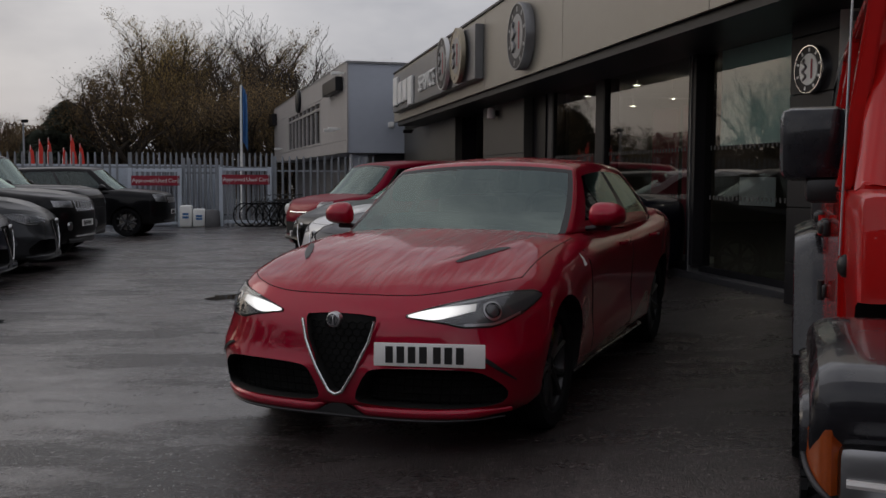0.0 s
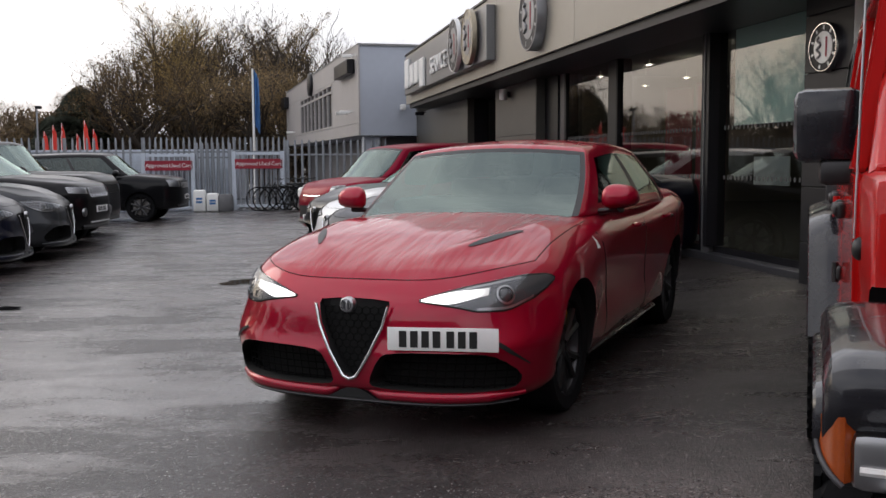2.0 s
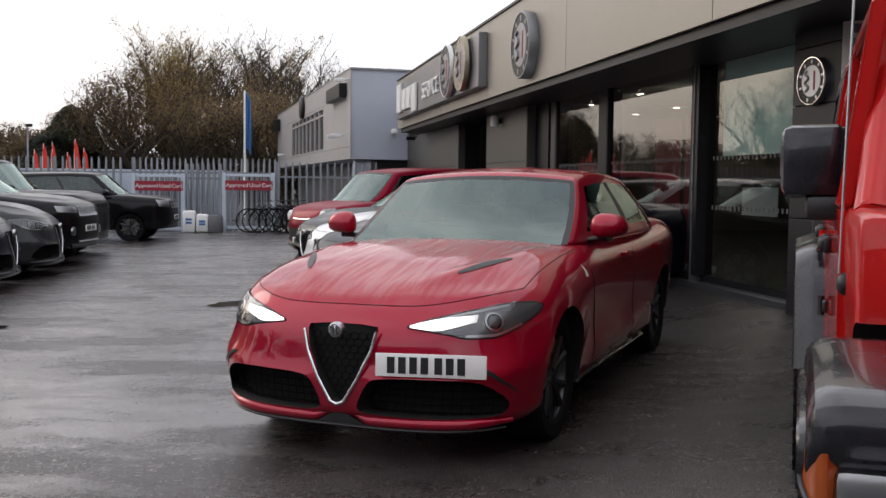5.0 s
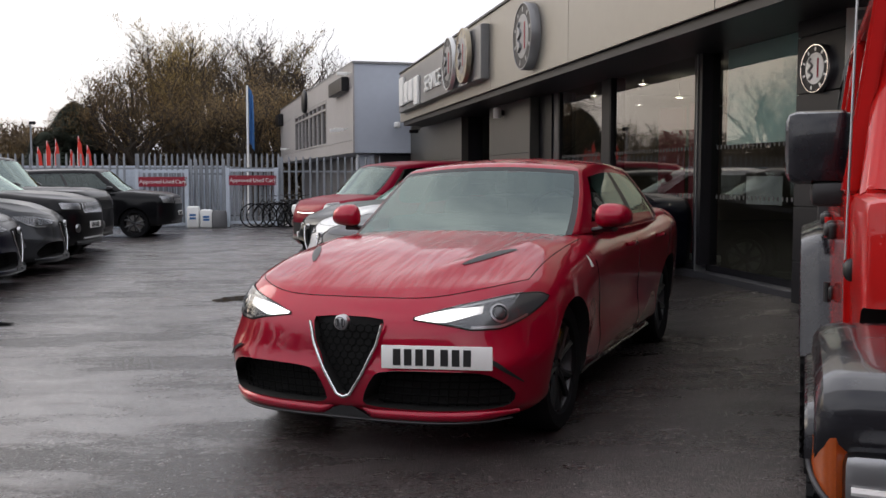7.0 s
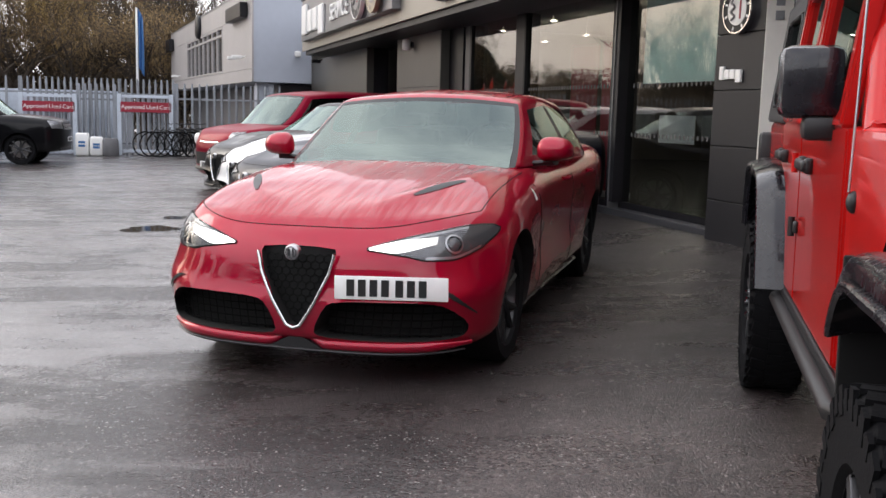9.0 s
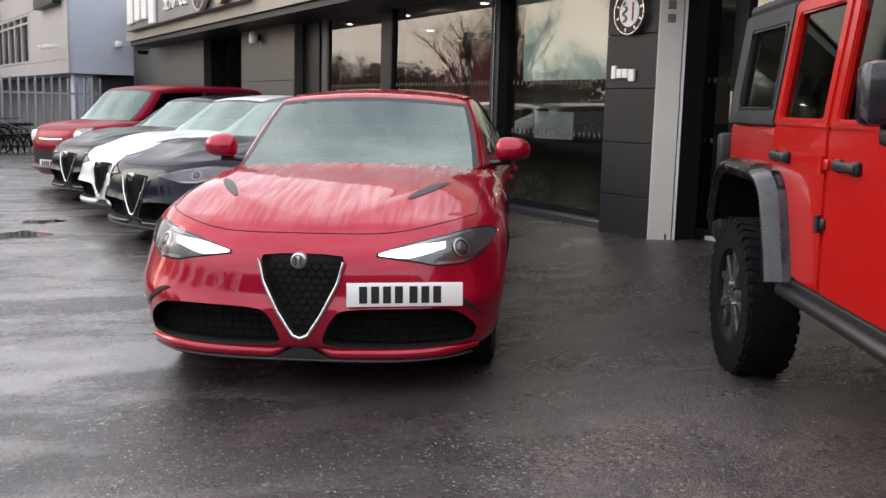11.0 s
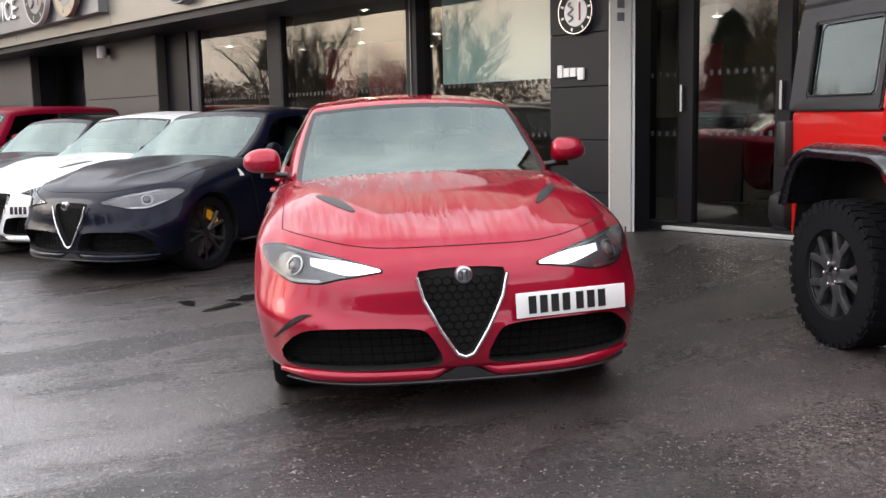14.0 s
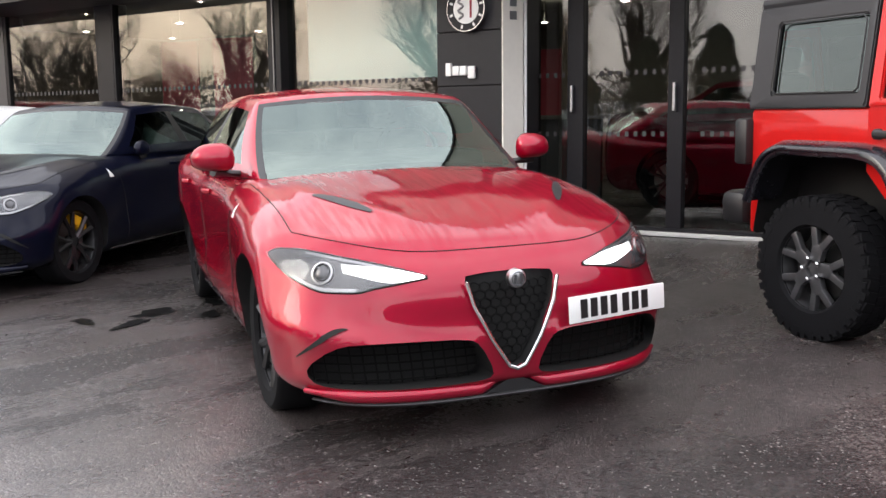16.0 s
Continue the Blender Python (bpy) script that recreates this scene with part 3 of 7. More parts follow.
    tree = BVHTree.FromPolygons([vv.co for vv in body.data.vertices], [p.vertices for p in body.data.polygons])

    def on_front(x, z, off=0.0):
        hit = tree.ray_cast(Vector((x, -1.0, z)), Vector((0, 1, 0)))
        return hit[0] + hit[1] * off if hit[0] else Vector((x, 0.5, z))

    def on_top(x, y, off=0.0):
        hit = tree.ray_cast(Vector((x, y, 2.0)), Vector((0, 0, -1)))
        return hit[0] + hit[1] * off if hit[0] else Vector((x, y, 0.9))

    def on_side(s, y, z, off=0.0):
        hit = tree.ray_cast(Vector((s * 2.0, y, z)), Vector((-s, 0, 0)))
        return hit[0] + hit[1] * off if hit[0] else Vector((s * 0.9, y, z))

    return root, front_y, on_front, on_top, on_side


def patch(fn, rows, off, out=(0, -1, 0)):
    """A sheet over the body from rows of points, set off from it and facing outwards."""
    bm = bmesh.new()
    grid = [[bm.verts.new(fn(p[0], p[1], off)) for p in row] for row in rows]
    for a, b in zip(grid, grid[1:]):
        for k in range(len(a) - 1):
            q = [a[k], a[k + 1], b[k + 1], b[k]]
            if (q[0].co - q[3].co).length + (q[1].co - q[2].co).length > 1e-5:
                f = bm.faces.new(q)
                f.smooth = True
    bm.normal_update()
    if sum((f.normal * f.calc_area() for f in bm.faces), Vector()).dot(Vector(out)) < 0:
        bmesh.ops.reverse_faces(bm, faces=bm.faces)
    return bm


def between(lower, upper, x0, x1, nx, nz):
    """Rows of (x, z) between two curves of x."""
    out = []
    for i in range(nx + 1):
        x = x0 + (x1 - x0) * i / nx
        lo, hi = lower(x), upper(x)
        out.append([(x, lo + (hi - lo) * k / nz) for k in range(nz + 1)])
    return out


def recolour(root, m, swap, label, name=None):
    """A copy of a car in another paint."""
    ob = copy_thing(root, m)
    ob["label"] = label
    if name:
        ob.name = name
    done = {}
    for o in ob.children_recursive:
        if o.type == "MESH" and any(x in swap for x in o.data.materials):
            if o.data not in done:
                me = o.data.copy()
                for i, x in enumerate(me.materials):
                    if x in swap:
                        me.materials[i] = swap[x]
                done[o.data] = me
            o.data = done[o.data]
    return ob


SALOON = dict(
    name="saloon_car", length=4.62, plan=0.46, low_plan=0.72, tail=0.34, axles=(0.80, 3.62), wheel_r=0.335, rim_mat=M_ALLOY, ridge=0.034,
    width=[(0.0, 0.875), (0.45, 0.895), (0.8, 0.905), (1.4, 0.878), (2.3, 0.862), (3.2, 0.862), (3.62, 0.865), (4.2, 0.825), (4.62, 0.77)],
    top=[(0.0, 0.675), (0.06, 0.718), (0.14, 0.758), (0.3, 0.82), (0.48, 0.872), (0.7, 0.92), (1.0, 0.96), (1.3, 0.99), (1.6, 1.0), (2.6, 1.0), (3.4, 1.03), (4.0, 1.075), (4.62, 1.06)],
    bottom=[(0.0, 0.182), (0.5, 0.175), (1.2, 0.17), (3.2, 0.18), (4.62, 0.22)],
    crown=[(0.0, 0.02), (0.25, 0.05), (0.45, 0.08), (0.8, 0.07), (1.3, 0.06), (1.7, 0.055), (3.4, 0.06), (4.62, 0.09)],
    tumble=[(0.0, 0.95), (0.2, 0.975), (0.5, 1.0), (0.75, 0.992), (1.0, 0.93)],
    door_tumble=[(0.0, 0.94), (0.2, 0.958), (0.5, 0.985), (0.78, 1.0), (1.0, 0.972)],
    nose=[(0.0, 0.045), (0.12, 0.0), (0.46, -0.006), (0.53, 0.012), (0.75, 0.03), (1.0, 0.10)],
    round=(0.16, 0.05, 0.30), mirror=(0.90, 1.66, 1.06),
    cabin=dict(cowl=1.22, deck=4.05, front=(1.24, 1.95), rear=(4.10, 3.25), sweep=0.15, base=0.95, half=(0.83, 0.60),
               roof=[(1.2, 1.25), (1.95, 1.392), (2.5, 1.432), (3.2, 1.40), (4.1, 1.2)], glass=(0.10, 0.90, 0.47), sill=0.22, round=(0.07, 0.05, 0.13)),
)


def v_outline(g=0.0):
    """The shield grille, in x and z, grown by g."""
    half = [(0.0, 0.285 - g * 1.6), (0.035, 0.296 - g), (0.10, 0.40), (0.165, 0.53), (0.19 + g, 0.625), (0.183 + g, 0.645 + g), (0.10, 0.653 + g), (0.0, 0.655 + g)]
    for i in (2, 3):
        half[i] = (half[i][0] + g, half[i][1])
    return half + [(-x, z) for x, z in half[-2:0:-1]]


def soften(loop, times=2):
    """Cuts the corners of a closed outline."""
    for _ in range(times):
        loop = [q for a, b in zip(loop, loop[1:] + loop[:1]) for q in ((a[0] * 0.75 + b[0] * 0.25, a[1] * 0.75 + b[1] * 0.25), (a[0] * 0.25 + b[0] * 0.75, a[1] * 0.25 + b[1] * 0.75))]
    return loop


def intake(s):
    return soften([(s * x, z) for x, z in [(0.090, 0.270), (0.150, 0.385), (0.20, 0.412), (0.42, 0.420), (0.63, 0.418), (0.71, 0.395), (0.785, 0.318), (0.775, 0.262), (0.72, 0.240), (0.60, 0.234), (0.30, 0.232), (0.12, 0.240)]], 1)


def sports_saloon(m, paint, label):
    """The saloon with its shield grille, wide intakes, slim lamps and vented bonnet."""
    spec = dict(SALOON, openings=[(v_outline(), 0.08), (intake(-1), 0.16), (intake(1), 0.16)], caliper=M_CALIPER)
    root, front_y, on_front, on_top, on_side = saloon(spec, m, paint, label)
    # shield
    bm = bmesh.new()
    out = v_outline(0.004)
    dense = []
    for (x0, z0), (x1, z1) in zip(out, out[1:] + out[:1]):
        for k in range(4):
            dense.append((x0 + (x1 - x0) * k / 4, z0 + (z1 - z0) * k / 4))

    def face(x, z, off):
        # the shield stands a little proud, its plane leaning back upwards
        return Vector((x, 0.035 + 0.6 * x * x + max(0, z - 0.45) * 0.10 - off, z))

    rim_pts = [face(x, z, 0.052) for x, z in dense]
    low_part = [p for p, (x, z) in zip(rim_pts, dense) if z < 0.635]
    left_arm = sorted([p for p in low_part if p.x < -0.001], key=lambda p: -p.z)
    right_arm = sorted([p for p in low_part if p.x > 0.001], key=lambda p: p.z)
    tube(bm, left_arm + [p for p in low_part if abs(p.x) <= 0.001][:1] + right_arm, 0.0085, 8)
    shield = part("grille_surround", bm, M_CHROME, root, "polished chrome shield surround", smooth=60)
    bm = bmesh.new()
    vs = [bm.verts.new(face(x, z, -0.015)) for x, z in v_outline(0.01)]
    bm.faces.new(vs)
    bmesh.ops.triangulate(bm, faces=bm.faces)
    part("grille_back", bm, M_CAVITY, shield)
    bm = bmesh.new()
    lim = curve([(0.285, 0.01), (0.40, 0.10), (0.53, 0.163), (0.645, 0.182)])
    for row in range(10):
        zc = 0.31 + 0.032 * row
        for col in range(-5, 6):
            xc = col * 0.042 + (row % 2) * 0.021
            if abs(xc) + 0.012 < lim(zc):
                ring = [(xc + 0.0225 * math.cos(q), zc + 0.0195 * math.sin(q)) for q in [math.pi / 6 + math.pi / 3 * k for k in range(6)]]
                tube(bm, [face(x, z, 0.0) for x, z in ring], 0.0032, 4, True)
    part("grille_mesh", bm, M_MESH, shield, "black honeycomb mesh")
    bm = bmesh.new()
    lathe(bm, [(0.001, -0.016), (0.030, -0.014), (0.036, -0.009), (0.037, 0.0), (0.037, 0.02)], 28, "Y", at=(0, -0.012, 0.634))
    badge = part("badge", bm, M_SATIN, root, "round silver emblem", smooth=40)
    bm = bmesh.new()
    for c, s in (((-0.011, -0.030, 0.634), (0.012, 0.004, 0.036)), ((0.011, -0.030, 0.634), (0.010, 0.004, 0.040))):
        box(bm, c, s, bevel=0.0015)
    tube(bm, [(0.026 * math.cos(q), -0.029, 0.634 + 0.026 * math.sin(q)) for q in [2 * math.pi * k / 28 for k in range(28)]], 0.0022, 5, True)
    part("badge_relief", bm, M_LAMP_DARK, badge)
    # intakes
    for s in (-1, 1):
        bm = bmesh.new()
        for r in range(5):
            z = 0.250 + 0.034 * r
            pts = [(s * x, 0.10 + front_y(x, z), z) for x in (0.13, 0.3, 0.45, 0.6, 0.74)]
            tube(bm, pts, 0.0045, 5)
        for x in [0.16 + 0.045 * k for k in range(14)]:
            tube(bm, [(s * x, 0.10 + front_y(x, 0.24), 0.24), (s * (x + 0.02), 0.10 + front_y(x + 0.02, 0.41), 0.41)], 0.0035, 4)
        part("intake_mesh", bm, M_MESH, root, "black lower intake mesh")
        # slit beside the intake
        rows = [[(s * (0.645 + 0.165 * t), 0.472 - 0.115 * t ** 1.8 + (k / 2 - 0.5) * 0.022 * math.sin(math.pi * (0.04 + 0.88 * t)) ** 0.8) for k in range(3)] for t in [i / 14 for i in range(15)]]
        part("bumper_slit", patch(on_front, rows, 0.007), M_CAVITY, root)
    # front splitter with its bright edge, and the lips under the intakes, which lift towards the shield
    bm = bmesh.new()
    pts = [(x, 0.030 + front_y(x, 0.178) + 0.03 * abs(x / 0.76) ** 4, 0.172 + 0.014 * abs(x / 0.76) ** 4) for x in [0.76 * (k / 16 - 1) for k in range(33)]]
    tube(bm, pts, [0.026 * (1 - 0.6 * abs(k / 16 - 1) ** 6) for k in range(33)], 8, flat=0.45)
    lip = part("front_splitter", bm, M_TRIM, root, smooth=60)
    bm = bmesh.new()
    tube(bm, [(x, y - 0.025, z + 0.002) for x, y, z in pts[3:-3]], 0.0016, 5)
    part("splitter_edge", bm, M_ALLOY, lip)
    for s in (-1, 1):
        bm = bmesh.new()
        xs = [0.050 + 0.735 * k / 24 for k in range(25)]
        tube(bm, [(s * x, 0.032 + front_y(x, 0.21) + 0.03 * (x / 0.80) ** 4, 0.202 + 0.034 * ramp01((0.15 - x) / 0.11) + 0.016 * (x / 0.80) ** 4) for x in xs],
             [0.010 + 0.018 * ramp01((x - 0.05) / 0.12) * (0.08 + 0.92 * ramp01((0.785 - x) / 0.17)) for x in xs], 12)
        part("chin", bm, paint, root, smooth=80)
    bm = bmesh.new()
    prism(bm, [(-0.13, 0.182), (0.13, 0.182), (0.085, 0.205), (0.050, 0.222), (0.030, 0.230), (-0.030, 0.230), (-0.050, 0.222), (-0.085, 0.205)], 0.05, Matrix.Translation((0, 0.012, 0)))
    part("lower_mouth", bm, M_TRIM, root)
    # headlamps
    up = curve([(0.335, 0.655), (0.45, 0.690), (0.62, 0.728), (0.76, 0.750), (0.82, 0.746), (0.852, 0.728)])
    lo = curve([(0.335, 0.648), (0.45, 0.632), (0.53, 0.620), (0.61, 0.603), (0.70, 0.603), (0.79, 0.640), (0.835, 0.685), (0.852, 0.715)])
    for s in (-1, 1):
        rows = [[(s * x, z) for x, z in row] for row in between(lo, up, 0.335, 0.852, 30, 8)]
        lamp = part("headlamp", patch(on_front, rows, 0.002), M_LAMP_DARK, root, "slim smoked headlamp with a bright running light")
        drl = [[(s * x, z) for x, z in row] for row in between(lambda x: lo(x) + (up(x) - lo(x)) * (0.08 + 0.46 * ramp01((x - 0.43) / 0.20)), lambda x: lo(x) + (up(x) - lo(x)) * (0.90 - 0.10 * ramp01((x - 0.36) / 0.28)), 0.345, 0.635, 30, 3)]
        part("running_light", patch(on_front, drl, 0.005), M_DRL, lamp)
        drl = [[(s * x, z) for x, z in row] for row in between(lambda x: up(x) - 0.014, lambda x: up(x) - 0.005, 0.42, 0.74, 16, 2)]
        part("reflector", patch(on_front, drl, 0.004), M_LAMP, lamp)
        fl = [[(s * x, z) for x, z in row] for row in between(lambda x: lo(x) + 0.004, lambda x: lo(x) + 0.016, 0.60, 0.80, 16, 2)]
        part("reflector", patch(on_front, fl, 0.004), M_LAMP, lamp)
        c = on_front(s * 0.70, 0.672, 0.0)
        nrm = (on_front(s * 0.70, 0.672, 1.0) - c).normalized()
        q = nrm.to_track_quat("Y", "Z").to_matrix().to_4x4()
        bm = bmesh.new()
        lathe(bm, [(0.046, -0.01), (0.046, 0.010), (0.038, 0.012), (0.036, 0.004)], 28, "Y")
        ring = part("projector", bm, M_LAMP, lamp, smooth=40)
        ring.matrix_basis = Matrix.Translation(c) @ q
        bm = bmesh.new()
        bmesh.ops.create_uvsphere(bm, u_segments=20, v_segments=10, radius=0.036, matrix=Matrix.Diagonal((1, 0.45, 1, 1)))
        eye = part("projector_glass", bm, M_LAMP_DARK, ring, smooth=80)
        part("lens", patch(on_front, rows, 0.012), M_LENS, lamp).visible_shadow = False
        bm = bmesh.new()
        loop = [row[-1] for row in rows] + [row[0] for row in rows[::-1]]
        tube(bm, [on_front(x, z, 0.002) for x, z in loop], 0.0042, 5, True)
        part("lamp_seal", bm, M_CAVITY, lamp)
    # bonnet line, vents, door lines
    bm = bmesh.new()
    edge = curve([(0.0, 0.738), (0.2, 0.738), (0.34, 0.741), (0.45, 0.752), (0.62, 0.782), (0.76, 0.806)])
    pts = [on_front(x, edge(abs(x)), 0.0005) for x in [0.76 * (k / 20 - 1) for k in range(41)]]
    ye = pts[-1].y
    sides = [on_top(0.76, ye + (1.385 - ye) * k / 12, 0.0005) for k in range(13)]
    tube(bm, pts, 0.0024, 5)
    tube(bm, sides, 0.0024, 5)
    tube(bm, [Vector((-p.x, p.y, p.z)) for p in sides], 0.0024, 5)
    part("bonnet_line", bm, M_CAVITY, root)
    for s in (-1, 1):
        rows = [[(s * (0.430 + 0.165 * t + (k / 3 - 0.5) * 0.050 * math.sin(math.pi * (0.06 + 0.88 * t)) ** 0.7), 0.46 + 0.33 * t) for k in range(4)] for t in [i / 12 for i in range(13)]]
        part("bonnet_vent", patch(on_top, rows, 0.003, (0, 0, 1)), M_TRIM, root)
        for y0, lean in ((1.48, -0.16), (2.52, 0.03), (3.38, 0.25)):
            bm = bmesh.new()
            tube(bm, [on_side(s, y0 + lean * (k / 10) ** 2, 0.26 + 0.062 * k, 0.0005) for k in range(11)], 0.0042, 5)
            part("door_line", bm, M_CAVITY, root)
        for y0 in (2.28, 3.22):
            bm = bmesh.new()
            p = on_side(s, y0, 0.86, 0.0)
            tube(bm, [p + Vector((s * 0.004, -0.10, 0)), p + Vector((s * 0.032, -0.07, 0)), p + Vector((s * 0.034, 0.07, 0)), p + Vector((s * 0.004, 0.10, 0))], 0.013, 6)
            part("door_handle", bm, paint, root, smooth=60)
        rows = [[(y0 + (y1 - y0) * k / 4, 0.80 + 0.066 * t) for k in range(5)] for t, y0, y1 in [(q / 6, 1.215 + 0.004 * q / 6, 1.275 - 0.048 * q / 6) for q in range(7)]]
        bm = patch(lambda y, z, off: on_side(s, y, z, off), rows, 0.004, (s, 0, 0))
        part("wing_emblem", bm, M_PLATE, root, "white triangular wing emblem")
        bm = bmesh.new()
        edge_line = [on_side(s, 1.25 + 0.19 * k, 0.205, 0.0) for k in range(11)]
        rings = [[bm.verts.new(p + Vector((s * dx * (0.35 + 0.65 * k / 10), 0, dz))) for dx, dz in ((-0.02, 0.018), (0.024, 0.008), (0.032, 0.002), (0.032, -0.008), (-0.02, -0.012))] for k, p in enumerate(edge_line)]
        for a, b in zip(rings, rings[1:]):
            for k in range(5):
                bm.faces.new((a[k], a[(k + 1) % 5], b[(k + 1) % 5], b[k]))
        bm.faces.new(rings[0]), bm.faces.new(rings[-1][::-1])
        bmesh.ops.recalc_face_normals(bm, faces=bm.faces)
        part("sill_blade", bm, M_FLARE, root, "glossy black sill blade", smooth=30)
    return root


def number_plate(root, m, size=(0.52, 0.107), bars=((-0.198, 4), (0.026, 3))):
    """A white plate with plain dark bars for its characters."""
    bm = bmesh.new()
    box(bm, (0, 0, 0), (size[0], 0.008, size[1]), bevel=0.003)
    ob = part("number_plate", bm, M_PLATE, root, "white plate with plain dark bars", smooth=30)
    ob.matrix_basis = m
    for x0, n in bars:
        for k in range(n):
            bm = bmesh.new()
            box(bm, (x0 + 0.053 * k + 0.012, -0.0055, 0.0), (0.036, 0.003, 0.076), bevel=0.001)
            part("plate_bar", bm, M_PLATE_INK, ob)
    return ob


red_car = sports_saloon(on_ground(-0.606, 4.765, -21.7), M_RED, "glossy red sports saloon wet with rain, running lights on")
blue_car = recolour(red_car, on_ground(-1.47, 9.92, -57.5), {M_RED: M_BLUE, M_DRL: M_LAMP_DARK}, "dark blue sports saloon with yellow brake calipers, parked by the showroom")
white_car = recolour(red_car, on_ground(-1.88, 11.96, -57), {M_RED: M_WHITE, M_DRL: M_LAMP_DARK}, "white sports saloon parked by the showroom")
grey_car = recolour(red_car, on_ground(-2.42, 14.12, -57), {M_RED: M_BLACK_PAINT, M_DRL: M_LAMP_DARK}, "black sports saloon parked by the showroom")
for parked in (blue_car, white_car, grey_car):
    # their mirrors are folded in
    for ob in [o for o in parked.children if o.name.startswith("door_mirror")]:
        side = 1 if sum(v.co.x for v in ob.data.vertices) > 0 else -1
        c = Vector((side * 0.80, 1.75, 1.05))
        ob.matrix_basis = Matrix.Translation(c + Vector((0, 0.14, -0.055))) @ Matrix.Diagonal((0.42, 1.15, 0.9, 1)) @ Matrix.Translation(-c)


def crossover(m, paint, label):
    """The taller sister model: the same face, lifted on larger wheels."""
    ob = recolour(red_car, m, {M_RED: paint, M_DRL: M_LAMP_DARK}, label, "crossover")
    ob.scale = (1.05, 1.03, 1.15)
    for w in [o for o in ob.children if o.name.startswith("wheel")]:
        x, y, z = w.matrix_basis.translation
        w.matrix_basis = Matrix.Translation((x, y, 0.335 * 1.10 / 1.15)) @ Matrix.Diagonal((1, 1.10 / 1.03, 1.10 / 1.15, 1))
    return ob


lot_blue = crossover(on_ground(-5.80, 12.26, 103), M_BLUE, "dark blue crossover parked across the yard")
lot_grey = crossover(on_ground(-6.12, 14.35, 103), M_GREY, "dark grey crossover parked across the yard")
number_plate(white_car, pose(0.463, 0.020, 0.487, -4, 0, 11.7))
number_plate(red_car, pose(0.472, 0.021, 0.487, -4, 0, 11.7))


# ---- setting ----
def asphalt():
    """Dark rolled asphalt, soaked in places, with painted pale streaks and light chippings."""
    m = bpy.data.materials.new("wet_asphalt")
    m.use_nodes = True
    n, l = m.node_tree.nodes, m.node_tree.links
    b = n["Principled BSDF"]
    co, mp = n.new("ShaderNodeTexCoord"), n.new("ShaderNodeMapping")
    mp.inputs["Rotation"].default_value, mp.inputs["Scale"].default_value = (0, 0, radians(12)), (0.55, 1.5, 1)
    l.new(co.outputs["Object"], mp.inputs["Vector"])

    def noise_at(scale, detail, vec, rough=0.6):
        t = n.new("ShaderNodeTexNoise")
        t.inputs["Scale"].default_value, t.inputs["Detail"].default_value, t.inputs["Roughness"].default_value = scale, detail, rough
        l.new(vec, t.inputs["Vector"])
        return t.outputs["Fac"]

    def spread(sock, a, c, lo, hi):
        r = n.new("ShaderNodeMapRange")
        for k, v in (("From Min", a), ("From Max", c), ("To Min", lo), ("To Max", hi)):
            r.inputs[k].default_value = v
        l.new(sock, r.inputs["Value"])
        return r.outputs[0]

    def math_node(op, x, y):
        q = n.new("ShaderNodeMath")
        q.operation = op
        for i, v in enumerate((x, y)):
            if isinstance(v, (int, float)):
                q.inputs[i].default_value = v
            else:
                l.new(v, q.inputs[i])
        return q.outputs[0]

    streak = noise_at(0.8, 7, mp.outputs["Vector"], 0.62)
    fine = noise_at(3.6, 5, mp.outputs["Vector"], 0.7)
    patchy = noise_at(0.30, 4, co.outputs["Object"])
    blotch = noise_at(2.2, 5, co.outputs["Object"], 0.65)
    grain = noise_at(150, 3, co.outputs["Object"], 0.7)
    coarse = noise_at(34, 3, co.outputs["Object"], 0.6)
    pos = n.new("ShaderNodeSeparateXYZ")
    l.new(co.outputs["Object"], pos.inputs[0])
    # shade before the red car, painted in by pushing back the pale side
    shaded_x = math_node("ADD", pos.outputs[0], spread(pos.outputs[1], 4.4, 5.8, 0.6, 0))
    runoff = spread(math_node("ADD", shaded_x, math_node("MULTIPLY", patchy, 3.0)), 0.0, 2.3, 1, 0)  # water lies on the lower side of the yard
    wet = math_node("MULTIPLY", spread(streak, 0.44, 0.60, 0, 1), spread(patchy, 0.36, 0.56, 0.3, 1))
    stones = n.new("ShaderNodeTexVoronoi")
    stones.inputs["Scale"].default_value = 92
    l.new(co.outputs["Object"], stones.inputs["Vector"])
    tone = n.new("ShaderNodeSeparateColor")
    l.new(stones.outputs["Color"], tone.inputs[0])
    chip = math_node("MULTIPLY", math_node("GREATER_THAN", tone.outputs[0], 0.91), math_node("LESS_THAN", stones.outputs["Distance"], spread(tone.outputs[1], 0, 1, 0.15, 0.55)))
    mix = n.new("ShaderNodeMixRGB")
    mix.inputs["Color1"].default_value, mix.inputs["Color2"].default_value = (0.0122, 0.0104, 0.0106, 1), (0.118, 0.097, 0.092, 1)
    # streaks paler towards -x: sky sheen put into the base colour
    paleness = math_node("ADD", math_node("MULTIPLY", wet, spread(runoff, 0, 1, 0.06, 0.95)), spread(blotch, 0.3, 0.7, 0.06, 0.22))
    worn = math_node("MULTIPLY", math_node("MULTIPLY", spread(pos.outputs[1], 3.8, 5.2, 0.58, 0), spread(pos.outputs[0], -0.4, 0.6, 0, 1)), spread(blotch, 0.3, 0.7, 0.5, 1.5))  # brightened by colour at low y, towards +x
    paleness = math_node("ADD", paleness, math_node("MULTIPLY", worn, math_node("SUBTRACT", 1.0, runoff)))
    l.new(math_node("MULTIPLY", paleness, math_node("MULTIPLY", spread(grain, 0.3, 0.7, 0.4, 1.4), spread(tone.outputs[1], 0, 1, 0.1, 1.9))), mix.inputs["Fac"])
    mix2 = n.new("ShaderNodeMixRGB")
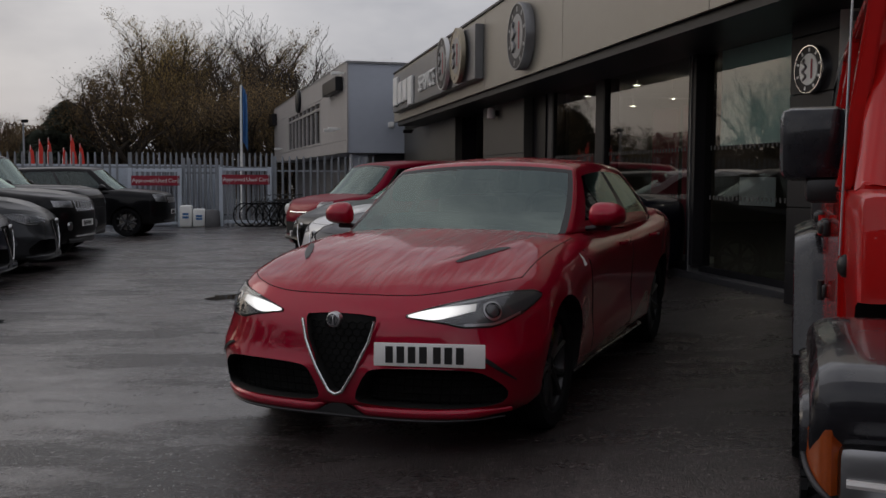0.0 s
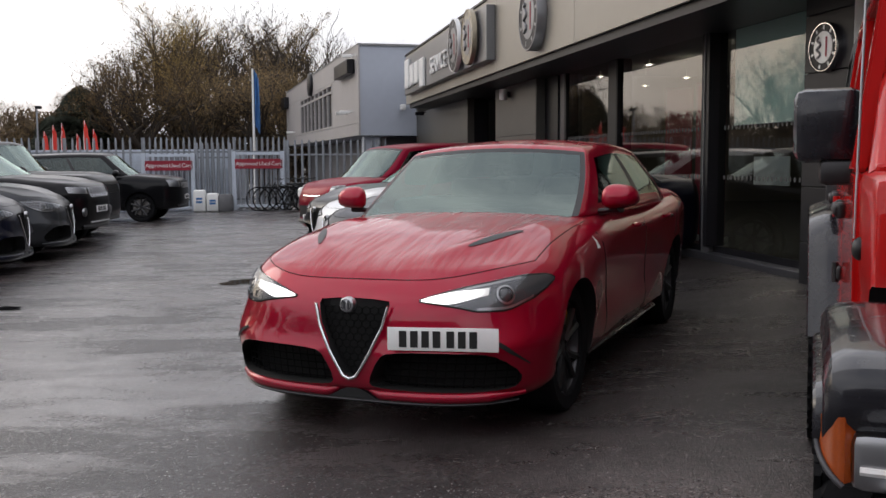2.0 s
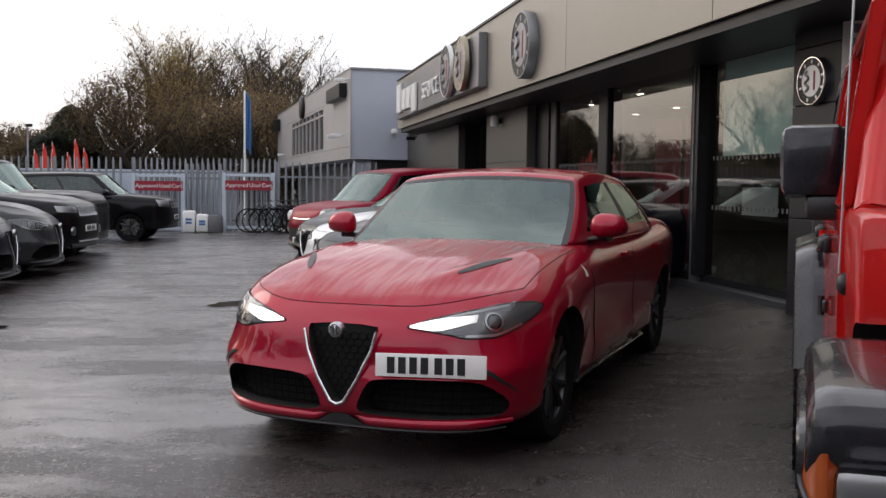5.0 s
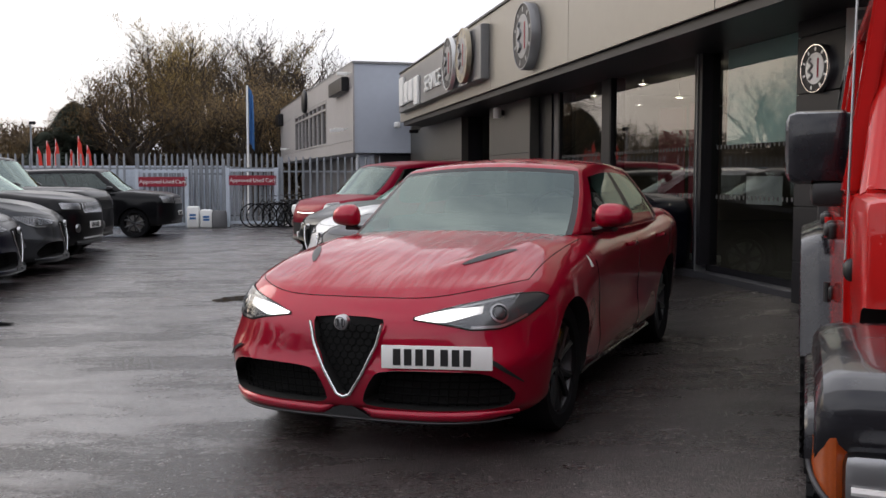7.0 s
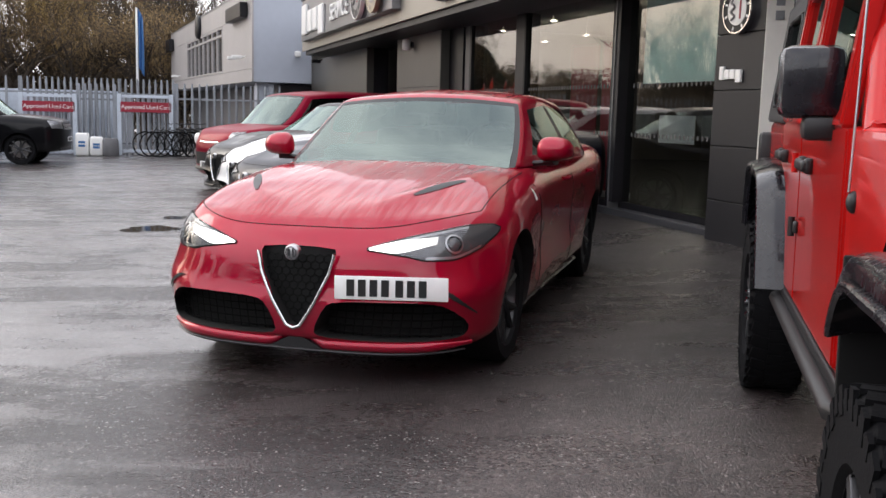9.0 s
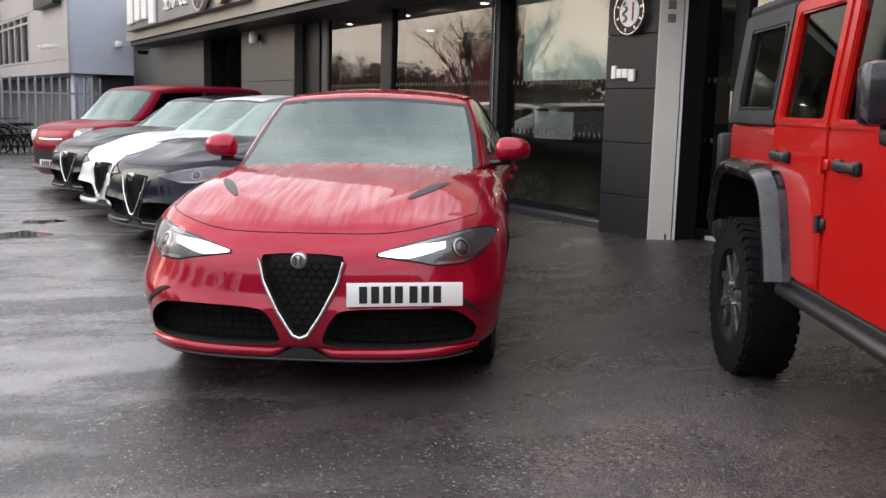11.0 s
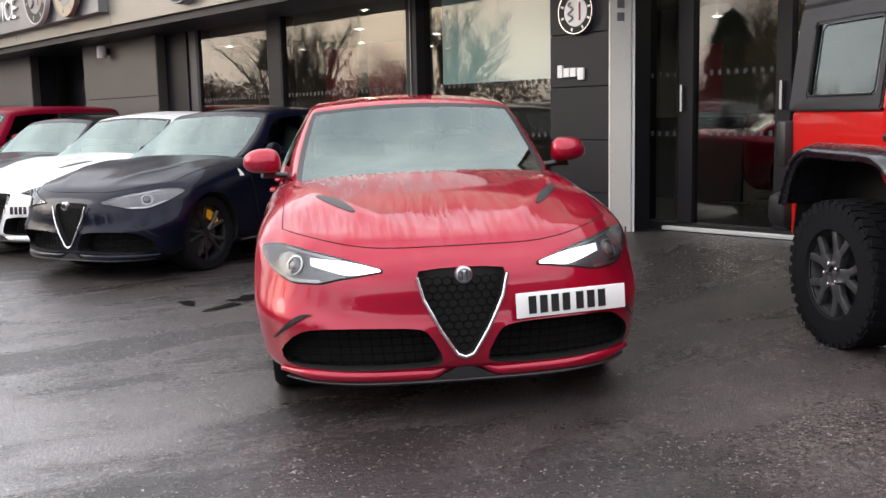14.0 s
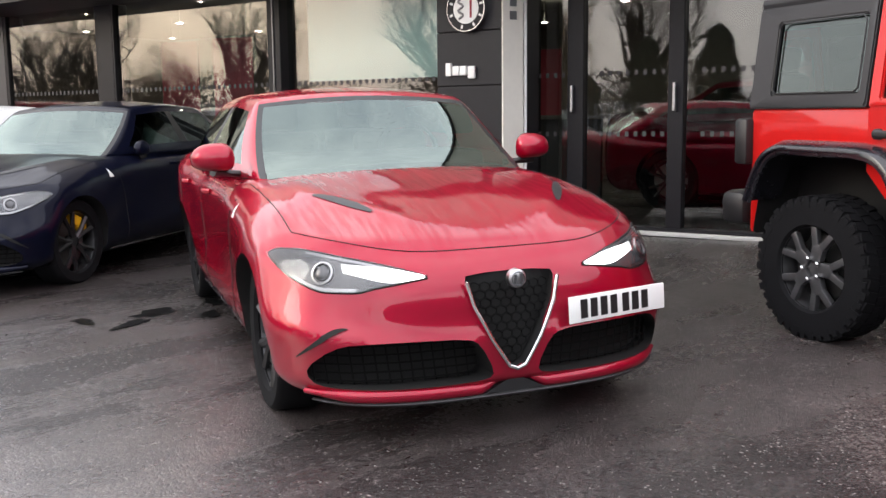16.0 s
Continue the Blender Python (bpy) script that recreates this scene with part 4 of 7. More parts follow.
    mix2.inputs["Color2"].default_value = (0.36, 0.33, 0.31, 1)
    l.new(mix.outputs[0], mix2.inputs["Color1"]), l.new(math_node("MULTIPLY", chip, spread(tone.outputs[2], 0, 1, 0.15, 1.0)), mix2.inputs["Fac"])
    l.new(mix2.outputs[0], b.inputs["Base Color"])
    l.new(spread(math_node("ADD", spread(coarse, 0.3, 0.7, -0.25, 0.25), wet), 0, 1, 0.24, 0.42), b.inputs["Roughness"])
    b.inputs["Coat IOR"].default_value = 1.6
    film = math_node("ADD", math_node("MULTIPLY", spread(math_node("ADD", streak, spread(fine, 0.3, 0.7, -0.06, 0.06)), 0.43, 0.56, 0.26, 0.92), runoff),
                     math_node("MULTIPLY", math_node("SUBTRACT", 1.0, runoff), spread(blotch, 0.35, 0.65, 0.07, 0.22)))
    l.new(film, b.inputs["Coat Weight"])
    l.new(spread(film, 0.1, 1.0, 0.40, 0.12), b.inputs["Coat Roughness"])
    b.inputs["Specular IOR Level"].default_value = 0.36
    bp = n.new("ShaderNodeBump")
    bp.inputs["Strength"].default_value, bp.inputs["Distance"].default_value = 0.6, 0.008
    height = math_node("ADD", math_node("MULTIPLY", stones.outputs["Distance"], -0.6), math_node("ADD", math_node("MULTIPLY", grain, 0.45), math_node("ADD", math_node("MULTIPLY", coarse, 0.25), math_node("MULTIPLY", tone.outputs[2], 0.5))))
    l.new(height, bp.inputs["Height"])
    l.new(bp.outputs["Normal"], b.inputs["Normal"])
    soft = n.new("ShaderNodeBump")
    soft.inputs["Distance"].default_value = 0.008
    l.new(spread(film, 0.1, 1.0, 0.5, 0.20), soft.inputs["Strength"])
    l.new(height, soft.inputs["Height"])
    l.new(soft.outputs["Normal"], b.inputs["Coat Normal"])
    return m


M_ASPHALT = asphalt()
M_PUDDLE = material("standing_water", (0.012, 0.012, 0.013), 0.07, spec=0.6, noise_scale=3, noise_amount=0.3)
M_STAIN = material("oily_damp_patch", (0.007, 0.007, 0.007), 0.22, noise_scale=9, noise_amount=0.3)
M_FASCIA = material("champagne_cladding", (0.27, 0.25, 0.215), 0.42, 0.35, noise_scale=0.7, noise_amount=0.05, per_object=0.03)
M_PANEL = material("bronze_panel", (0.085, 0.080, 0.072), 0.42, 0.3, noise_scale=1.2, noise_amount=0.08, per_object=0.06)
M_FRAME = material("anthracite_frame", (0.012, 0.0115, 0.014), 0.42, spec=0.22, noise_scale=4, noise_amount=0.12)
M_PILLAR = material("black_cladding", (0.012, 0.0115, 0.014), 0.5, spec=0.3, noise_scale=2, noise_amount=0.12, per_object=0.08)
M_SILVER = material("silver_sheet", (0.60, 0.60, 0.59), 0.4, 0.35, noise_scale=2, noise_amount=0.05)
M_WIN = glass("showroom_glass", (0.80, 0.86, 0.84), clear=0.86, ior=1.95, sheen=(1.0, 0.98, 0.94))
M_INNER = material("showroom_wall", (0.13, 0.118, 0.105), 0.8, noise_scale=1, noise_amount=0.15)
M_TILE = material("showroom_floor", (0.04, 0.04, 0.042), 0.25, noise_scale=1.5, noise_amount=0.12)
M_CREAM = material("pale_cladding", (0.36, 0.340, 0.332), 0.55, noise_scale=0.6, noise_amount=0.07, per_object=0.03)
M_BLUEGREY = material("bluegrey_cladding", (0.40, 0.43, 0.49), 0.55, noise_scale=0.6, noise_amount=0.05)
M_DARKBASE = material("ground_floor_render", (0.12, 0.12, 0.125), 0.6, noise_scale=1.2, noise_amount=0.12)
M_GALV = material("galvanised_steel", (0.25, 0.265, 0.29), 0.5, 0.4, noise_scale=3, noise_amount=0.15, per_object=0.14)
M_SHEET = material("corrugated_sheet", (0.50, 0.55, 0.62), 0.5, 0.2, noise_scale=1.5, noise_amount=0.12)
M_SIGN_RED = material("sign_red", (0.27, 0.010, 0.028), 0.45, noise_scale=3, noise_amount=0.06)
M_SIGN_WHITE = material("sign_white", (0.78, 0.78, 0.76), 0.4, noise_scale=5, noise_amount=0.04)
M_BLADE = material("cream_enamel", (0.74, 0.71, 0.64), 0.35, noise_scale=2, noise_amount=0.05)
M_SIGN_GREY = material("sign_grey", (0.20, 0.20, 0.205), 0.35, 0.4, noise_scale=2, noise_amount=0.06)
M_SIGN_DARK = material("grey_post", (0.06, 0.06, 0.066), 0.4, 0.3, noise_scale=2, noise_amount=0.06)
M_SIGN_GOLD = material("sign_gold", (0.30, 0.26, 0.19), 0.38, 0.5, noise_scale=4, noise_amount=0.1)
M_FLAG_BLUE = material("blue_flag_cloth", (0.05, 0.16, 0.38), 0.8, noise_scale=4, noise_amount=0.2)
M_FLAG_RED = material("red_flag_cloth", (0.62, 0.045, 0.03), 0.8, noise_scale=4, noise_amount=0.2)
M_BLIND = material("pale_green_blind", (0.66, 0.81, 0.79), 0.6, noise_scale=1.5, noise_amount=0.08)
M_PAPER = material("white_notice", (0.75, 0.78, 0.80), 0.6, noise_scale=4, noise_amount=0.05)
M_SPOT = material("downlight_glow", (1, 1, 1), 0.5, emit=(1.0, 0.90, 0.72), emit_strength=85)
M_BARK = material("bark", (0.055, 0.042, 0.031), 0.9, noise_scale=6, noise_amount=0.3, bump=0.3, bump_scale=30)
M_LEAF_GOLD = material("autumn_leaves", (0.36, 0.25, 0.08), 0.8, noise_scale=0.6, noise_amount=0.45)
M_LEAF_BROWN = material("brown_leaves", (0.21, 0.14, 0.06), 0.85, noise_scale=0.6, noise_amount=0.4)
M_LEAF_DARK = material("dark_needles", (0.036, 0.046, 0.028), 0.8, noise_scale=0.7, noise_amount=0.35)
M_TWIG = material("hedge_twigs", (0.115, 0.082, 0.05), 0.9, noise_scale=0.5, noise_amount=0.4)
M_ETCH = material("etched_film", (0.055, 0.052, 0.055), 0.7, noise_scale=20, noise_amount=0.1)
M_WIN_DARK = material("dark_window", (0.03, 0.032, 0.036), 0.12, spec=0.6, noise_scale=1, noise_amount=0.2)

bm = bmesh.new()
xs = sorted(set([-400, -200, -100, -60, -40, -30] + [x * 0.5 for x in range(-50, 31)] + [20, 30, 60, 100, 200, 400]))
ys = sorted(set([-400, -200, -100, -50, -30, -20] + [y * 0.5 for y in range(-24, 81)] + [50, 60, 80, 120, 200, 400]))
gv = [[bm.verts.new((x, y, ground_z(x, y))) for y in ys] for x in xs]
for i in range(len(xs) - 1):
    for j in range(len(ys) - 1):
        bm.faces.new((gv[i][j], gv[i + 1][j], gv[i + 1][j + 1], gv[i][j + 1])).smooth = True
tagged(part("ground", bm, M_ASPHALT), "dark wet asphalt yard with pale drying streaks", "ground", kind="structure")


def blot(name, cx, cy, rx, ry, rz, seed, mat, label, lift=0.004):
    """An irregular flat patch on the yard."""
    rnd = random.Random(seed)
    ph = [rnd.uniform(0, 6.28) for _ in range(4)]
    bm = bmesh.new()
    ring, c, s = [], math.cos(radians(rz)), math.sin(radians(rz))
    for k in range(40):
        t = 2 * math.pi * k / 40
        r = 1 + 0.22 * math.sin(2 * t + ph[0]) + 0.16 * math.sin(3 * t + ph[1]) + 0.12 * math.sin(5 * t + ph[2]) + 0.08 * math.sin(9 * t + ph[3])
        x, y = rx * r * math.cos(t), ry * r * math.sin(t)
        x, y = cx + c * x - s * y, cy + s * x + c * y
        ring.append(bm.verts.new((x, y, ground_z(x, y) + lift)))
    mid = bm.verts.new((cx, cy, ground_z(cx, cy) + lift))
    for k in range(40):
        bm.faces.new((mid, ring[k], ring[(k + 1) % 40]))
    tagged(part(name, bm, mat), label, "puddle", kind="structure")


blot("puddle_1", -2.60, 10.80, 0.24, 0.30, 15, 3, M_PUDDLE, "dark puddle in a worn hollow")
blot("puddle_2", -2.50, 11.9, 0.18, 0.20, 5, 4, M_PUDDLE, "dark puddle in a worn hollow")
blot("puddle_3", -4.5, 9.05, 0.20, 0.10, 0, 5, M_PUDDLE, "small dark puddle on the asphalt")
for k, (x, y, a, b) in enumerate([(-0.49, 8.11, 0.16, 0.10), (-0.75, 7.90, 0.13, 0.07), (-0.27, 7.78, 0.11, 0.07), (-0.02, 8.11, 0.12, 0.09), (-0.17, 7.48, 0.14, 0.06), (-0.93, 8.2, 0.10, 0.06)]):
    blot("stain_%d" % (k + 1), x, y, a, b, 20 * k, 20 + k, M_STAIN, "dark damp stain on the asphalt")

FM = Matrix.Translation((FO.x, FO.y, 0)) @ Matrix.Rotation(radians(FANG), 4, "Z")  # local x = -n, y = s


def fbox(name, s0, s1, n0, n1, z0, z1, mat, label="", category="wall", bevel=0.0, parent=None, kind="structure"):
    """A box by the showroom front."""
    bm = bmesh.new()
    box(bm, (-(n0 + n1) / 2, (s0 + s1) / 2, (z0 + z1) / 2), (abs(n1 - n0), abs(s1 - s0), z1 - z0), FM, bevel)
    ob = part(name, bm, mat, parent)
    if not parent:
        tagged(ob, label, category, kind=kind)
    return ob


def pane(name, s0, s1, n, z0, z1, parent, mat=M_WIN):
    bm = bmesh.new()
    bm.faces.new([bm.verts.new(FM @ Vector((-n, s, z))) for s, z in ((s0, z0), (s0, z1), (s1, z1), (s1, z0))])
    bm.normal_update()
    if next(iter(bm.faces)).normal.dot(Vector((FN.x, FN.y, 0))) < 0:
        bmesh.ops.reverse_faces(bm, faces=bm.faces)
    ob = part(name, bm, mat, parent)
    ob.visible_shadow = False
    return ob


BASE = 0.26


def glass_marks(s0, s1, n, parent, rows=(1.10, 1.64)):
    """Rows of small etched marks stuck on a pane."""
    for z in rows:
        bm = bmesh.new()
        for k in range(int((s1 - s0 - 0.06) / 0.083)):
            s = s0 + 0.06 + 0.083 * k
            box(bm, (-n - 0.004, s, z), (0.002, 0.032, 0.044), FM)
        part("etched_marks", bm, M_ETCH, parent)


fascia = fbox("fascia", -16, 15.6, -0.25, 0.86, 2.80, 4.03, M_FRAME, "champagne metal fascia band over the showroom", "fascia")
edges = sorted(set([-16, -12, -8, -5.5, -2.2, 1.75, 5.76, 9.8, 12.7, 15.6]))
for a, b in zip(edges, edges[1:]):
    fbox("fascia_panel", a + 0.006, b - 0.006, 0.86, 0.90, 2.78, 4.06, M_FASCIA, parent=fascia, bevel=0.004)
fbox("fascia_cap", -16, 15.62, -0.25, 0.93, 4.062, 4.10, M_FRAME, "dark roof edge trim", "trim")
fbox("soffit", -16, 15.4, -0.5, 0.84, 2.68, 2.796, M_FRAME, "dark recessed soffit", "soffit")
for i, (a, b) in enumerate(((11.2, 17.9), (5.8, 8.6))):
    wall = fbox("wall_panel_%d" % (i + 1), a, b, -0.3, 0.175, -0.2, 2.68, M_FRAME, "bronze metal wall panels with a fine joint", "wall")
    for z0, z1 in ((-0.1, 1.735), (1.745, 2.68)):
        fbox("panel", a + 0.005, b - 0.005, 0.175, 0.20, z0, z1, M_PANEL, parent=wall, bevel=0.004)
    fbox("panel", a - 0.02, a + 0.003, 0.04, 0.195, -0.1, 2.68, M_PANEL, parent=wall)
fbox("wall_recess", 8.6, 11.2, -0.9, -0.6, -0.2, 2.68, M_FRAME, "dark recessed doorway between the wall panels")
fbox("door_1", 9.1, 10.7, -0.6, -0.55, 0.0, 2.2, M_PILLAR, "dark double service door", "door", 0.01)
fbox("wall_end", 17.9, 18.1, -12, 0.205, -0.2, 3.9, M_PANEL, "bronze end wall")
fbox("wall_back", -16, 17.9, -9.3, -9.0, 0, 3.9, M_INNER, "plain showroom back wall")
fbox("wall_side", -16.3, -16, -9.3, 0.7, 0, 3.9, M_INNER, "plain showroom side wall")
fbox("floor", -16, 12.0, -9.0, -0.355, 0.0, BASE - 0.02, M_TILE, "dark polished showroom floor", "floor")
fbox("ceiling", -16, 12.0, -9.0, -0.3, 3.3, 3.4, M_INNER, "pale showroom ceiling", "ceiling")
fbox("wall_inner", 12.0, 12.2, -9.0, -0.92, 0, 3.3, M_INNER, "plain showroom partition wall")
fbox("roof", -16, 17.9, -9.3, -0.25, 3.75, 3.9, M_FRAME, "flat roof", "roof")
fbox("kerb", -3.1, 4.94, -0.35, 0.03, 0.0, BASE, M_SIGN_DARK, "dark plinth under the showroom glass", "kerb", 0.01)


def shop_window(i, s0, s1, z1, jamb0, jamb1, depth, label):
    """Framed glass set back by depth from the front."""
    win = fbox("window_%d" % i, s0 - jamb0, s1 + jamb1, -0.16, -0.02 - depth, BASE, BASE + 0.07, M_FRAME, label, "window")
    fbox("window_frame", s0 - jamb0, s0, -0.22, -0.004, BASE + 0.07, z1 + 0.06, M_FRAME, parent=win, bevel=0.004)
    fbox("window_frame", s1, s1 + jamb1, -0.22, -0.004, BASE + 0.07, z1 + 0.06, M_FRAME, parent=win, bevel=0.004)
    fbox("window_frame", s0, s1, -0.20, -0.01 - depth * 0.5, z1, z1 + 0.06, M_FRAME, parent=win)
    pane("pane", s0, s1, -0.02 - depth, BASE + 0.07, z1, win)
    glass_marks(s0, s1, -0.02 - depth, win)
    return win


shop_window(1, 2.91, 4.80, 2.70, 0.02, 0.06, 0.015, "tall showroom window in an anthracite frame")
shop_window(2, 0.0, 2.56, 2.76, 0.07, 0.03, 0.03, "tall showroom window in an anthracite frame")
shop_window(3, -2.30, -0.18, 2.90, 0.04, 0.10, 0.11, "tall showroom window with a pale blind and a notice")
fbox("mullion_1", 4.865, 5.10, -0.3, 0.0, 0.0, 2.68, M_SIGN_DARK, "grey metal window post", "frame")
fbox("mullion_4", 5.105, 5.775, -0.3, 0.03, 0.0, 2.68, M_FRAME, "anthracite clad jamb beside the window", "frame")
fbox("mullion_2", 2.59, 2.89, -0.10, 0.0, BASE, 2.68, M_FRAME, "anthracite window post", "frame")
fbox("mullion_3", -0.094, -0.080, -0.14, 0.01, BASE, 2.96, M_SIGN_GREY, "slim grey joint between the windows", "frame")
fbox("window_head", -3.0, 4.94, -0.3, -0.02, 2.97, 3.3, M_FRAME, "dark band over the windows", "frame")
fbox("window_head_2", 0.0, 4.94, -0.29, -0.03, 2.83, 2.968, M_FRAME, "dark band over the windows", "frame")

blind = fbox("window_blind", -2.26, -0.42, -0.20, -0.185, 1.66, 2.95, M_BLIND, "pale green blind hung behind the glass", "blind", kind="thing")
fbox("notice", -0.77, -0.02, -0.66, -0.65, 1.01, 1.325, M_PAPER, "white paper notice taped inside the glass", "notice", kind="thing")

# entrance pillar with its silver blade, emblem and lettering
pillar = fbox("pillar", -2.995, -2.305, -0.60, 0.125, 0.02, 3.3, M_FRAME, "black clad pillar by the entrance", "pillar")
for z0, z1 in ((0.03, 0.56), (0.57, 1.05), (1.06, 1.545), (1.555, 2.035), (2.045, 2.53), (2.54, 3.0)):
    fbox("cladding_panel", -2.998, -2.302, 0.125, 0.15, z0, z1, M_PILLAR, parent=pillar, bevel=0.003)
bm = bmesh.new()
p0, p1 = fac(-3.0, 0.15), fac(-3.11, -0.03)
d = (p1 - p0).normalized()
q = Matrix.Translation((p0 + p1) / 2) @ Matrix.Rotation(math.atan2(d.y, d.x), 4, "Z")
box(bm, (0, 0.0, 1.66), ((p1 - p0).length, 0.03, 3.2), q, 0.004)
blade = tagged(part("blade_sign", bm, M_BLADE), "tall cream blade sign beside the entrance pillar", "sign")
bm = bmesh.new()
box(bm, ((p1 - p0).length / 2 + 0.022, 0.0, 1.66), (0.022, 0.05, 3.2), q, 0.004)
part("blade_edge", bm, M_SIGN_WHITE, blade)
for z in [2.16 + 0.115 * k for k in range(7)]:
    bm = bmesh.new()
    box(bm, (0.0, -0.018, z), (0.07, 0.006, 0.075), q, 0.002)
    part("lettering_bar", bm, M_SIGN_GREY, blade, "plain grey bar")


def disc_sign(name, s, n, z, r, label, ring=M_CHROME, face=M_FRAME, inner=M_SIGN_WHITE, depth=0.07, parent=None):
    """A round emblem with a rim, a dark band and a pale middle with plain relief shapes."""
    mm = FM @ Matrix.Translation((-n, s, z)) @ Matrix.Rotation(radians(-90), 4, "Y")
    bm = bmesh.new()
    lathe(bm, [(r, -depth), (r, 0.0), (r * 0.985, 0.012), (r * 0.95, 0.012), (r * 0.945, 0.0)], 40, "Z")
    ob = part(name, bm, ring, parent, smooth=35)
    if parent is None:
        tagged(ob, label, "emblem")
    ob.matrix_basis = mm
    bm = bmesh.new()
    lathe(bm, [(0.001, 0.002), (r * 0.95, 0.002)], 40, "Z")
    part("emblem_band", bm, face, ob)
    bm = bmesh.new()
    lathe(bm, [(0.001, 0.007), (r * 0.64, 0.007), (r * 0.66, 0.0)], 40, "Z")
    part("emblem_field", bm, inner, ob, smooth=30)
    for c, sz in (((0, -r * 0.27, 0.010), (r * 0.16, r * 0.10, 0.006)), ((0, -r * 0.27, 0.0105), (r * 0.8, r * 0.10, 0.006))):
        bm = bmesh.new()
        box(bm, c, sz, bevel=0.002)
        part("emblem_bar", bm, M_SIGN_RED, ob)
    bm = bmesh.new()
    pts = [(r * 0.42 * (1 - 2 * k / 14), r * (0.25 + 0.13 * math.sin(k * 0.95)), 0.012) for k in range(15)]
    tube(bm, pts, r * 0.055, 6)
    part("emblem_ribbon", bm, M_SIGN_GREY, ob)
    for k in range(9):
        t = radians(-150 + 37 * k) if k < 8 else radians(165)
        bm = bmesh.new()
        box(bm, (0, 0, 0.004), (r * 0.15, r * 0.09, 0.006), Matrix.Rotation(t, 4, "Z") @ Matrix.Translation((r * 0.80, 0, 0)))
        part("emblem_mark", bm, M_SIGN_WHITE if r < 0.3 else M_SIGN_GREY, ob)
    return ob


disc_sign("round_emblem", -2.655, 0.20, 2.235, 0.205, "round chrome emblem on the black pillar")
disc_sign("round_emblem", 3.36, 1.04, 3.335, 0.48, "large round emblem on the fascia", ring=M_SIGN_GREY, face=M_PILLAR, inner=M_SIGN_GREY, depth=0.13)

# plain raised bars in place of the maker's lettering on the pillar
mark = empty("pillar_lettering", FM @ Matrix.Translation((-0.165, -2.60, 1.70)), "white raised maker's mark on the black pillar", "sign")
for k, (dy, w, h, dz) in enumerate(((0.16, 0.06, 0.12, 0.0), (0.08, 0.07, 0.085, -0.012), (0.0, 0.07, 0.085, -0.012), (-0.09, 0.075, 0.11, -0.03))):
    bm = bmesh.new()
    box(bm, (0, dy, dz), (0.03, w, h), bevel=0.008)
    part("letter_bar", bm, M_SIGN_WHITE, mark)

# the long sign on the fascia
sign = fbox("service_sign", 5.82, 14.8, 0.905, 1.06, 2.98, 3.90, M_SIGN_GREY, "long grey fascia sign with white lettering", "sign", 0.01, kind="thing")
for k, (s, w, h, z) in enumerate(((14.05, 0.66, 0.72, 3.46), (13.3, 0.58, 0.52, 3.38), (12.62, 0.58, 0.52, 3.38), (11.9, 0.60, 0.66, 3.31))):
    fbox("letter_bar", s - w / 2 + 0.05, s + w / 2 - 0.05, 1.06, 1.14, z - h / 2, z + h / 2, M_SIGN_WHITE, parent=sign, bevel=0.03)
bm = lettering("SERVICE", 0.50, 0.02)
ob = part("lettering", bm, M_SIGN_WHITE, sign)
ob.matrix_basis = FM @ Matrix.Translation((-1.085, 10.05, 3.34)) @ Matrix.Rotation(radians(-90), 4, "Z") @ Matrix.Rotation(radians(90), 4, "X")
disc_sign("round_emblem", 8.00, 1.18, 3.47, 0.50, "", parent=sign, ring=M_SILVER, inner=M_SIGN_GREY)
disc_sign("round_emblem", 6.76, 1.18, 3.47, 0.49, "", parent=sign, ring=M_SIGN_GOLD, face=M_SIGN_GOLD, inner=M_SIGN_GREY)

# bulkhead lamp on the wall
lamp = empty("wall_lamp", FM @ Matrix.Translation((-0.225, 7.50, 2.52)), "pale grey bulkhead lamp on the wall panel", "lamp")
part("bracket", boxes(((0.01, 0, 0.0), (0.08, 0.10, 0.10)), bevel=0.008), M_FRAME, lamp)
bm = bmesh.new()
lathe(bm, [(0.001, 0.10), (0.06, 0.10), (0.075, 0.08), (0.08, -0.08), (0.074, -0.10), (0.001, -0.103)], 24, "Z", at=(-0.10, 0, 0))
part("shade", bm, M_SIGN_WHITE, lamp, smooth=40)

# small camera on the end of the fascia
cctv = empty("security_camera", FM @ Matrix.Translation((-0.54, 15.0, 2.52)), "small dark security camera under the fascia", "camera")
part("arm", boxes(((0.02, 0, 0.04), (0.10, 0.03, 0.03)), bevel=0.004), M_FRAME, cctv)
part("housing", boxes(((-0.10, 0, 0.0), (0.24, 0.09, 0.09)), bevel=0.015), M_FRAME, cctv)

# entrance doors, set back
door = fbox("door_2", -10.5, -2.6, -0.47, -0.33, BASE - 0.04, BASE + 0.02, M_FRAME, "glazed sliding entrance doors in dark frames", "door")
for s0, s1 in ((-3.56, -3.40), (-4.50, -4.36), (-5.68, -5.55), (-6.80, -6.65), (-7.9, -7.7), (-10.5, -10.3)):
    fbox("door_frame", s0, s1, -0.45, -0.35, BASE + 0.02, 2.42, M_FRAME, parent=door, bevel=0.006)
fbox("door_frame", -10.5, -2.6, -0.47, -0.33, 2.42, 2.62, M_FRAME, parent=door, bevel=0.006)
for s0, s1 in ((-3.40, -2.6), (-4.36, -3.56), (-5.55, -4.50), (-6.65, -5.68), (-7.7, -6.80), (-10.3, -7.9)):
    pane("pane", s0, s1, -0.40, BASE + 0.02, 2.42, door)
    glass_marks(s0, s1, -0.40, door)
    pane("pane", s0, s1, -0.40, 2.62, 3.3, door)
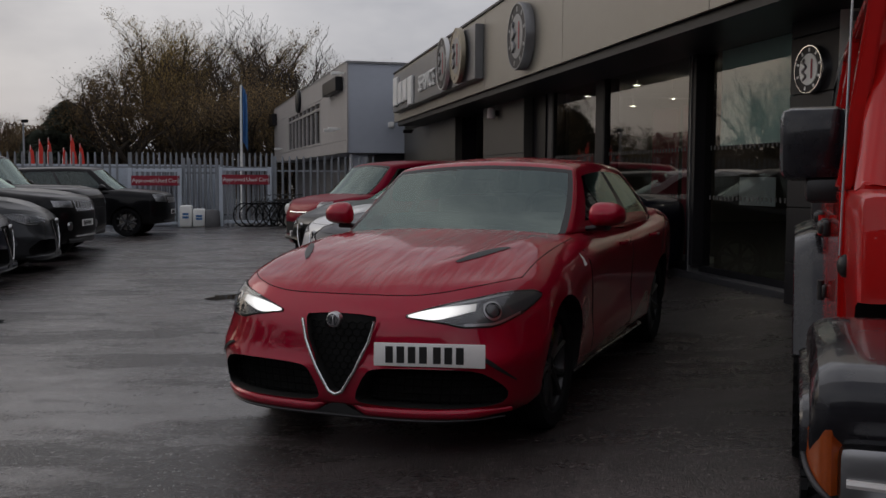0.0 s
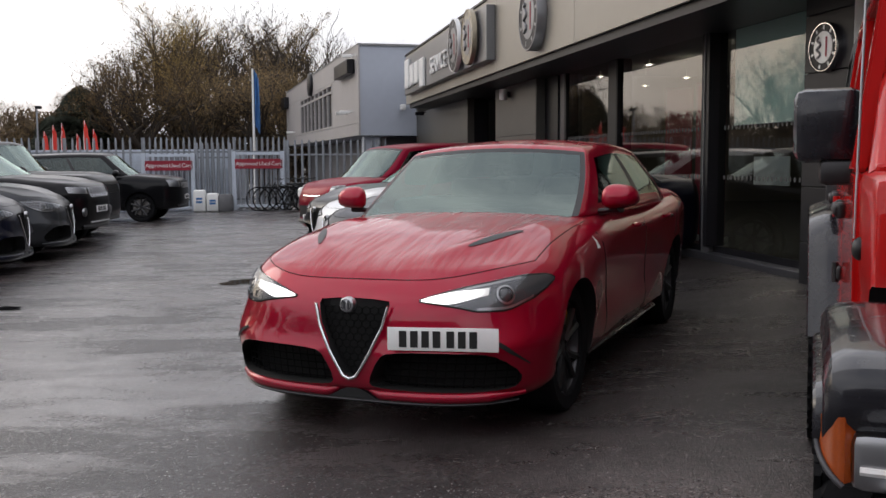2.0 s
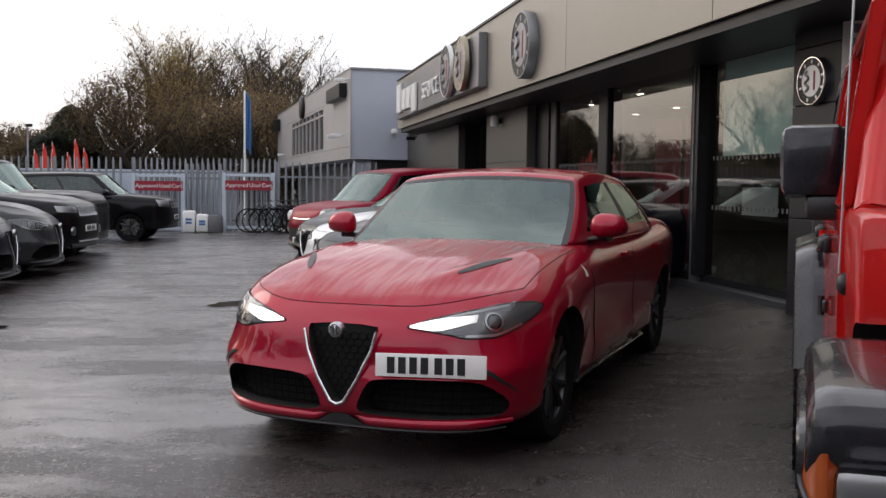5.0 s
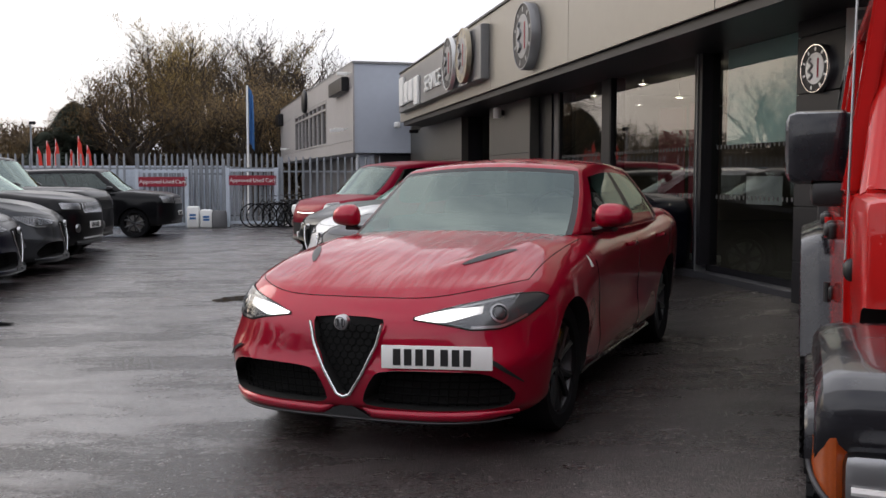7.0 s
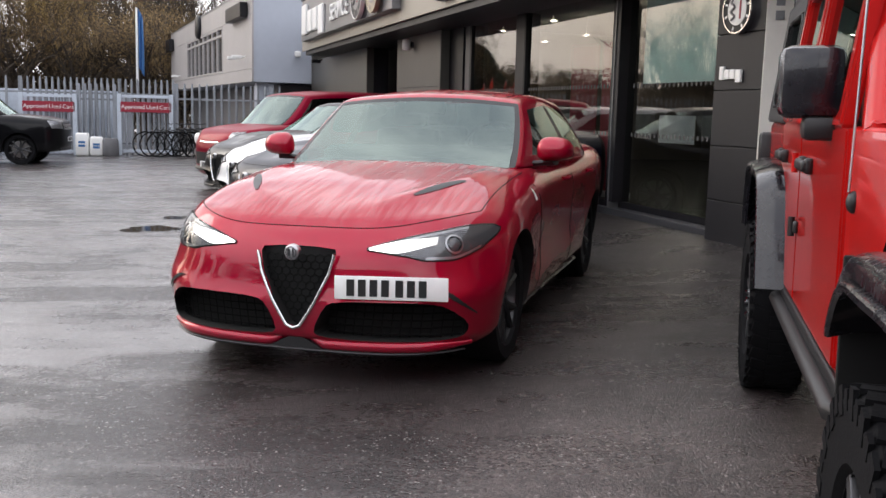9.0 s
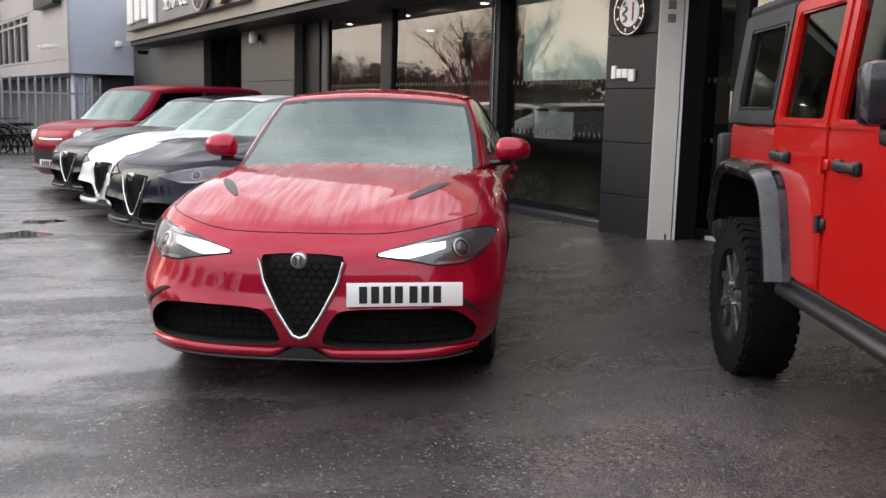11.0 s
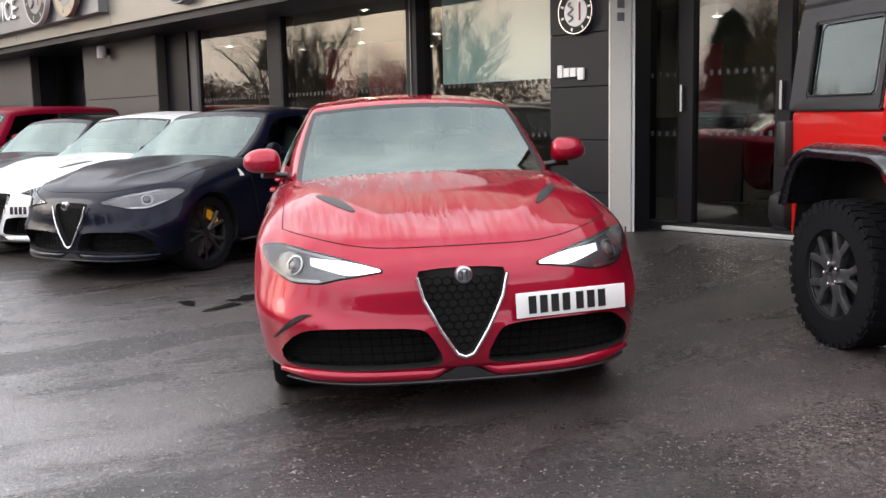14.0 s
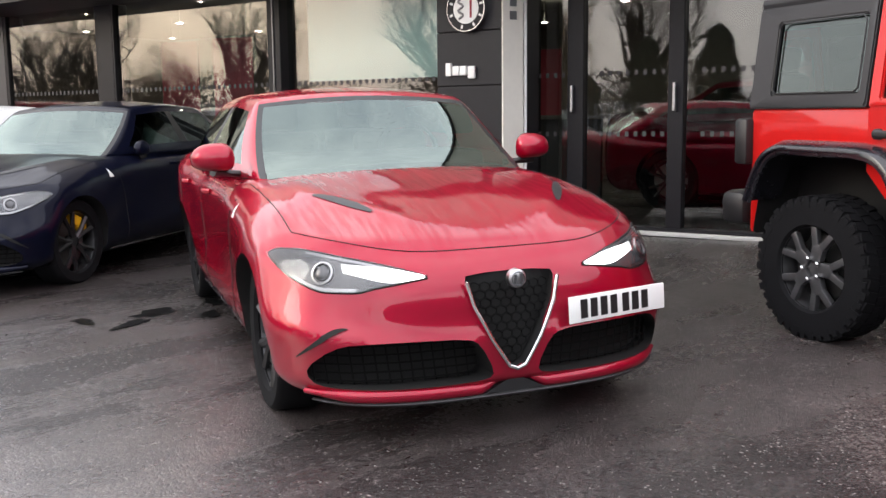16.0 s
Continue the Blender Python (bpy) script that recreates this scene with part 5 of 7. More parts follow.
for s in (-3.46, -4.43):
    fbox("door_handle", s - 0.012, s + 0.012, -0.35, -0.305, 1.30, 1.54, M_SATIN, parent=door, bevel=0.004)
fbox("threshold", -10.5, -3.3, -0.325, -0.26, BASE - 0.045, BASE - 0.010, M_SILVER, "bright metal threshold strip", "trim", 0.004)
fbox("wall_return", -3.12, -3.0, -0.32, -0.05, 0.0, 3.3, M_FRAME, "dark return beside the entrance")

# unseen dark wall added behind the camera; it darkens the car reflections
wb = bmesh.new()
box(wb, (-2, -17.0, 3.0), (46, 0.4, 6.6))
tagged(part("wall_far", wb, M_DARKBASE), "plain dark clad wall closing the yard", "wall", kind="structure")

# showroom downlights
k = 0
for s in (9.8, 7.75, 5.35, 2.9, 0.5, -1.85, -4.3, -6.7):
    for n in (-1.7, -3.5, -5.4, -7.4):
        c = fac(s + 0.04 * (k % 3), n, 2.9)
        dl = empty("ceiling_light", Matrix.Translation(c), "small lit spot lamp hung from the showroom ceiling", "lamp", "showroom downlights")
        bm = bmesh.new()
        lathe(bm, [(0.085, 0.008), (0.085, -0.006), (0.06, -0.008), (0.055, 0.002)], 16, "Z")
        part("frame", bm, M_SIGN_WHITE, dl)
        part("stem", boxes(((0, 0, 0.205), (0.008, 0.008, 0.40))), M_INNER, dl)
        bm = bmesh.new()
        lathe(bm, [(0.001, -0.002), (0.055, -0.002)], 16, "Z")
        part("diffuser", bm, M_SPOT, dl)
        k += 1

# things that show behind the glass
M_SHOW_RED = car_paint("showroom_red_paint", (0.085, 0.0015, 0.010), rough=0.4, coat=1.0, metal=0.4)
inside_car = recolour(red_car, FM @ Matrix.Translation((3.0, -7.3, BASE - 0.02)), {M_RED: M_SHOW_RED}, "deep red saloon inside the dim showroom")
for ob in [o for o in inside_car.children if o.name.startswith("number_plate")]:
    for c in list(ob.children):
        bpy.data.objects.remove(c)
    bpy.data.objects.remove(ob)
for s, n in ((2.30, -0.8), (1.35, -0.8), (-0.6, -5.2)):
    ban = empty("roller_banner", FM @ Matrix.Translation((-n, s, BASE - 0.02)) @ pose(0, 0, 0, 0, 0, 15), "red roller banner on a silver foot", "banner")
    part("foot", boxes(((0, 0, 0.04), (0.10, 0.62, 0.08)), bevel=0.01), M_SILVER, ban)
    part("banner_sheet", boxes(((0, 0, 1.05), (0.012, 0.55, 1.95))), M_SIGN_RED, ban)
desk = empty("reception_desk", FM @ Matrix.Translation((3.2, -1.6, BASE - 0.02)), "dark reception desk inside the showroom", "desk")
part("top", boxes(((0, 0, 1.02), (0.8, 2.2, 0.05)), bevel=0.008), M_INNER, desk)
part("front_panel", boxes(((-0.3, 0, 0.5), (0.05, 2.0, 1.0)), bevel=0.006), M_TRIM, desk)

# ---- the neighbouring building ----
B2 = Matrix.Translation((-3.6, 28.3, -0.1)) @ Matrix.Rotation(math.atan2(0.298, 0.955), 4, "Z")
b2 = empty("neighbouring_showroom", B2, "two storey showroom with cream and blue-grey cladding", "building")
part("upper_wall", boxes(((4.6, 10.4, 3.43), (9.1, 20.7, 2.60))), M_BLUEGREY, b2, "blue-grey end wall")
for a, b in ((0.0, 5.2), (5.2, 9.9), (9.9, 14.6), (14.6, 20.8)):
    for z0, z1 in ((2.13, 2.50), (4.05, 4.73)):
        bm = bmesh.new()
        box(bm, (0.03, (a + b) / 2, (z0 + z1) / 2), (0.05, b - a - 0.012, z1 - z0 - 0.01), bevel=0.004)
        part("cladding_panel", bm, M_CREAM, b2)
for a, b in ((0.0, 5.2), (14.6, 20.8)):
    bm = bmesh.new()
    box(bm, (0.03, (a + b) / 2, 3.275), (0.05, b - a - 0.012, 1.54), bevel=0.004)
    part("cladding_panel", bm, M_CREAM, b2)
win = part("window", boxes(((0.055, 9.9, 3.275), (0.02, 9.36, 1.52))), M_WIN_DARK, b2)
for k in range(9):
    bm = bmesh.new()
    box(bm, (0.02, 5.26 + 1.16 * k, 3.275), (0.06, 0.13, 1.52))
    part("window_frame", bm, M_CREAM, win)
for z in (2.55, 3.75, 4.0):
    bm = bmesh.new()
    box(bm, (0.022, 9.9, z), (0.05, 9.3, 0.07))
    part("window_frame", bm, M_CREAM, win)
part("roof_edge", boxes(((4.6, 10.4, 4.76), (9.2, 20.8, 0.06))), M_SIGN_GREY, b2)
part("lower_wall", boxes(((5.0, 10.8, 1.0), (8.0, 19.6, 2.2))), M_DARKBASE, b2)
part("corner_column", boxes(((0.45, 0.5, 1.05), (0.5, 0.4, 2.1)), bevel=0.01), M_BLUEGREY, b2)
for y, z, w, h in ((1.9, 4.18, 2.6, 0.42), (20.2, 4.2, 1.6, 0.55)):
    part("sign_box", boxes(((-0.12, y, z), (0.22, w, h)), bevel=0.02), M_FRAME, b2)
bm = bmesh.new()
lathe(bm, [(0.001, -0.14), (0.40, -0.14), (0.45, -0.10), (0.45, 0.0)], 28, "X", at=(0, 10.7, 4.40))
part("round_sign", bm, M_PILLAR, b2, smooth=40)
for y, z in ((1.0, 2.85), (1.8, 2.85), (17.0, 2.7), (0.4, 4.45)):
    bm = bmesh.new()
    box(bm, (-0.25, y, z), (0.30, 0.10, 0.10), bevel=0.02), box(bm, (-0.05, y, z + 0.02), (0.16, 0.04, 0.04))
    part("flood_lamp", bm, M_SIGN_WHITE, b2)
bm = bmesh.new()
box(bm, (1.3, -0.10, 2.95), (0.18, 0.16, 0.18), bevel=0.05)
part("alarm_box", bm, M_SIGN_WHITE, b2)

# ---- palisade fence and gates ----
FX0, FY0, FDX, FDY = -8.27, 27.45, 0.994, 0.105
FA = math.degrees(math.atan2(FDY, FDX))


def fence_at(d):
    x, y = FX0 + d * FDX, FY0 + d * FDY
    return Vector((x, y, 0.016 * (x + 0.6)))


def pale_mesh(h):
    bm = bmesh.new()
    w = 0.034
    prof = [(-w, 0.0), (-w * 0.5, -0.02), (w * 0.5, -0.02), (w, 0.0), (w * 0.5, -0.014), (-w * 0.5, -0.014)]
    rows = [[bm.verts.new((x, y, z)) for x, y in prof] for z in (0.05, h - 0.14)]
    for k in range(6):
        bm.faces.new((rows[0][k], rows[0][(k + 1) % 6], rows[1][(k + 1) % 6], rows[1][k]))
    tips = [bm.verts.new((x * 0.25 + o, -0.012, h)) for x, o in ((-w, -0.012), (w, 0.012))]
    bm.faces.new((rows[1][0], rows[1][1], tips[0])), bm.faces.new((rows[1][2], rows[1][3], tips[1]))
    bm.faces.new((rows[1][1], rows[1][2], tips[1], tips[0]))
    bm.faces.new((rows[1][3], rows[1][4], tips[1])), bm.faces.new((rows[1][5], rows[1][0], tips[0]))
    bm.faces.new((rows[1][4], rows[1][5], tips[0], tips[1]))
    return bm


def palisade(name, m, length, h, label, step=0.20, post=2.6):
    """A fence with rails, posts and single pales, from the origin along x."""
    root = empty(name, m, label, "fence")
    for z in (0.35, h - 0.42):
        part("rail", boxes(((length / 2, 0.03, z), (length, 0.03, 0.05))), M_GALV, root)
    for k in range(int(length / post) + 1):
        part("post", boxes(((k * post, 0.07, h / 2), (0.09, 0.06, h))), M_GALV, root)
    first = part("pale", pale_mesh(h), M_GALV, root)
    first.matrix_basis = Matrix.Translation((0.05, 0, 0))
    for k in range(1, int(length / step)):
        share("pale", first, Matrix.Translation((0.05 + k * step, 0, 0)), root)
    return root


palisade("palisade_fence", Matrix.Translation(fence_at(-14.0)) @ pose(0, 0, 0, 0, 0, FA), 12.6, 2.33, "grey galvanised palisade fence with pointed pales")
palisade("palisade_fence", Matrix.Translation(fence_at(-1.5) + Vector((0, 0.28, 0))) @ pose(0, 0, 0, 0, 0, FA), 4.2, 2.14, "tall grey palisade fence standing behind the gates", step=0.16)
palisade("palisade_fence", Matrix.Translation(fence_at(0.08)) @ pose(0, 0, 0, 0, 0, FA), 0.95, 1.95, "short grey palisade fence bay between the gates", post=0.95, step=0.15)
palisade("palisade_fence", Matrix.Translation(fence_at(2.66)) @ pose(0, 0, 0, 0, 0, FA), 3.0, 1.98, "grey galvanised palisade fence by the next showroom")
palisade("palisade_fence", Matrix.Translation((-17.5, -14, -0.28)) @ pose(0, 0, 0, 0, 0, 90), 40, 2.0, "grey galvanised palisade fence along the side of the yard", step=0.22)


def gate(d0, d1, label):
    """A framed palisade gate with a red sign across it."""
    w = d1 - d0
    root = empty("palisade_gate", Matrix.Translation(fence_at(d0)) @ pose(0, 0, 0, 0, 0, FA), label, "gate")
    for x in (0, w):
        part("gate_post", boxes(((x, 0, 0.84), (0.12, 0.12, 1.70)), bevel=0.01), M_SHEET, root)
    for z in (0.12, 1.62):
        part("gate_rail", boxes(((w / 2, 0, z), (w - 0.13, 0.06, 0.08)), bevel=0.006), M_SHEET, root)
    first = part("pale", boxes(((0, 0.01, 0.86), (0.05, 0.02, 1.5))), M_GALV, root)
    first.matrix_basis = Matrix.Translation((0.18, 0, 0))
    for k in range(1, int((w - 0.2) / 0.145)):
        share("pale", first, Matrix.Translation((0.18 + 0.145 * k, 0, 0)), root)
    board = part("sign_board", boxes(((w / 2 + 0.02, -0.05, 1.33), (w - 0.02, 0.02, 0.28)), bevel=0.004), M_SIGN_RED, root, "red board reading Approved Used Cars")
    words = [lettering(text, 0.155, 0.003) for text in ("Approved", "Used", "Cars")]
    widths = [max(v.co.x for v in q.verts) - min(v.co.x for v in q.verts) for q in words]
    x = w / 2 + 0.02 - (sum(widths) + 0.09) / 2
    for q, wide in zip(words, widths):
        ob = part("lettering", q, M_SIGN_WHITE, board)
        ob.matrix_basis = Matrix.Translation((x + wide / 2, -0.063, 1.33)) @ Matrix.Rotation(radians(90), 4, "X")
        x += wide + 0.045
    return root


gate(-1.38, 0.0, "grey palisade gate carrying a red used cars sign")
gate(1.16, 2.54, "grey palisade gate carrying a red used cars sign")

# store behind the fence
bm = bmesh.new()
n, w = 110, 10.0
prev = None
for k in range(n + 1):
    x, y = w * k / n, 0.03 * ((k // 2) % 2)
    cur = [bm.verts.new((x, y, z)) for z in (0.0, 1.92)]
    if prev:
        bm.faces.new((prev[0], cur[0], cur[1], prev[1]))
    prev = cur
store = empty("steel_store", Matrix.Translation(fence_at(-9.0) + Vector((0, 0.9, 0))) @ pose(0, 0, 0, 0, 0, FA), "pale blue corrugated steel store behind the fence", "store")
part("front_wall", bm, M_SHEET, store)
part("body", boxes(((5.0, 1.3, 0.95), (10.0, 2.4, 1.90))), M_SHEET, store)

for k, (d, w, h, mat, label) in enumerate(((0.30, 0.34, 0.62, M_SIGN_WHITE, "white plastic sack standing by the fence"), (0.66, 0.34, 0.52, M_SIGN_WHITE, "white printed sack standing by the fence"))):
    sack = empty("sack", Matrix.Translation(fence_at(d) + Vector((0, -0.45, 0))) @ pose(0, 0, 0, 0, 0, FA + 6 * k), label, "sack")
    bm = bmesh.new()
    box(bm, (0, 0, h / 2), (w, 0.24, h), bevel=0.05)
    part("bag", bm, mat, sack, smooth=50)
    for z in (0.45, 0.6):
        part("print_bar", boxes(((0, -0.122, h * z), (w * 0.5, 0.006, 0.06))), M_FLAG_BLUE, sack)
bm = bmesh.new()
lathe(bm, [(0.001, 0.0), (0.20, 0.0), (0.22, 0.05), (0.21, 0.42), (0.17, 0.48), (0.001, 0.49)], 20, "Z")
drum = tagged(part("drum", bm, M_DARKBASE, smooth=40), "squat grey plastic drum by the gate", "drum")
drum.matrix_basis = Matrix.Translation(fence_at(1.02) + Vector((0, -0.45, 0)))


def bicycle(m, label):
    root = empty("bicycle", m, label, "bicycle", "bicycles in the rack")
    for x in (0, 1.05):
        bm = bmesh.new()
        tube(bm, [(x + 0.33 * math.cos(t), 0, 0.34 + 0.33 * math.sin(t)) for t in [2 * math.pi * k / 24 for k in range(24)]], 0.02, 6, True)
        part("wheel", bm, M_RUBBER, root)
    bm = bmesh.new()
    for a, b in (((0, 0, 0.34), (0.22, 0, 0.85)), ((0.22, 0, 0.78), (0.80, 0, 0.75)), ((0.25, 0, 0.66), (0.55, 0, 0.30)), ((0.55, 0, 0.30), (0.80, 0, 0.75)), ((0.80, 0, 0.72), (1.05, 0, 0.34)), ((0.55, 0, 0.30), (1.05, 0, 0.34))):
        tube(bm, [a, b], 0.016, 6)
    part("frame", bm, M_TRIM, root)
    bm = bmesh.new()
    tube(bm, [(0.20, -0.28, 0.95), (0.22, 0, 0.92), (0.20, 0.28, 0.95)], 0.012, 6)
    part("handlebar", bm, M_TRIM, root)
    part("saddle", boxes(((0.82, 0, 0.90), (0.24, 0.13, 0.06)), bevel=0.02), M_TRIM, root)
    return root


for k in range(7):
    bicycle(Matrix.Translation(fence_at(1.85 + 0.20 * k) + Vector((0.1, -0.75 - 0.1 * (k % 3), 0))) @ pose(0, 0, 0, 0, 10, FA + 8 * k), "dark bicycle leaning in a rack by the fence")

# ---- flags and posts beyond ----
mast = empty("flagpole", pose(-9.5, 40, -0.15), "white flagpole with a furled blue flag", "flagpole")
bm = bmesh.new()
tube(bm, [(0, 0, 0), (0, 0, 5.25)], [0.06, 0.04], 10)
part("pole", bm, M_SIGN_WHITE, mast, smooth=50)
bm = bmesh.new()
cols = 9
grid = [[bm.verts.new((0.05 + 0.32 * (0.6 + 0.4 * t) * k / cols * (1 - 0.35 * t), 0.07 * math.sin(k * 1.4 + 2 * t), 5.2 - 2.3 * t - 0.35 * (k / cols) ** 1.5)) for k in range(cols + 1)] for t in [i / 12 for i in range(13)]]
for a, b in zip(grid, grid[1:]):
    for k in range(cols):
        bm.faces.new((a[k], a[k + 1], b[k + 1], b[k]))
part("flag", bm, M_FLAG_BLUE, mast, smooth=60)
for k, (x, h) in enumerate(((-20.75, 3.0), (-20.5, 3.3), (-20.25, 3.4), (-19.9, 3.0), (-19.35, 2.9), (-19.05, 3.0), (-18.8, 3.5), (-18.55, 3.1))):
    fl = empty("feather_flag", pose(x, 45 + 0.4 * (k % 3), -0.25, 0, 0, 20 * (k % 3)), "red feather flag on a thin pole", "flag", "red feather flags")
    bm = bmesh.new()
    tube(bm, [(0, 0, 0), (0, 0, h * 0.8), (0.06, 0, h)], 0.02, 6)
    part("pole", bm, M_SIGN_WHITE, fl)
    bm = bmesh.new()
    rows = [[bm.verts.new((0.02 + c * w, 0.03 * math.sin(6 * t + c * 3), 0.8 + (h - 0.8) * t)) for c in (0, 0.5, 1)] for t, w in ((0, 0.18), (0.3, 0.24), (0.6, 0.23), (0.85, 0.17), (1.0, 0.04))]
    for a, b in zip(rows, rows[1:]):
        for c in range(2):
            bm.faces.new((a[c], a[c + 1], b[c + 1], b[c]))
    part("cloth", bm, M_FLAG_RED, fl, smooth=60)
for x, y, h, label in ((-21.48, 46, 4.2, "slim grey street lamp with a dark head"), (-22.4, 54, 5.3, "tall grey street lamp with a curved arm")):
    sl = empty("street_lamp", pose(x, y, -0.3), label, "lamp")
    bm = bmesh.new()
    tube(bm, [(0, 0, 0), (0, 0, h * 0.6), (0, 0, h)], [0.07, 0.055, 0.04], 8)
    part("column", bm, M_GALV, sl)
    part("head", boxes(((0.08, 0, h + 0.03), (0.30, 0.16, 0.16)), bevel=0.03), M_FRAME, sl)


# ---- trees ----
def limb(bm, rnd, start, way, length, r, depth, tips, droop=0.0):
    pts, rads, p, d = [start], [r], start.copy(), way.normalized()
    n = 5 if depth > 1 else 3
    for i in range(n):
        d = (d + Vector((rnd.uniform(-1, 1), rnd.uniform(-1, 1), rnd.uniform(-0.6, 0.8))) * 0.16 + Vector((0, 0, 0.05 - droop))).normalized()
        p = p + d * length / n
        pts.append(p.copy())
        rads.append(max(r * (1 - 0.66 * (i + 1) / n), 0.009))
        if depth > 0 and i >= 1:
            for _ in range(1 if depth > 2 else 2):
                side = Vector((rnd.uniform(-1, 1), rnd.uniform(-1, 1), rnd.uniform(-0.1, 0.7))).normalized()
                limb(bm, rnd, p, d * 0.55 + side * 0.8, length * rnd.uniform(0.42, 0.62), rads[-1] * 0.70, depth - 1, tips, droop)
        elif depth == 0:
            tips.append(p.copy())
    tube(bm, pts, rads, 6 if depth > 2 else (4 if depth > 1 else 3))


def leaves(rnd, tips, size, chance, spread, n=2):
    bm = bmesh.new()
    for t in tips:
        if rnd.random() < chance:
            for _ in range(n):
                c = t + Vector((rnd.gauss(0, spread), rnd.gauss(0, spread), rnd.gauss(0, spread)))
                a = Vector((rnd.uniform(-1, 1), rnd.uniform(-1, 1), rnd.uniform(-1, 1))).normalized() * size * rnd.uniform(0.6, 1.3)
                b = a.orthogonal().normalized().lerp(Vector((0, 0, 1)), 0.2).normalized() * size * rnd.uniform(0.5, 0.9)
                bm.faces.new([bm.verts.new(c + q) for q in (-a, -b * 0.6, a, b * 0.6)])
    return bm


def tree(seed, height, mat, chance, label, spread=0.35, size=0.11, depth=3, m=None, width=0.55, n=2):
    rnd = random.Random(seed)
    root = empty("tree", m or Matrix(), label, "tree")
    bm, tips = bmesh.new(), []
    trunk_h = height * 0.28
    tube(bm, [(0, 0, -0.3), (0.05, 0, trunk_h * 0.5), (0, 0.05, trunk_h), (0.1, 0, height * 0.5)], [height * 0.028, height * 0.02, height * 0.017, height * 0.011], 8)
    for k in range(9):
        a = 2 * math.pi * k / 9 + rnd.uniform(-0.3, 0.3)
        z = trunk_h * rnd.uniform(0.7, 1.0) + (k % 3) * height * 0.07
        w = Vector((math.cos(a) * width, math.sin(a) * width, rnd.uniform(0.6, 1.1)))
        limb(bm, rnd, Vector((0, 0, z)), w, height * rnd.uniform(0.36, 0.52), height * 0.023, depth - 1, tips)
    limb(bm, rnd, Vector((0.1, 0, height * 0.48)), Vector((0, 0, 1)), height * 0.40, height * 0.011, depth - 1, tips)
    part("trunk", bm, M_BARK, root)
    part("crown", leaves(rnd, tips, size, chance, spread, n), mat, root)
    return root


def conifer(seed, height, m, label):
    rnd = random.Random(seed)
    root = empty("conifer", m, label, "tree")
    bm = bmesh.new()
    tube(bm, [(0, 0, -0.3), (0, 0, height)], [height * 0.022, 0.02], 8)
    part("trunk", bm, M_BARK, root)
    bm = bmesh.new()
    for _ in range(7600):
        t = rnd.random() ** 0.75
        z = height * (0.12 + 0.88 * t)
        a = rnd.uniform(0, 6.283)
        lay = 0.82 + 0.13 * math.sin(z * 4.1 + 2 * a) + 0.15 * math.sin(3 * a + z * 2.7)  # uneven, rounded masses
        r = height * 0.31 * (max(1 - (1.75 * t - 0.75) ** 2, 0.0) if t > 0.43 else 1.0) ** 0.6 * lay * math.sqrt(rnd.uniform(0.3, 1)) + 0.05
        c = Vector((r * math.cos(a), r * math.sin(a), z - r * 0.25))
        d = Vector((math.cos(a), math.sin(a), -0.25)) * rnd.uniform(0.15, 0.32)
        w = Vector((-math.sin(a), math.cos(a), rnd.uniform(-0.3, 0.3))) * rnd.uniform(0.05, 0.11)
        bm.faces.new([bm.verts.new(c + q) for q in (-d, w, d, -w)])
    part("crown", bm, M_LEAF_DARK, root)
    return root


T_BARE = tree(11, 9.3, M_LEAF_BROWN, 0.03, "tall bare broadleaf tree with a few brown leaves", m=pose(-12.9, 56, -0.3), n=2, size=0.06, depth=4)
T_GOLD = tree(23, 9.0, M_LEAF_GOLD, 0.62, "tall tree with thinning golden autumn leaves", m=pose(-17.3, 54, -0.3), spread=0.16, size=0.05, n=5, depth=4, width=0.4)
T_BROWN = tree(37, 6.5, M_LEAF_BROWN, 0.55, "rounded tree with brown autumn leaves", m=pose(-11.6, 50, -0.3), spread=0.22, size=0.05, n=5, width=0.8, depth=4)
for src, spots in ((T_BARE, ((-14.9, 55, 1.0, 40), (-10.4, 58, 0.98, 110), (-8.0, 57, 0.84, 190), (-5.5, 60, 0.80, 20), (-30, 62, 0.5, 70), (-26.5, 60, 0.45, 10),
                             (-28, 12, 0.85, 50), (-27, -2, 0.9, 130), (-27, 20, 0.9, 220), (-26, -14, 0.9, 330), (-31, 5, 0.95, 90), (-25.5, 29, 0.75, 15), (-26.5, 38, 0.75, 160), (-31, 45, 0.8, 280),
                              # unseen trees behind the camera, added to darken the car reflections
                              (-14, -24, 0.9, 30), (-4, -26, 0.8, 100), (6, -25, 0.95, 210), (14, -23, 0.8, 320))),
                   (T_GOLD, ((-17.9, 57, 0.98, 80), (-15.6, 52, 0.74, 200), (-12.4, 60, 1.02, 140), (-30, 16, 0.7, 10))),
                   (T_BROWN, ((-14.5, 50, 0.9, 60), (-9.8, 51, 0.85, 140), (-17.5, 49, 1.12, 220), (-19.3, 50, 0.92, 300), (-21.5, 53, 0.72, 10), (-25.5, 53, 0.66, 130), (-7.6, 52, 0.8, 20), (-23.5, 55, 0.75, 75), (-27, 54, 0.68, 160), (-31, 56, 0.7, 240), (-26, 3, 0.75, 15), (-26, 16, 0.75, 95), (-26, -8, 0.8, 190), (-27, 34, 0.7, 330)))):
    for x, y, sc, rz in spots:
        o = copy_thing(src, pose(x, y, -0.35, 0, 0, rz))
        o.scale = (sc, sc, sc)
T_FIR = conifer(5, 5.5, pose(-20.9, 49.6, -0.3), "dark rounded evergreen tree")
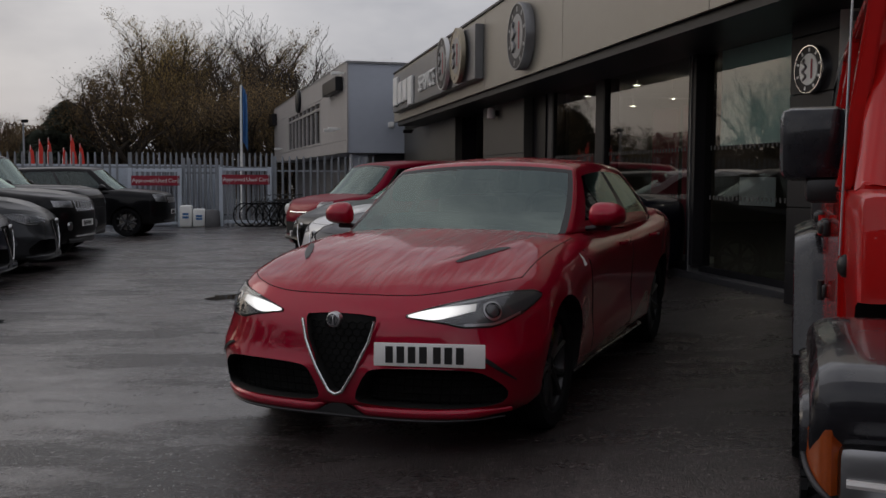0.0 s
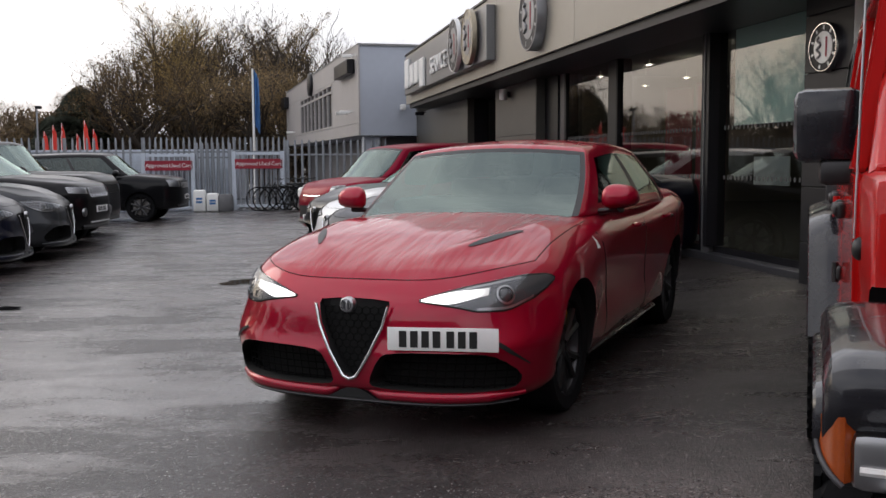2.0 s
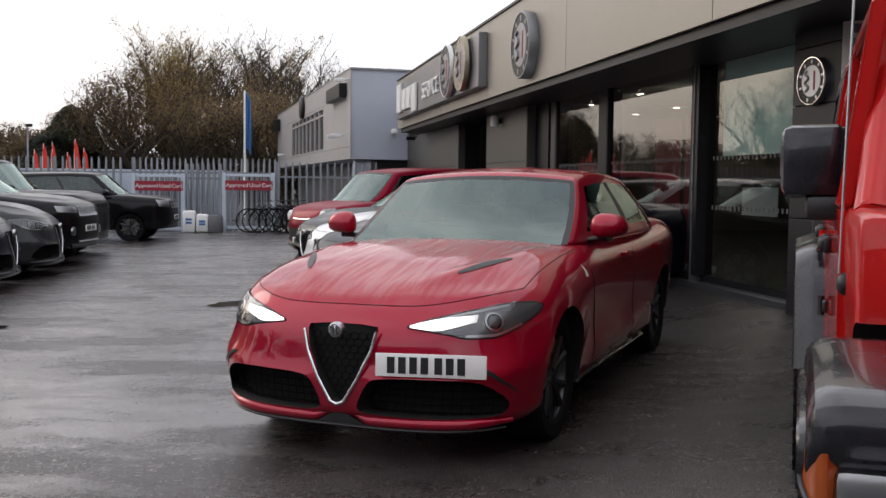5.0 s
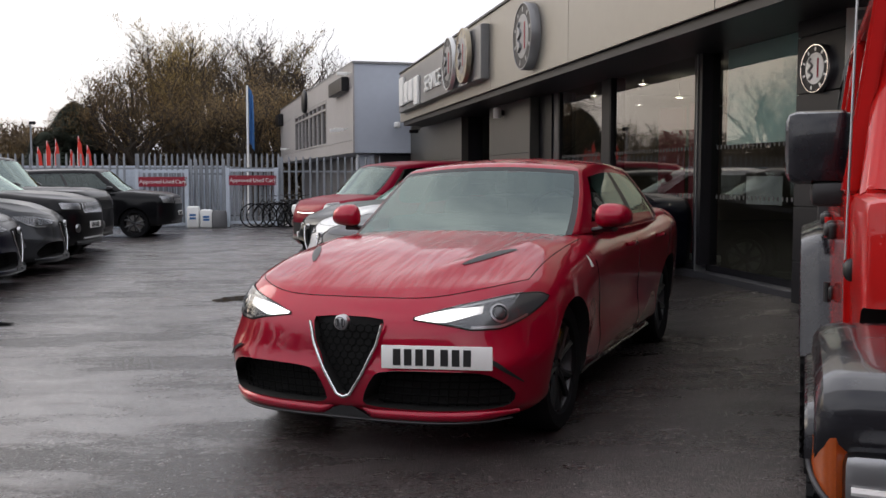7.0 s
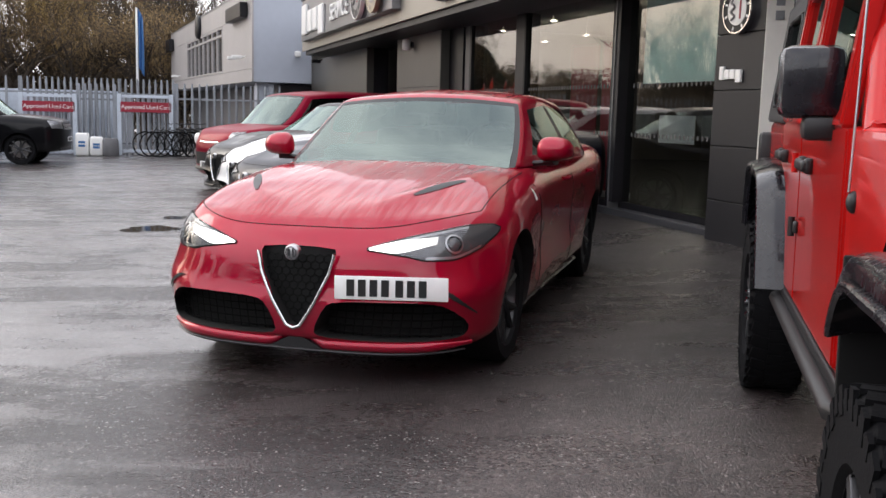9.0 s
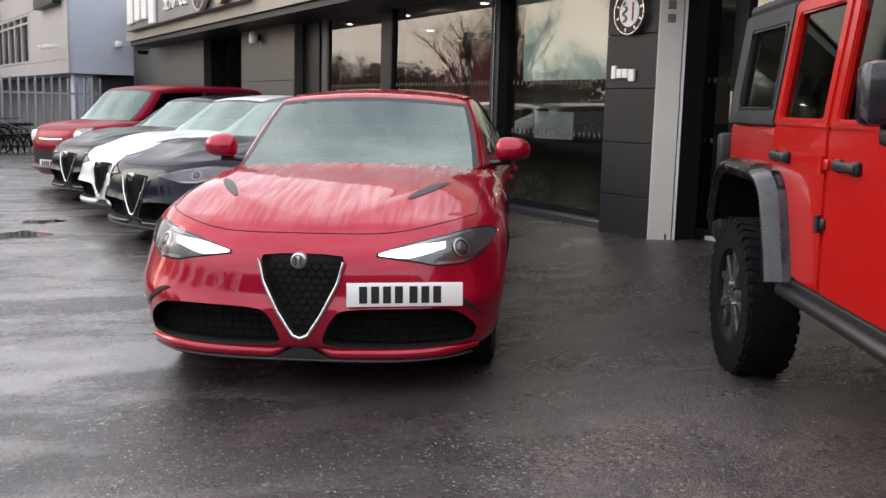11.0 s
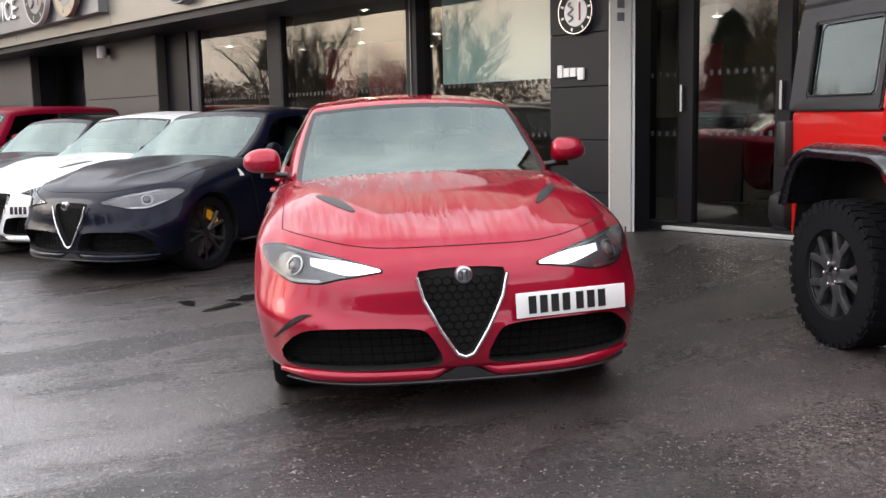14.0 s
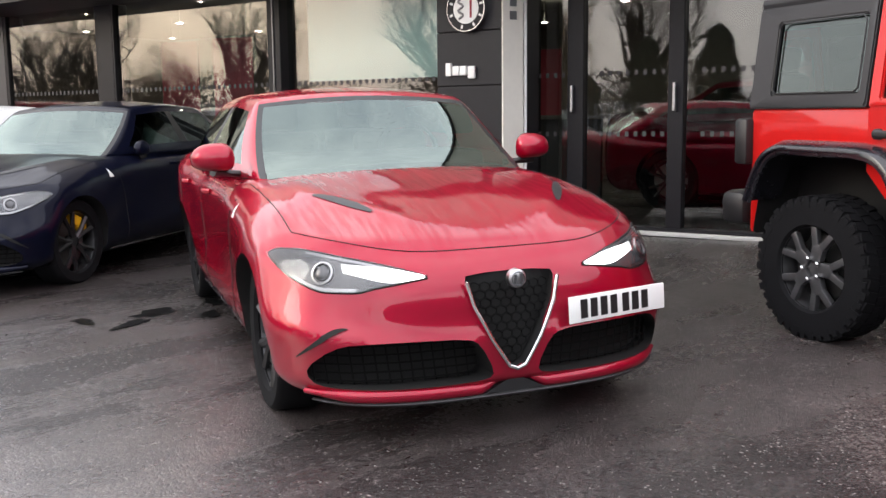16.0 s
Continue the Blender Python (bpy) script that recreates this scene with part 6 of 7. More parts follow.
# the row near x = -25 is out of view, added to darken the door glass
for x, y, sc, rz in [(-22.7, 50.2, 0.74, 50)] + [(-25.0 - 0.9 * (k % 2), 1.5 + 2.5 * k, 0.80 + 0.22 * math.sin(2.3 * k), 47 * k) for k in range(7)]:
    o = copy_thing(T_FIR, pose(x, y, -0.35, 0, 0, rz))
    wide = sc * (0.70 if y < 40 else 1.0)
    o.scale = (wide, wide, sc)
# undergrowth along the wood's edge and beside the yard; the band behind is unseen, added for reflections
rnd = random.Random(8)
bm = bmesh.new()
for x0, x1, y0, y1, count, height, leaf in ((-46, -21, 52, 58, 30000, 3.6, 0.16), (-23, 4, 50, 58, 36000, 3.5, 0.18), (-31, -24, -30, 48, 34000, 3.0, 0.15), (-26, 22, -27, -23, 9000, 2.4, 0.15)):
    for _ in range(count):
        x, y = rnd.uniform(x0, x1), rnd.uniform(y0, y1)
        along = x if x1 - x0 > 20 else y
        top = height * (1 + 0.24 * math.sin(along * 0.7) + 0.15 * math.sin(along * 1.9 + 1))
        c = Vector((x, y, rnd.random() ** 0.7 * top - 0.3))
        a = Vector((rnd.uniform(-1, 1), rnd.uniform(-1, 1), rnd.uniform(-0.2, 1.4))).normalized() * leaf * rnd.uniform(0.5, 1.2)
        b = a.orthogonal().normalized() * leaf * rnd.uniform(0.2, 0.45)
        bm.faces.new([bm.verts.new(c + q) for q in (-a, -b, a, b)])
tagged(part("undergrowth", bm, M_TWIG), "dense brown brambles and saplings under the trees", "bushes", kind="stuff")


# ---- the off-road car ----
def offroader(m):
    root = empty("off_road_car", m, "bright red off-road car with black flares and chunky tyres", "car")
    red, flare = M_JEEP_RED, M_FLARE
    fa = 0.20  # front axle; the rear axle lies at 3.008

    def lean(side):
        k = Matrix.Identity(4)
        k[0][2], k[0][3] = -side * 0.14, side * 0.14 * 1.24
        return k

    def sheet(s, mm, x, y0, y1, z0, z1):
        bm = bmesh.new()
        q = [(x, y0, z0), (x, y0, z1), (x, y1, z1), (x, y1, z0)]
        bm.faces.new([bm.verts.new(mm @ Vector(v)) for v in (q if s < 0 else q[::-1])])
        return bm

    def frame_ring(bm, x, y0, y1, z0, z1, w, mm, thick=0.045):
        # an upright frame round an opening: w is its width before, behind, below and above
        quad = lambda a, b, c, d: [(a, c), (b, c), (b, d), (a, d)]
        outer, inner = quad(y0, y1, z0, z1), quad(y0 + w[0], y1 - w[1], z0 + w[2], z1 - w[3])
        rows = [[bm.verts.new(mm @ Vector((x + dx, y, z))) for y, z in loop] for dx, loop in ((-thick / 2, outer), (thick / 2, outer), (thick / 2, inner), (-thick / 2, inner))]
        for a, b in zip(rows, rows[1:] + rows[:1]):
            for k in range(4):
                bm.faces.new((a[k], a[(k + 1) % 4], b[(k + 1) % 4], b[k]))
        bmesh.ops.recalc_face_normals(bm, faces=bm.faces)
        bmesh.ops.bevel(bm, geom=bm.edges[:], offset=0.008, segments=2, affect="EDGES")

    # tub with wheel openings
    bm = bmesh.new()
    box(bm, (0, 2.06, 0.88), (1.44, 3.08, 0.72), bevel=0.03)
    body = part("body", bm, [red, M_CAVITY], root)
    cuts = []
    for ya in (fa, 3.008):
        for s in (-1, 1):
            cb = bmesh.new()
            out = [(-0.60, 0.3), (-0.50, 0.90), (-0.36, 1.02), (0.34, 1.02), (0.48, 0.90), (0.60, 0.3)]
            prism(cb, out, 0.42, pose(s * 0.42 if s > 0 else -0.42 - 0.42, ya, 0) @ pose(0, 0, 0, 0, 0, 90) @ Matrix.Translation((0, -0.42, 0)))
            for f in cb.faces:
                f.material_index = 1
            ob = part("cutter", cb, [red, M_CAVITY])
            ob.matrix_basis = m.copy()
            cuts.append(ob)
    cut(body, cuts)
    # bonnet, grille, scuttle
    bm = bmesh.new()
    box(bm, (0, fa + 0.06, 1.02), (1.26, 1.20, 0.24), bevel=0.05)
    part("bonnet", bm, red, root, smooth=40)
    bm = bmesh.new()
    box(bm, (0, fa - 0.53, 0.90), (1.20, 0.07, 0.46), bevel=0.03)
    gr = part("grille", bm, red, root, smooth=40)
    for k in range(7):
        part("slot", boxes(((-0.27 + 0.09 * k, fa - 0.566, 0.92), (0.045, 0.012, 0.30)), bevel=0.005), M_CAVITY, gr)
    for s in (-1, 1):
        bm = bmesh.new()
        lathe(bm, [(0.001, -0.05), (0.075, -0.045), (0.09, -0.02), (0.095, 0.02)], 24, "Y", at=(s * 0.43, fa - 0.565, 0.93))
        part("headlamp", bm, M_LAMP, root, smooth=50)
    part("scuttle", boxes(((0, 0.86, 1.06), (1.42, 0.42, 0.36)), bevel=0.03), red, root, smooth=40)
    # bumpers
    bm = bmesh.new()
    box(bm, (0, fa - 0.70, 0.66), (1.50, 0.16, 0.20), bevel=0.04)
    part("front_bumper", bm, M_FLARE, root, smooth=40)
    for s in (-1, 1):
        bm = bmesh.new()
        box(bm, (s * 0.68, fa - 0.58, 0.66), (0.18, 0.30, 0.20), bevel=0.05)
        part("bumper_end", bm, M_SATIN, root, "grey metallic bumper end", smooth=40)
    bm = bmesh.new()
    box(bm, (0, 3.72, 0.66), (1.50, 0.20, 0.20), bevel=0.05)
    part("rear_bumper", bm, M_TRIM, root, smooth=40)
    for s in (-1, 1):
        # wings and flares
        for ya, prof in ((fa, [(-0.360, 0.926), (-0.368, 0.962), (-0.361, 0.990), (-0.338, 1.008), (-0.29, 1.016), (-0.15, 1.022), (0.10, 1.017), (0.24, 1.003), (0.31, 0.978), (0.39, 0.915), (0.44, 0.85)]),
                         (3.008, [(-0.63, 0.58), (-0.555, 0.80), (-0.48, 0.96), (-0.37, 1.035), (-0.2, 1.06), (0.25, 1.065), (0.38, 1.02), (0.46, 0.92), (0.54, 0.74)])):
            bm = bmesh.new()
            x0, x1 = 0.50 if ya == fa else 0.58, 0.845
            run = [0.0]
            for a, b in zip(prof, prof[1:]):
                run.append(run[-1] + math.dist(a, b))
            fy, fz = curve(list(zip(run, [p[0] for p in prof]))), curve(list(zip(run, [p[1] for p in prof])))
            mid = Vector((0.0, 0.5))
            rings = []
            for i in range(37):
                y, z = fy(run[-1] * i / 36), fz(run[-1] * i / 36)
                d = (Vector((y, z)) - mid).normalized()
                xe = x1 - (0.034 if ya == fa else 0.0)
                sect = [(x0, 0.0), (xe - 0.075, 0.002), (xe - 0.066, 0.0), (xe - 0.016, -0.020), (xe - 0.004, -0.028), (xe, -0.036), (xe, -0.050), (xe - 0.014, -0.053),
                        (xe - 0.014, -0.072), (xe - 0.026, -0.080), (xe - 0.06, -0.05), (x0, -0.05)]
                if ya == fa:
                    # a broad rounded shoulder over a stepped lip round the arch
                    sect = [(x0, 0.0), (xe - 0.05, 0.0), (xe - 0.026, -0.004), (xe - 0.010, -0.013), (xe - 0.001, -0.028), (xe + 0.002, -0.056), (xe - 0.004, -0.061),
                            (xe + 0.010, -0.066), (xe + 0.014, -0.071), (xe + 0.014, -0.084), (xe + 0.006, -0.088), (xe - 0.05, -0.07), (x0, -0.06)]
                rings.append([bm.verts.new((s * x, ya + y + d.x * o, z + d.y * o)) for x, o in sect])
            for a, b in zip(rings, rings[1:]):
                for k in range(len(a)):
                    bm.faces.new((a[k], a[(k + 1) % len(a)], b[(k + 1) % len(a)], b[k]))
            bm.faces.new(rings[0]), bm.faces.new(rings[-1][::-1])
            bmesh.ops.recalc_face_normals(bm, faces=bm.faces)
            part("wing_flare" if ya == fa else "rear_flare", bm, flare, root, "satin black plastic wheel flare", smooth=28)
        # front lamps under the wing: an amber lens round the corner in a bright bezel, and a clear one beside it
        bm = bmesh.new()
        box(bm, (s * 0.685, fa - 0.29, 0.865), (0.22, 0.07, 0.09), bevel=0.015)
        part("lamp_housing", bm, M_TRIM, root, smooth=40)
        bend = [(-0.828 + 0.004 * u + 0.040 * (1 - math.cos(u * math.pi / 2)), fa - 0.245 - 0.115 * math.sin(u * math.pi / 2)) for u in [0.42 + 0.058 * i for i in range(11)]]
        high = [0.926 + 0.006 * i / 10 for i in range(11)]
        deep = [0.895 - 0.055 * (i / 10) ** 0.55 for i in range(11)]
        bm = bmesh.new()
        outer = [[bm.verts.new((-s * x, y, z0 + (z1 - z0) * k / 4)) for k in range(5)] for (x, y), z0, z1 in zip(bend, deep, high)]
        inner = [[bm.verts.new((-s * (x + 0.03), y + 0.03, z0 + (z1 - z0) * k / 4)) for k in range(5)] for (x, y), z0, z1 in zip(bend, deep, high)]
        for g in (outer, inner):
            for p, q in zip(g, g[1:]):
                for k in range(4):
                    bm.faces.new((p[k], p[k + 1], q[k + 1], q[k]))
        for k in (0, 4):
            for p, q, p2, q2 in zip(outer, outer[1:], inner, inner[1:]):
                bm.faces.new((p[k], q[k], q2[k], p2[k]))
        for e in (0, 10):
            for k in range(4):
                bm.faces.new((outer[e][k], outer[e][k + 1], inner[e][k + 1], inner[e][k]))
        bmesh.ops.recalc_face_normals(bm, faces=bm.faces)
        amber = part("indicator_lamp", bm, M_AMBER, root, "amber indicator lens", smooth=50)
        bm = bmesh.new()
        rim_line = [(-s * x, y, z) for (x, y), z in list(zip(bend, high))[:1] + list(zip(bend, deep))]
        tube(bm, [Vector(p) + Vector((s * 0.002, -0.001, -0.004)) for p in rim_line], 0.0045, 8)
        part("lamp_bezel", bm, M_SIGN_DARK, amber, "dark satin lamp bezel", smooth=60)
        bm = bmesh.new()
        box(bm, (s * 0.702, fa - 0.340, 0.870), (0.150, 0.05, 0.085), bevel=0.018)
        clear = part("running_lamp", bm, M_LAMP, root, "clear running lamp", smooth=40)
        bm = bmesh.new()
        tube(bm, [(s * 0.765, fa - 0.368, 0.862), (s * 0.64, fa - 0.372, 0.858)], 0.006, 6)
        part("light_guide", bm, M_SIGN_WHITE, clear)
        part("arch_liner", boxes(((s * 0.60, fa + 0.445, 0.745), (0.37, 0.016, 0.44)), bevel=0.004), M_CAVITY, root)
        # sill rail
        bm = bmesh.new()
        tube(bm, [(s * 0.68, 0.80, 0.54), (s * 0.752, 0.90, 0.535), (s * 0.752, 2.46, 0.535), (s * 0.68, 2.56, 0.54)], 0.028, 8)
        part("sill_rail", bm, M_TRIM, root, smooth=50)
        part("sill", boxes(((s * 0.722, 1.62, 0.56), (0.03, 1.75, 0.06)), bevel=0.008), M_TRIM, root)
        # doors with window frames
        for name, y0, y1, yb in (("front_door", 1.08, 2.05, 2.05), ("rear_door", 2.07, 2.76, 2.46)):
            bm = bmesh.new()
            prism(bm, [(y0, 0.60), (yb, 0.60), (y1, 0.92), (y1, 1.235), (y0, 1.235)], 0.022, pose(0, 0, 0, 0, 0, 90) @ Matrix.Translation((0, -0.734 if s > 0 else 0.712, 0)))
            bmesh.ops.bevel(bm, geom=bm.edges[:], offset=0.006, segments=2, affect="EDGES")
            door = part(name, bm, red, root, smooth=40)
            mm = lean(s)
            bm = bmesh.new()
            cx = s * 0.715
            fy0 = y0 + (0.10 if name == "front_door" else 0)
            frame_ring(bm, cx, fy0, y1, 1.235, 1.785, (0.07, 0.07, 0.04, 0.06), mm)
            part("window_frame", bm, red, door, smooth=40)
            part("pane", sheet(s, mm, cx, fy0 + 0.07, y1 - 0.07, 1.27, 1.73), M_SIDE_GLASS, door).visible_shadow = False
            bm = bmesh.new()
            p = Vector((s * 0.745, y1 - (0.24 if name == "front_door" else 0.16), 1.105))
            box(bm, p + Vector((s * 0.014, 0, 0)), (0.024, 0.21, 0.038), bevel=0.010)
            box(bm, p + Vector((0, -0.085, 0)), (0.03, 0.045, 0.052), bevel=0.010), box(bm, p + Vector((0, 0.085, 0)), (0.03, 0.045, 0.052), bevel=0.010)
            part("door_handle", bm, M_TRIM, door, "black grab handle", smooth=50)
            for z in ((0.87, 1.10) if name == "rear_door" else ()):
                bm = bmesh.new()
                box(bm, (s * 0.740, y0 - 0.015, z), (0.018, 0.075, 0.045), bevel=0.008)
                tube(bm, [(s * 0.752, y0 - 0.005, z - 0.035), (s * 0.752, y0 - 0.005, z + 0.035)], 0.012, 8)
                part("hinge", bm, red if z > 1 else M_TRIM, door, smooth=50)
        # windscreen post
        bm = bmesh.new()
        tube(bm, [(s * 0.655, 1.02, 1.22), (s * 0.615, 1.23, 1.50), (s * 0.575, 1.40, 1.79)], 0.052, 12)
        part("windscreen_post", bm, red, root, smooth=50)
        # hard top quarter with its window
        mm = lean(s)
        bm = bmesh.new()
        frame_ring(bm, s * 0.715, 2.775, 3.60, 1.235, 1.79, (0.055, 0.165, 0.075, 0.09), mm)
        quarter = part("hard_top_side", bm, M_HARDTOP, root, "textured black hard top side", smooth=40)
        part("quarter_window", sheet(s, mm, s * 0.715, 2.825, 3.44, 1.305, 1.705), M_SIDE_GLASS, quarter).visible_shadow = False
        bm = bmesh.new()
        ring = [(y, z) for y, z in ((2.835, 1.335), (2.86, 1.315), (3.40, 1.315), (3.43, 1.335), (3.43, 1.67), (3.40, 1.695), (2.86, 1.695), (2.835, 1.67))]
        tube(bm, [mm @ Vector((s * 0.738, y, z)) for y, z in ring], 0.005, 5, True)
        part("window_seal", bm, M_TRIM, quarter)
        # tail lamp
        bm = bmesh.new()
        box(bm, (s * 0.69, 3.63, 1.05), (0.16, 0.10, 0.26), bevel=0.02)
        tl = part("tail_lamp", bm, M_TRIM, root, smooth=40)
        part("lens", boxes(((s * 0.69, 3.688, 1.05), (0.10, 0.01, 0.18)), bevel=0.004), M_SIGN_RED, tl)
        # mirror
        bm = bmesh.new()
        box(bm, (s * 0.793, 1.38, 1.362), (0.178, 0.12, 0.205), bevel=0.030)
        mir = part("door_mirror", bm, flare, root, "black square door mirror", smooth=45)
        part("glass", boxes(((s * 0.793, 1.443, 1.362), (0.140, 0.004, 0.165))), M_CHROME, mir)
        bm = bmesh.new()
        box(bm, (s * 0.735, 1.36, 1.232), (0.16, 0.08, 0.07), bevel=0.02)
        part("mirror_arm", bm, M_TRIM, mir, smooth=45)
    # roof, windscreen, inside
    bm = bmesh.new()
    box(bm, (0, 2.50, 1.815), (1.28, 2.26, 0.07), bevel=0.03)
    part("hard_top_roof", bm, M_HARDTOP, root, smooth=40)
    bm = bmesh.new()
    q = [(-0.66, 1.03, 1.24), (0.66, 1.03, 1.24), (0.60, 1.40, 1.79), (-0.60, 1.40, 1.79)]
    bm.faces.new([bm.verts.new(v) for v in q])
    part("windscreen", bm, M_SCREEN, root).visible_shadow = False
    part("windscreen_frame", boxes(((0, 1.02, 1.235), (1.38, 0.07, 0.05)), ((0, 1.41, 1.79), (1.28, 0.08, 0.06)), bevel=0.01), red, root)
    bm = bmesh.new()
    bm.faces.new([bm.verts.new(v) for v in ((0.62, 3.60, 1.27), (-0.62, 3.60, 1.27), (-0.62, 3.60, 1.77), (0.62, 3.60, 1.77))])
    part("rear_window", bm, M_SIDE_GLASS, root).visible_shadow = False
    for y in (1.85, 2.65):
        for x in (-0.34, 0.34):
            bm = bmesh.new()
            mm = Matrix.Translation((x, y, 1.15)) @ Matrix.Rotation(radians(-12), 4, "X")
            box(bm, (0, 0, 0.05), (0.46, 0.13, 0.55), mm, 0.05), box(bm, (0, 0, 0.42), (0.25, 0.10, 0.17), mm, 0.04)
            part("seat", bm, M_SEAT, root, smooth=60)
    part("dashboard", boxes(((0, 1.22, 1.17), (1.30, 0.30, 0.14)), bevel=0.04), M_INTERIOR, root)
    # aerial on the scuttle side
    bm = bmesh.new()
    bmesh.ops.create_uvsphere(bm, u_segments=12, v_segments=8, radius=0.024, matrix=Matrix.Translation((-0.722, 0.966, 1.055)) @ Matrix.Diagonal((0.8, 1, 1.2, 1)))
    ae = part("aerial_base", bm, M_TRIM, root, smooth=60)
    bm = bmesh.new()
    tube(bm, [(-0.735, 0.966, 1.08), (-0.715, 0.985, 1.74)], 0.0035, 6)
    part("aerial", bm, M_SATIN, ae)
    # wheels, spare
    for ya in (fa, 3.008):
        for s in (-1, 1):
            w = wheel(root, s * (0.70 if ya == fa else 0.72), ya, 0.382, 0.238, M_ALLOY_ROUGH, s, 5, None, tread=40, rim=0.60, block=True)
            w.matrix_basis = Matrix.Translation((0, 0, 0.024)) @ w.matrix_basis
    sp = wheel(root, 0, 0, 0.38, 0.25, M_ALLOY_ROUGH, 1, 5, None, tread=40, rim=0.60, block=True)
    sp.matrix_basis = Matrix.Translation((0.05, 3.80, 1.02)) @ Matrix.Rotation(radians(90), 4, "Z")
    return root


offroader(on_ground(1.315, 1.495, -18.7, 0.012))


# ---- other parked cars ----
def plain_car(spec, m, paint, label, lamps, grille=None, plate=None, fog=0.0, face=False):
    root, front_y, on_front, on_top, on_side = saloon(spec, m, paint, label)
    for s in (-1, 1):
        x0, x1, z0, z1 = lamps
        rows = [[(s * (x0 + (x1 - x0) * i / 12), z0 + (z1 - z0) * k / 5 + 0.02 * i / 12) for k in range(6)] for i in range(13)]
        lamp = part("headlamp", patch(on_front, rows, 0.004), M_LAMP, root)
        part("lens", patch(on_front, rows, 0.012), M_LENS, lamp).visible_shadow = False
        for y0 in spec["doors"]:
            bm = bmesh.new()
            tube(bm, [on_side(s, y0, 0.34 + 0.06 * k, 0.001) for k in range(10)], 0.004, 5)
            part("door_line", bm, M_CAVITY, root)
    if grille:
        x1, z0, z1, mat, slots = grille
        rows = [[(-x1 + 2 * x1 * i / 12, z0 + (z1 - z0) * k / 4) for k in range(5)] for i in range(13)]
        gr = part("grille", patch(on_front, rows, 0.005), M_CAVITY, root)
        for k in range(slots):
            x = -x1 + 2 * x1 * (k + 0.5) / slots
            bm = bmesh.new()
            tube(bm, [on_front(x - 0.03, z0, 0.01), on_front(x - 0.03, z1, 0.01), on_front(x + 0.03, z1, 0.01), on_front(x + 0.03, z0, 0.01)], 0.007, 5, True)
            part("grille_slot", bm, mat, gr)
    if plate is not None:
        p = on_front(0, plate, 0.012)
        number_plate(root, Matrix.Translation(p))
    bm = bmesh.new()
    tube(bm, [on_front(x, 0.34, 0.006) for x in [-0.6 + 0.1 * k for k in range(13)]], 0.03, 6, flat=1.4)
    part("bumper_strip", bm, M_TRIM, root)
    if face:
        rows = [[(-0.5 + 1.0 * i / 12, 0.40 + 0.20 * k / 3) for k in range(4)] for i in range(13)]
        part("lower_grille", patch(on_front, rows, 0.004), M_CAVITY, root)
        bm = bmesh.new()
        tube(bm, [on_front(x, 0.755 + 0.10 * x * x, 0.010) for x in [-0.30 + 0.05 * k for k in range(13)]], 0.013, 6)
        part("chrome_strip", bm, M_CHROME, root)
        for s in (-1, 1):
            bm = bmesh.new()
            lathe(bm, [(0.001, -0.026), (0.07, -0.02), (0.092, -0.006), (0.098, 0.03)], 24, "Y", at=on_front(s * 0.57, 0.80, 0.0))
            part("round_lamp", bm, M_SIGN_WHITE, root, smooth=50)
            bm = bmesh.new()
            lathe(bm, [(0.001, -0.02), (0.055, -0.016), (0.065, 0.02)], 20, "Y", at=on_front(s * 0.66, 0.58, 0.0))
            part("fog_lamp", bm, M_LAMP, root, smooth=50)
    if fog:
        for s in (-1, 1):
            c = on_front(s * 0.60, fog, 0.0)
            bm = bmesh.new()
            lathe(bm, [(0.001, -0.022), (0.05, -0.02), (0.07, -0.012), (0.075, 0.02)], 20, "Y", at=c)
            part("fog_lamp", bm, M_LAMP, root, smooth=40)
        bm = bmesh.new()
        tube(bm, [on_front(x, fog - 0.17, 0.008) for x in [-0.45 + 0.1 * k for k in range(10)]], 0.012, 6, flat=1.3)
        part("chrome_strip", bm, M_SATIN, root)
    return root


SUV = dict(
    name="suv", length=4.25, plan=0.20, tail=0.14, axles=(0.80, 3.37), wheel_r=0.348, rim_mat=M_ALLOY_LIGHT, ridge=0.012, doors=(1.35, 2.3, 3.1),
    width=[(0.0, 0.86), (0.5, 0.895), (0.8, 0.90), (3.4, 0.90), (4.25, 0.86)],
    top=[(0.0, 0.90), (0.08, 0.98), (0.3, 1.02), (1.0, 1.07), (1.4, 1.09), (4.25, 1.10)],
    bottom=[(0.0, 0.30), (0.6, 0.27), (3.6, 0.27), (4.25, 0.36)], crown=[(0, 0.03), (1.2, 0.05), (4.25, 0.03)],
    tumble=[(0.0, 0.95), (0.3, 1.0), (0.75, 0.99), (1.0, 0.95)], nose=[(0.0, 0.06), (0.25, 0.0), (0.7, 0.0), (1.0, 0.06)],
    round=(0.10, 0.04, 0.18), mirror=(0.98, 1.45, 1.16),
    cabin=dict(cowl=1.10, deck=4.1, front=(1.14, 1.68), rear=(4.18, 3.95), sweep=0.14, base=1.04, half=(0.84, 0.66),
               roof=[(1.1, 1.5), (1.7, 1.64), (2.4, 1.675), (3.6, 1.66), (4.2, 1.58)], glass=(0.08, 0.95, 0.42), sill=0.16, round=(0.12, 0.05, 0.14)))
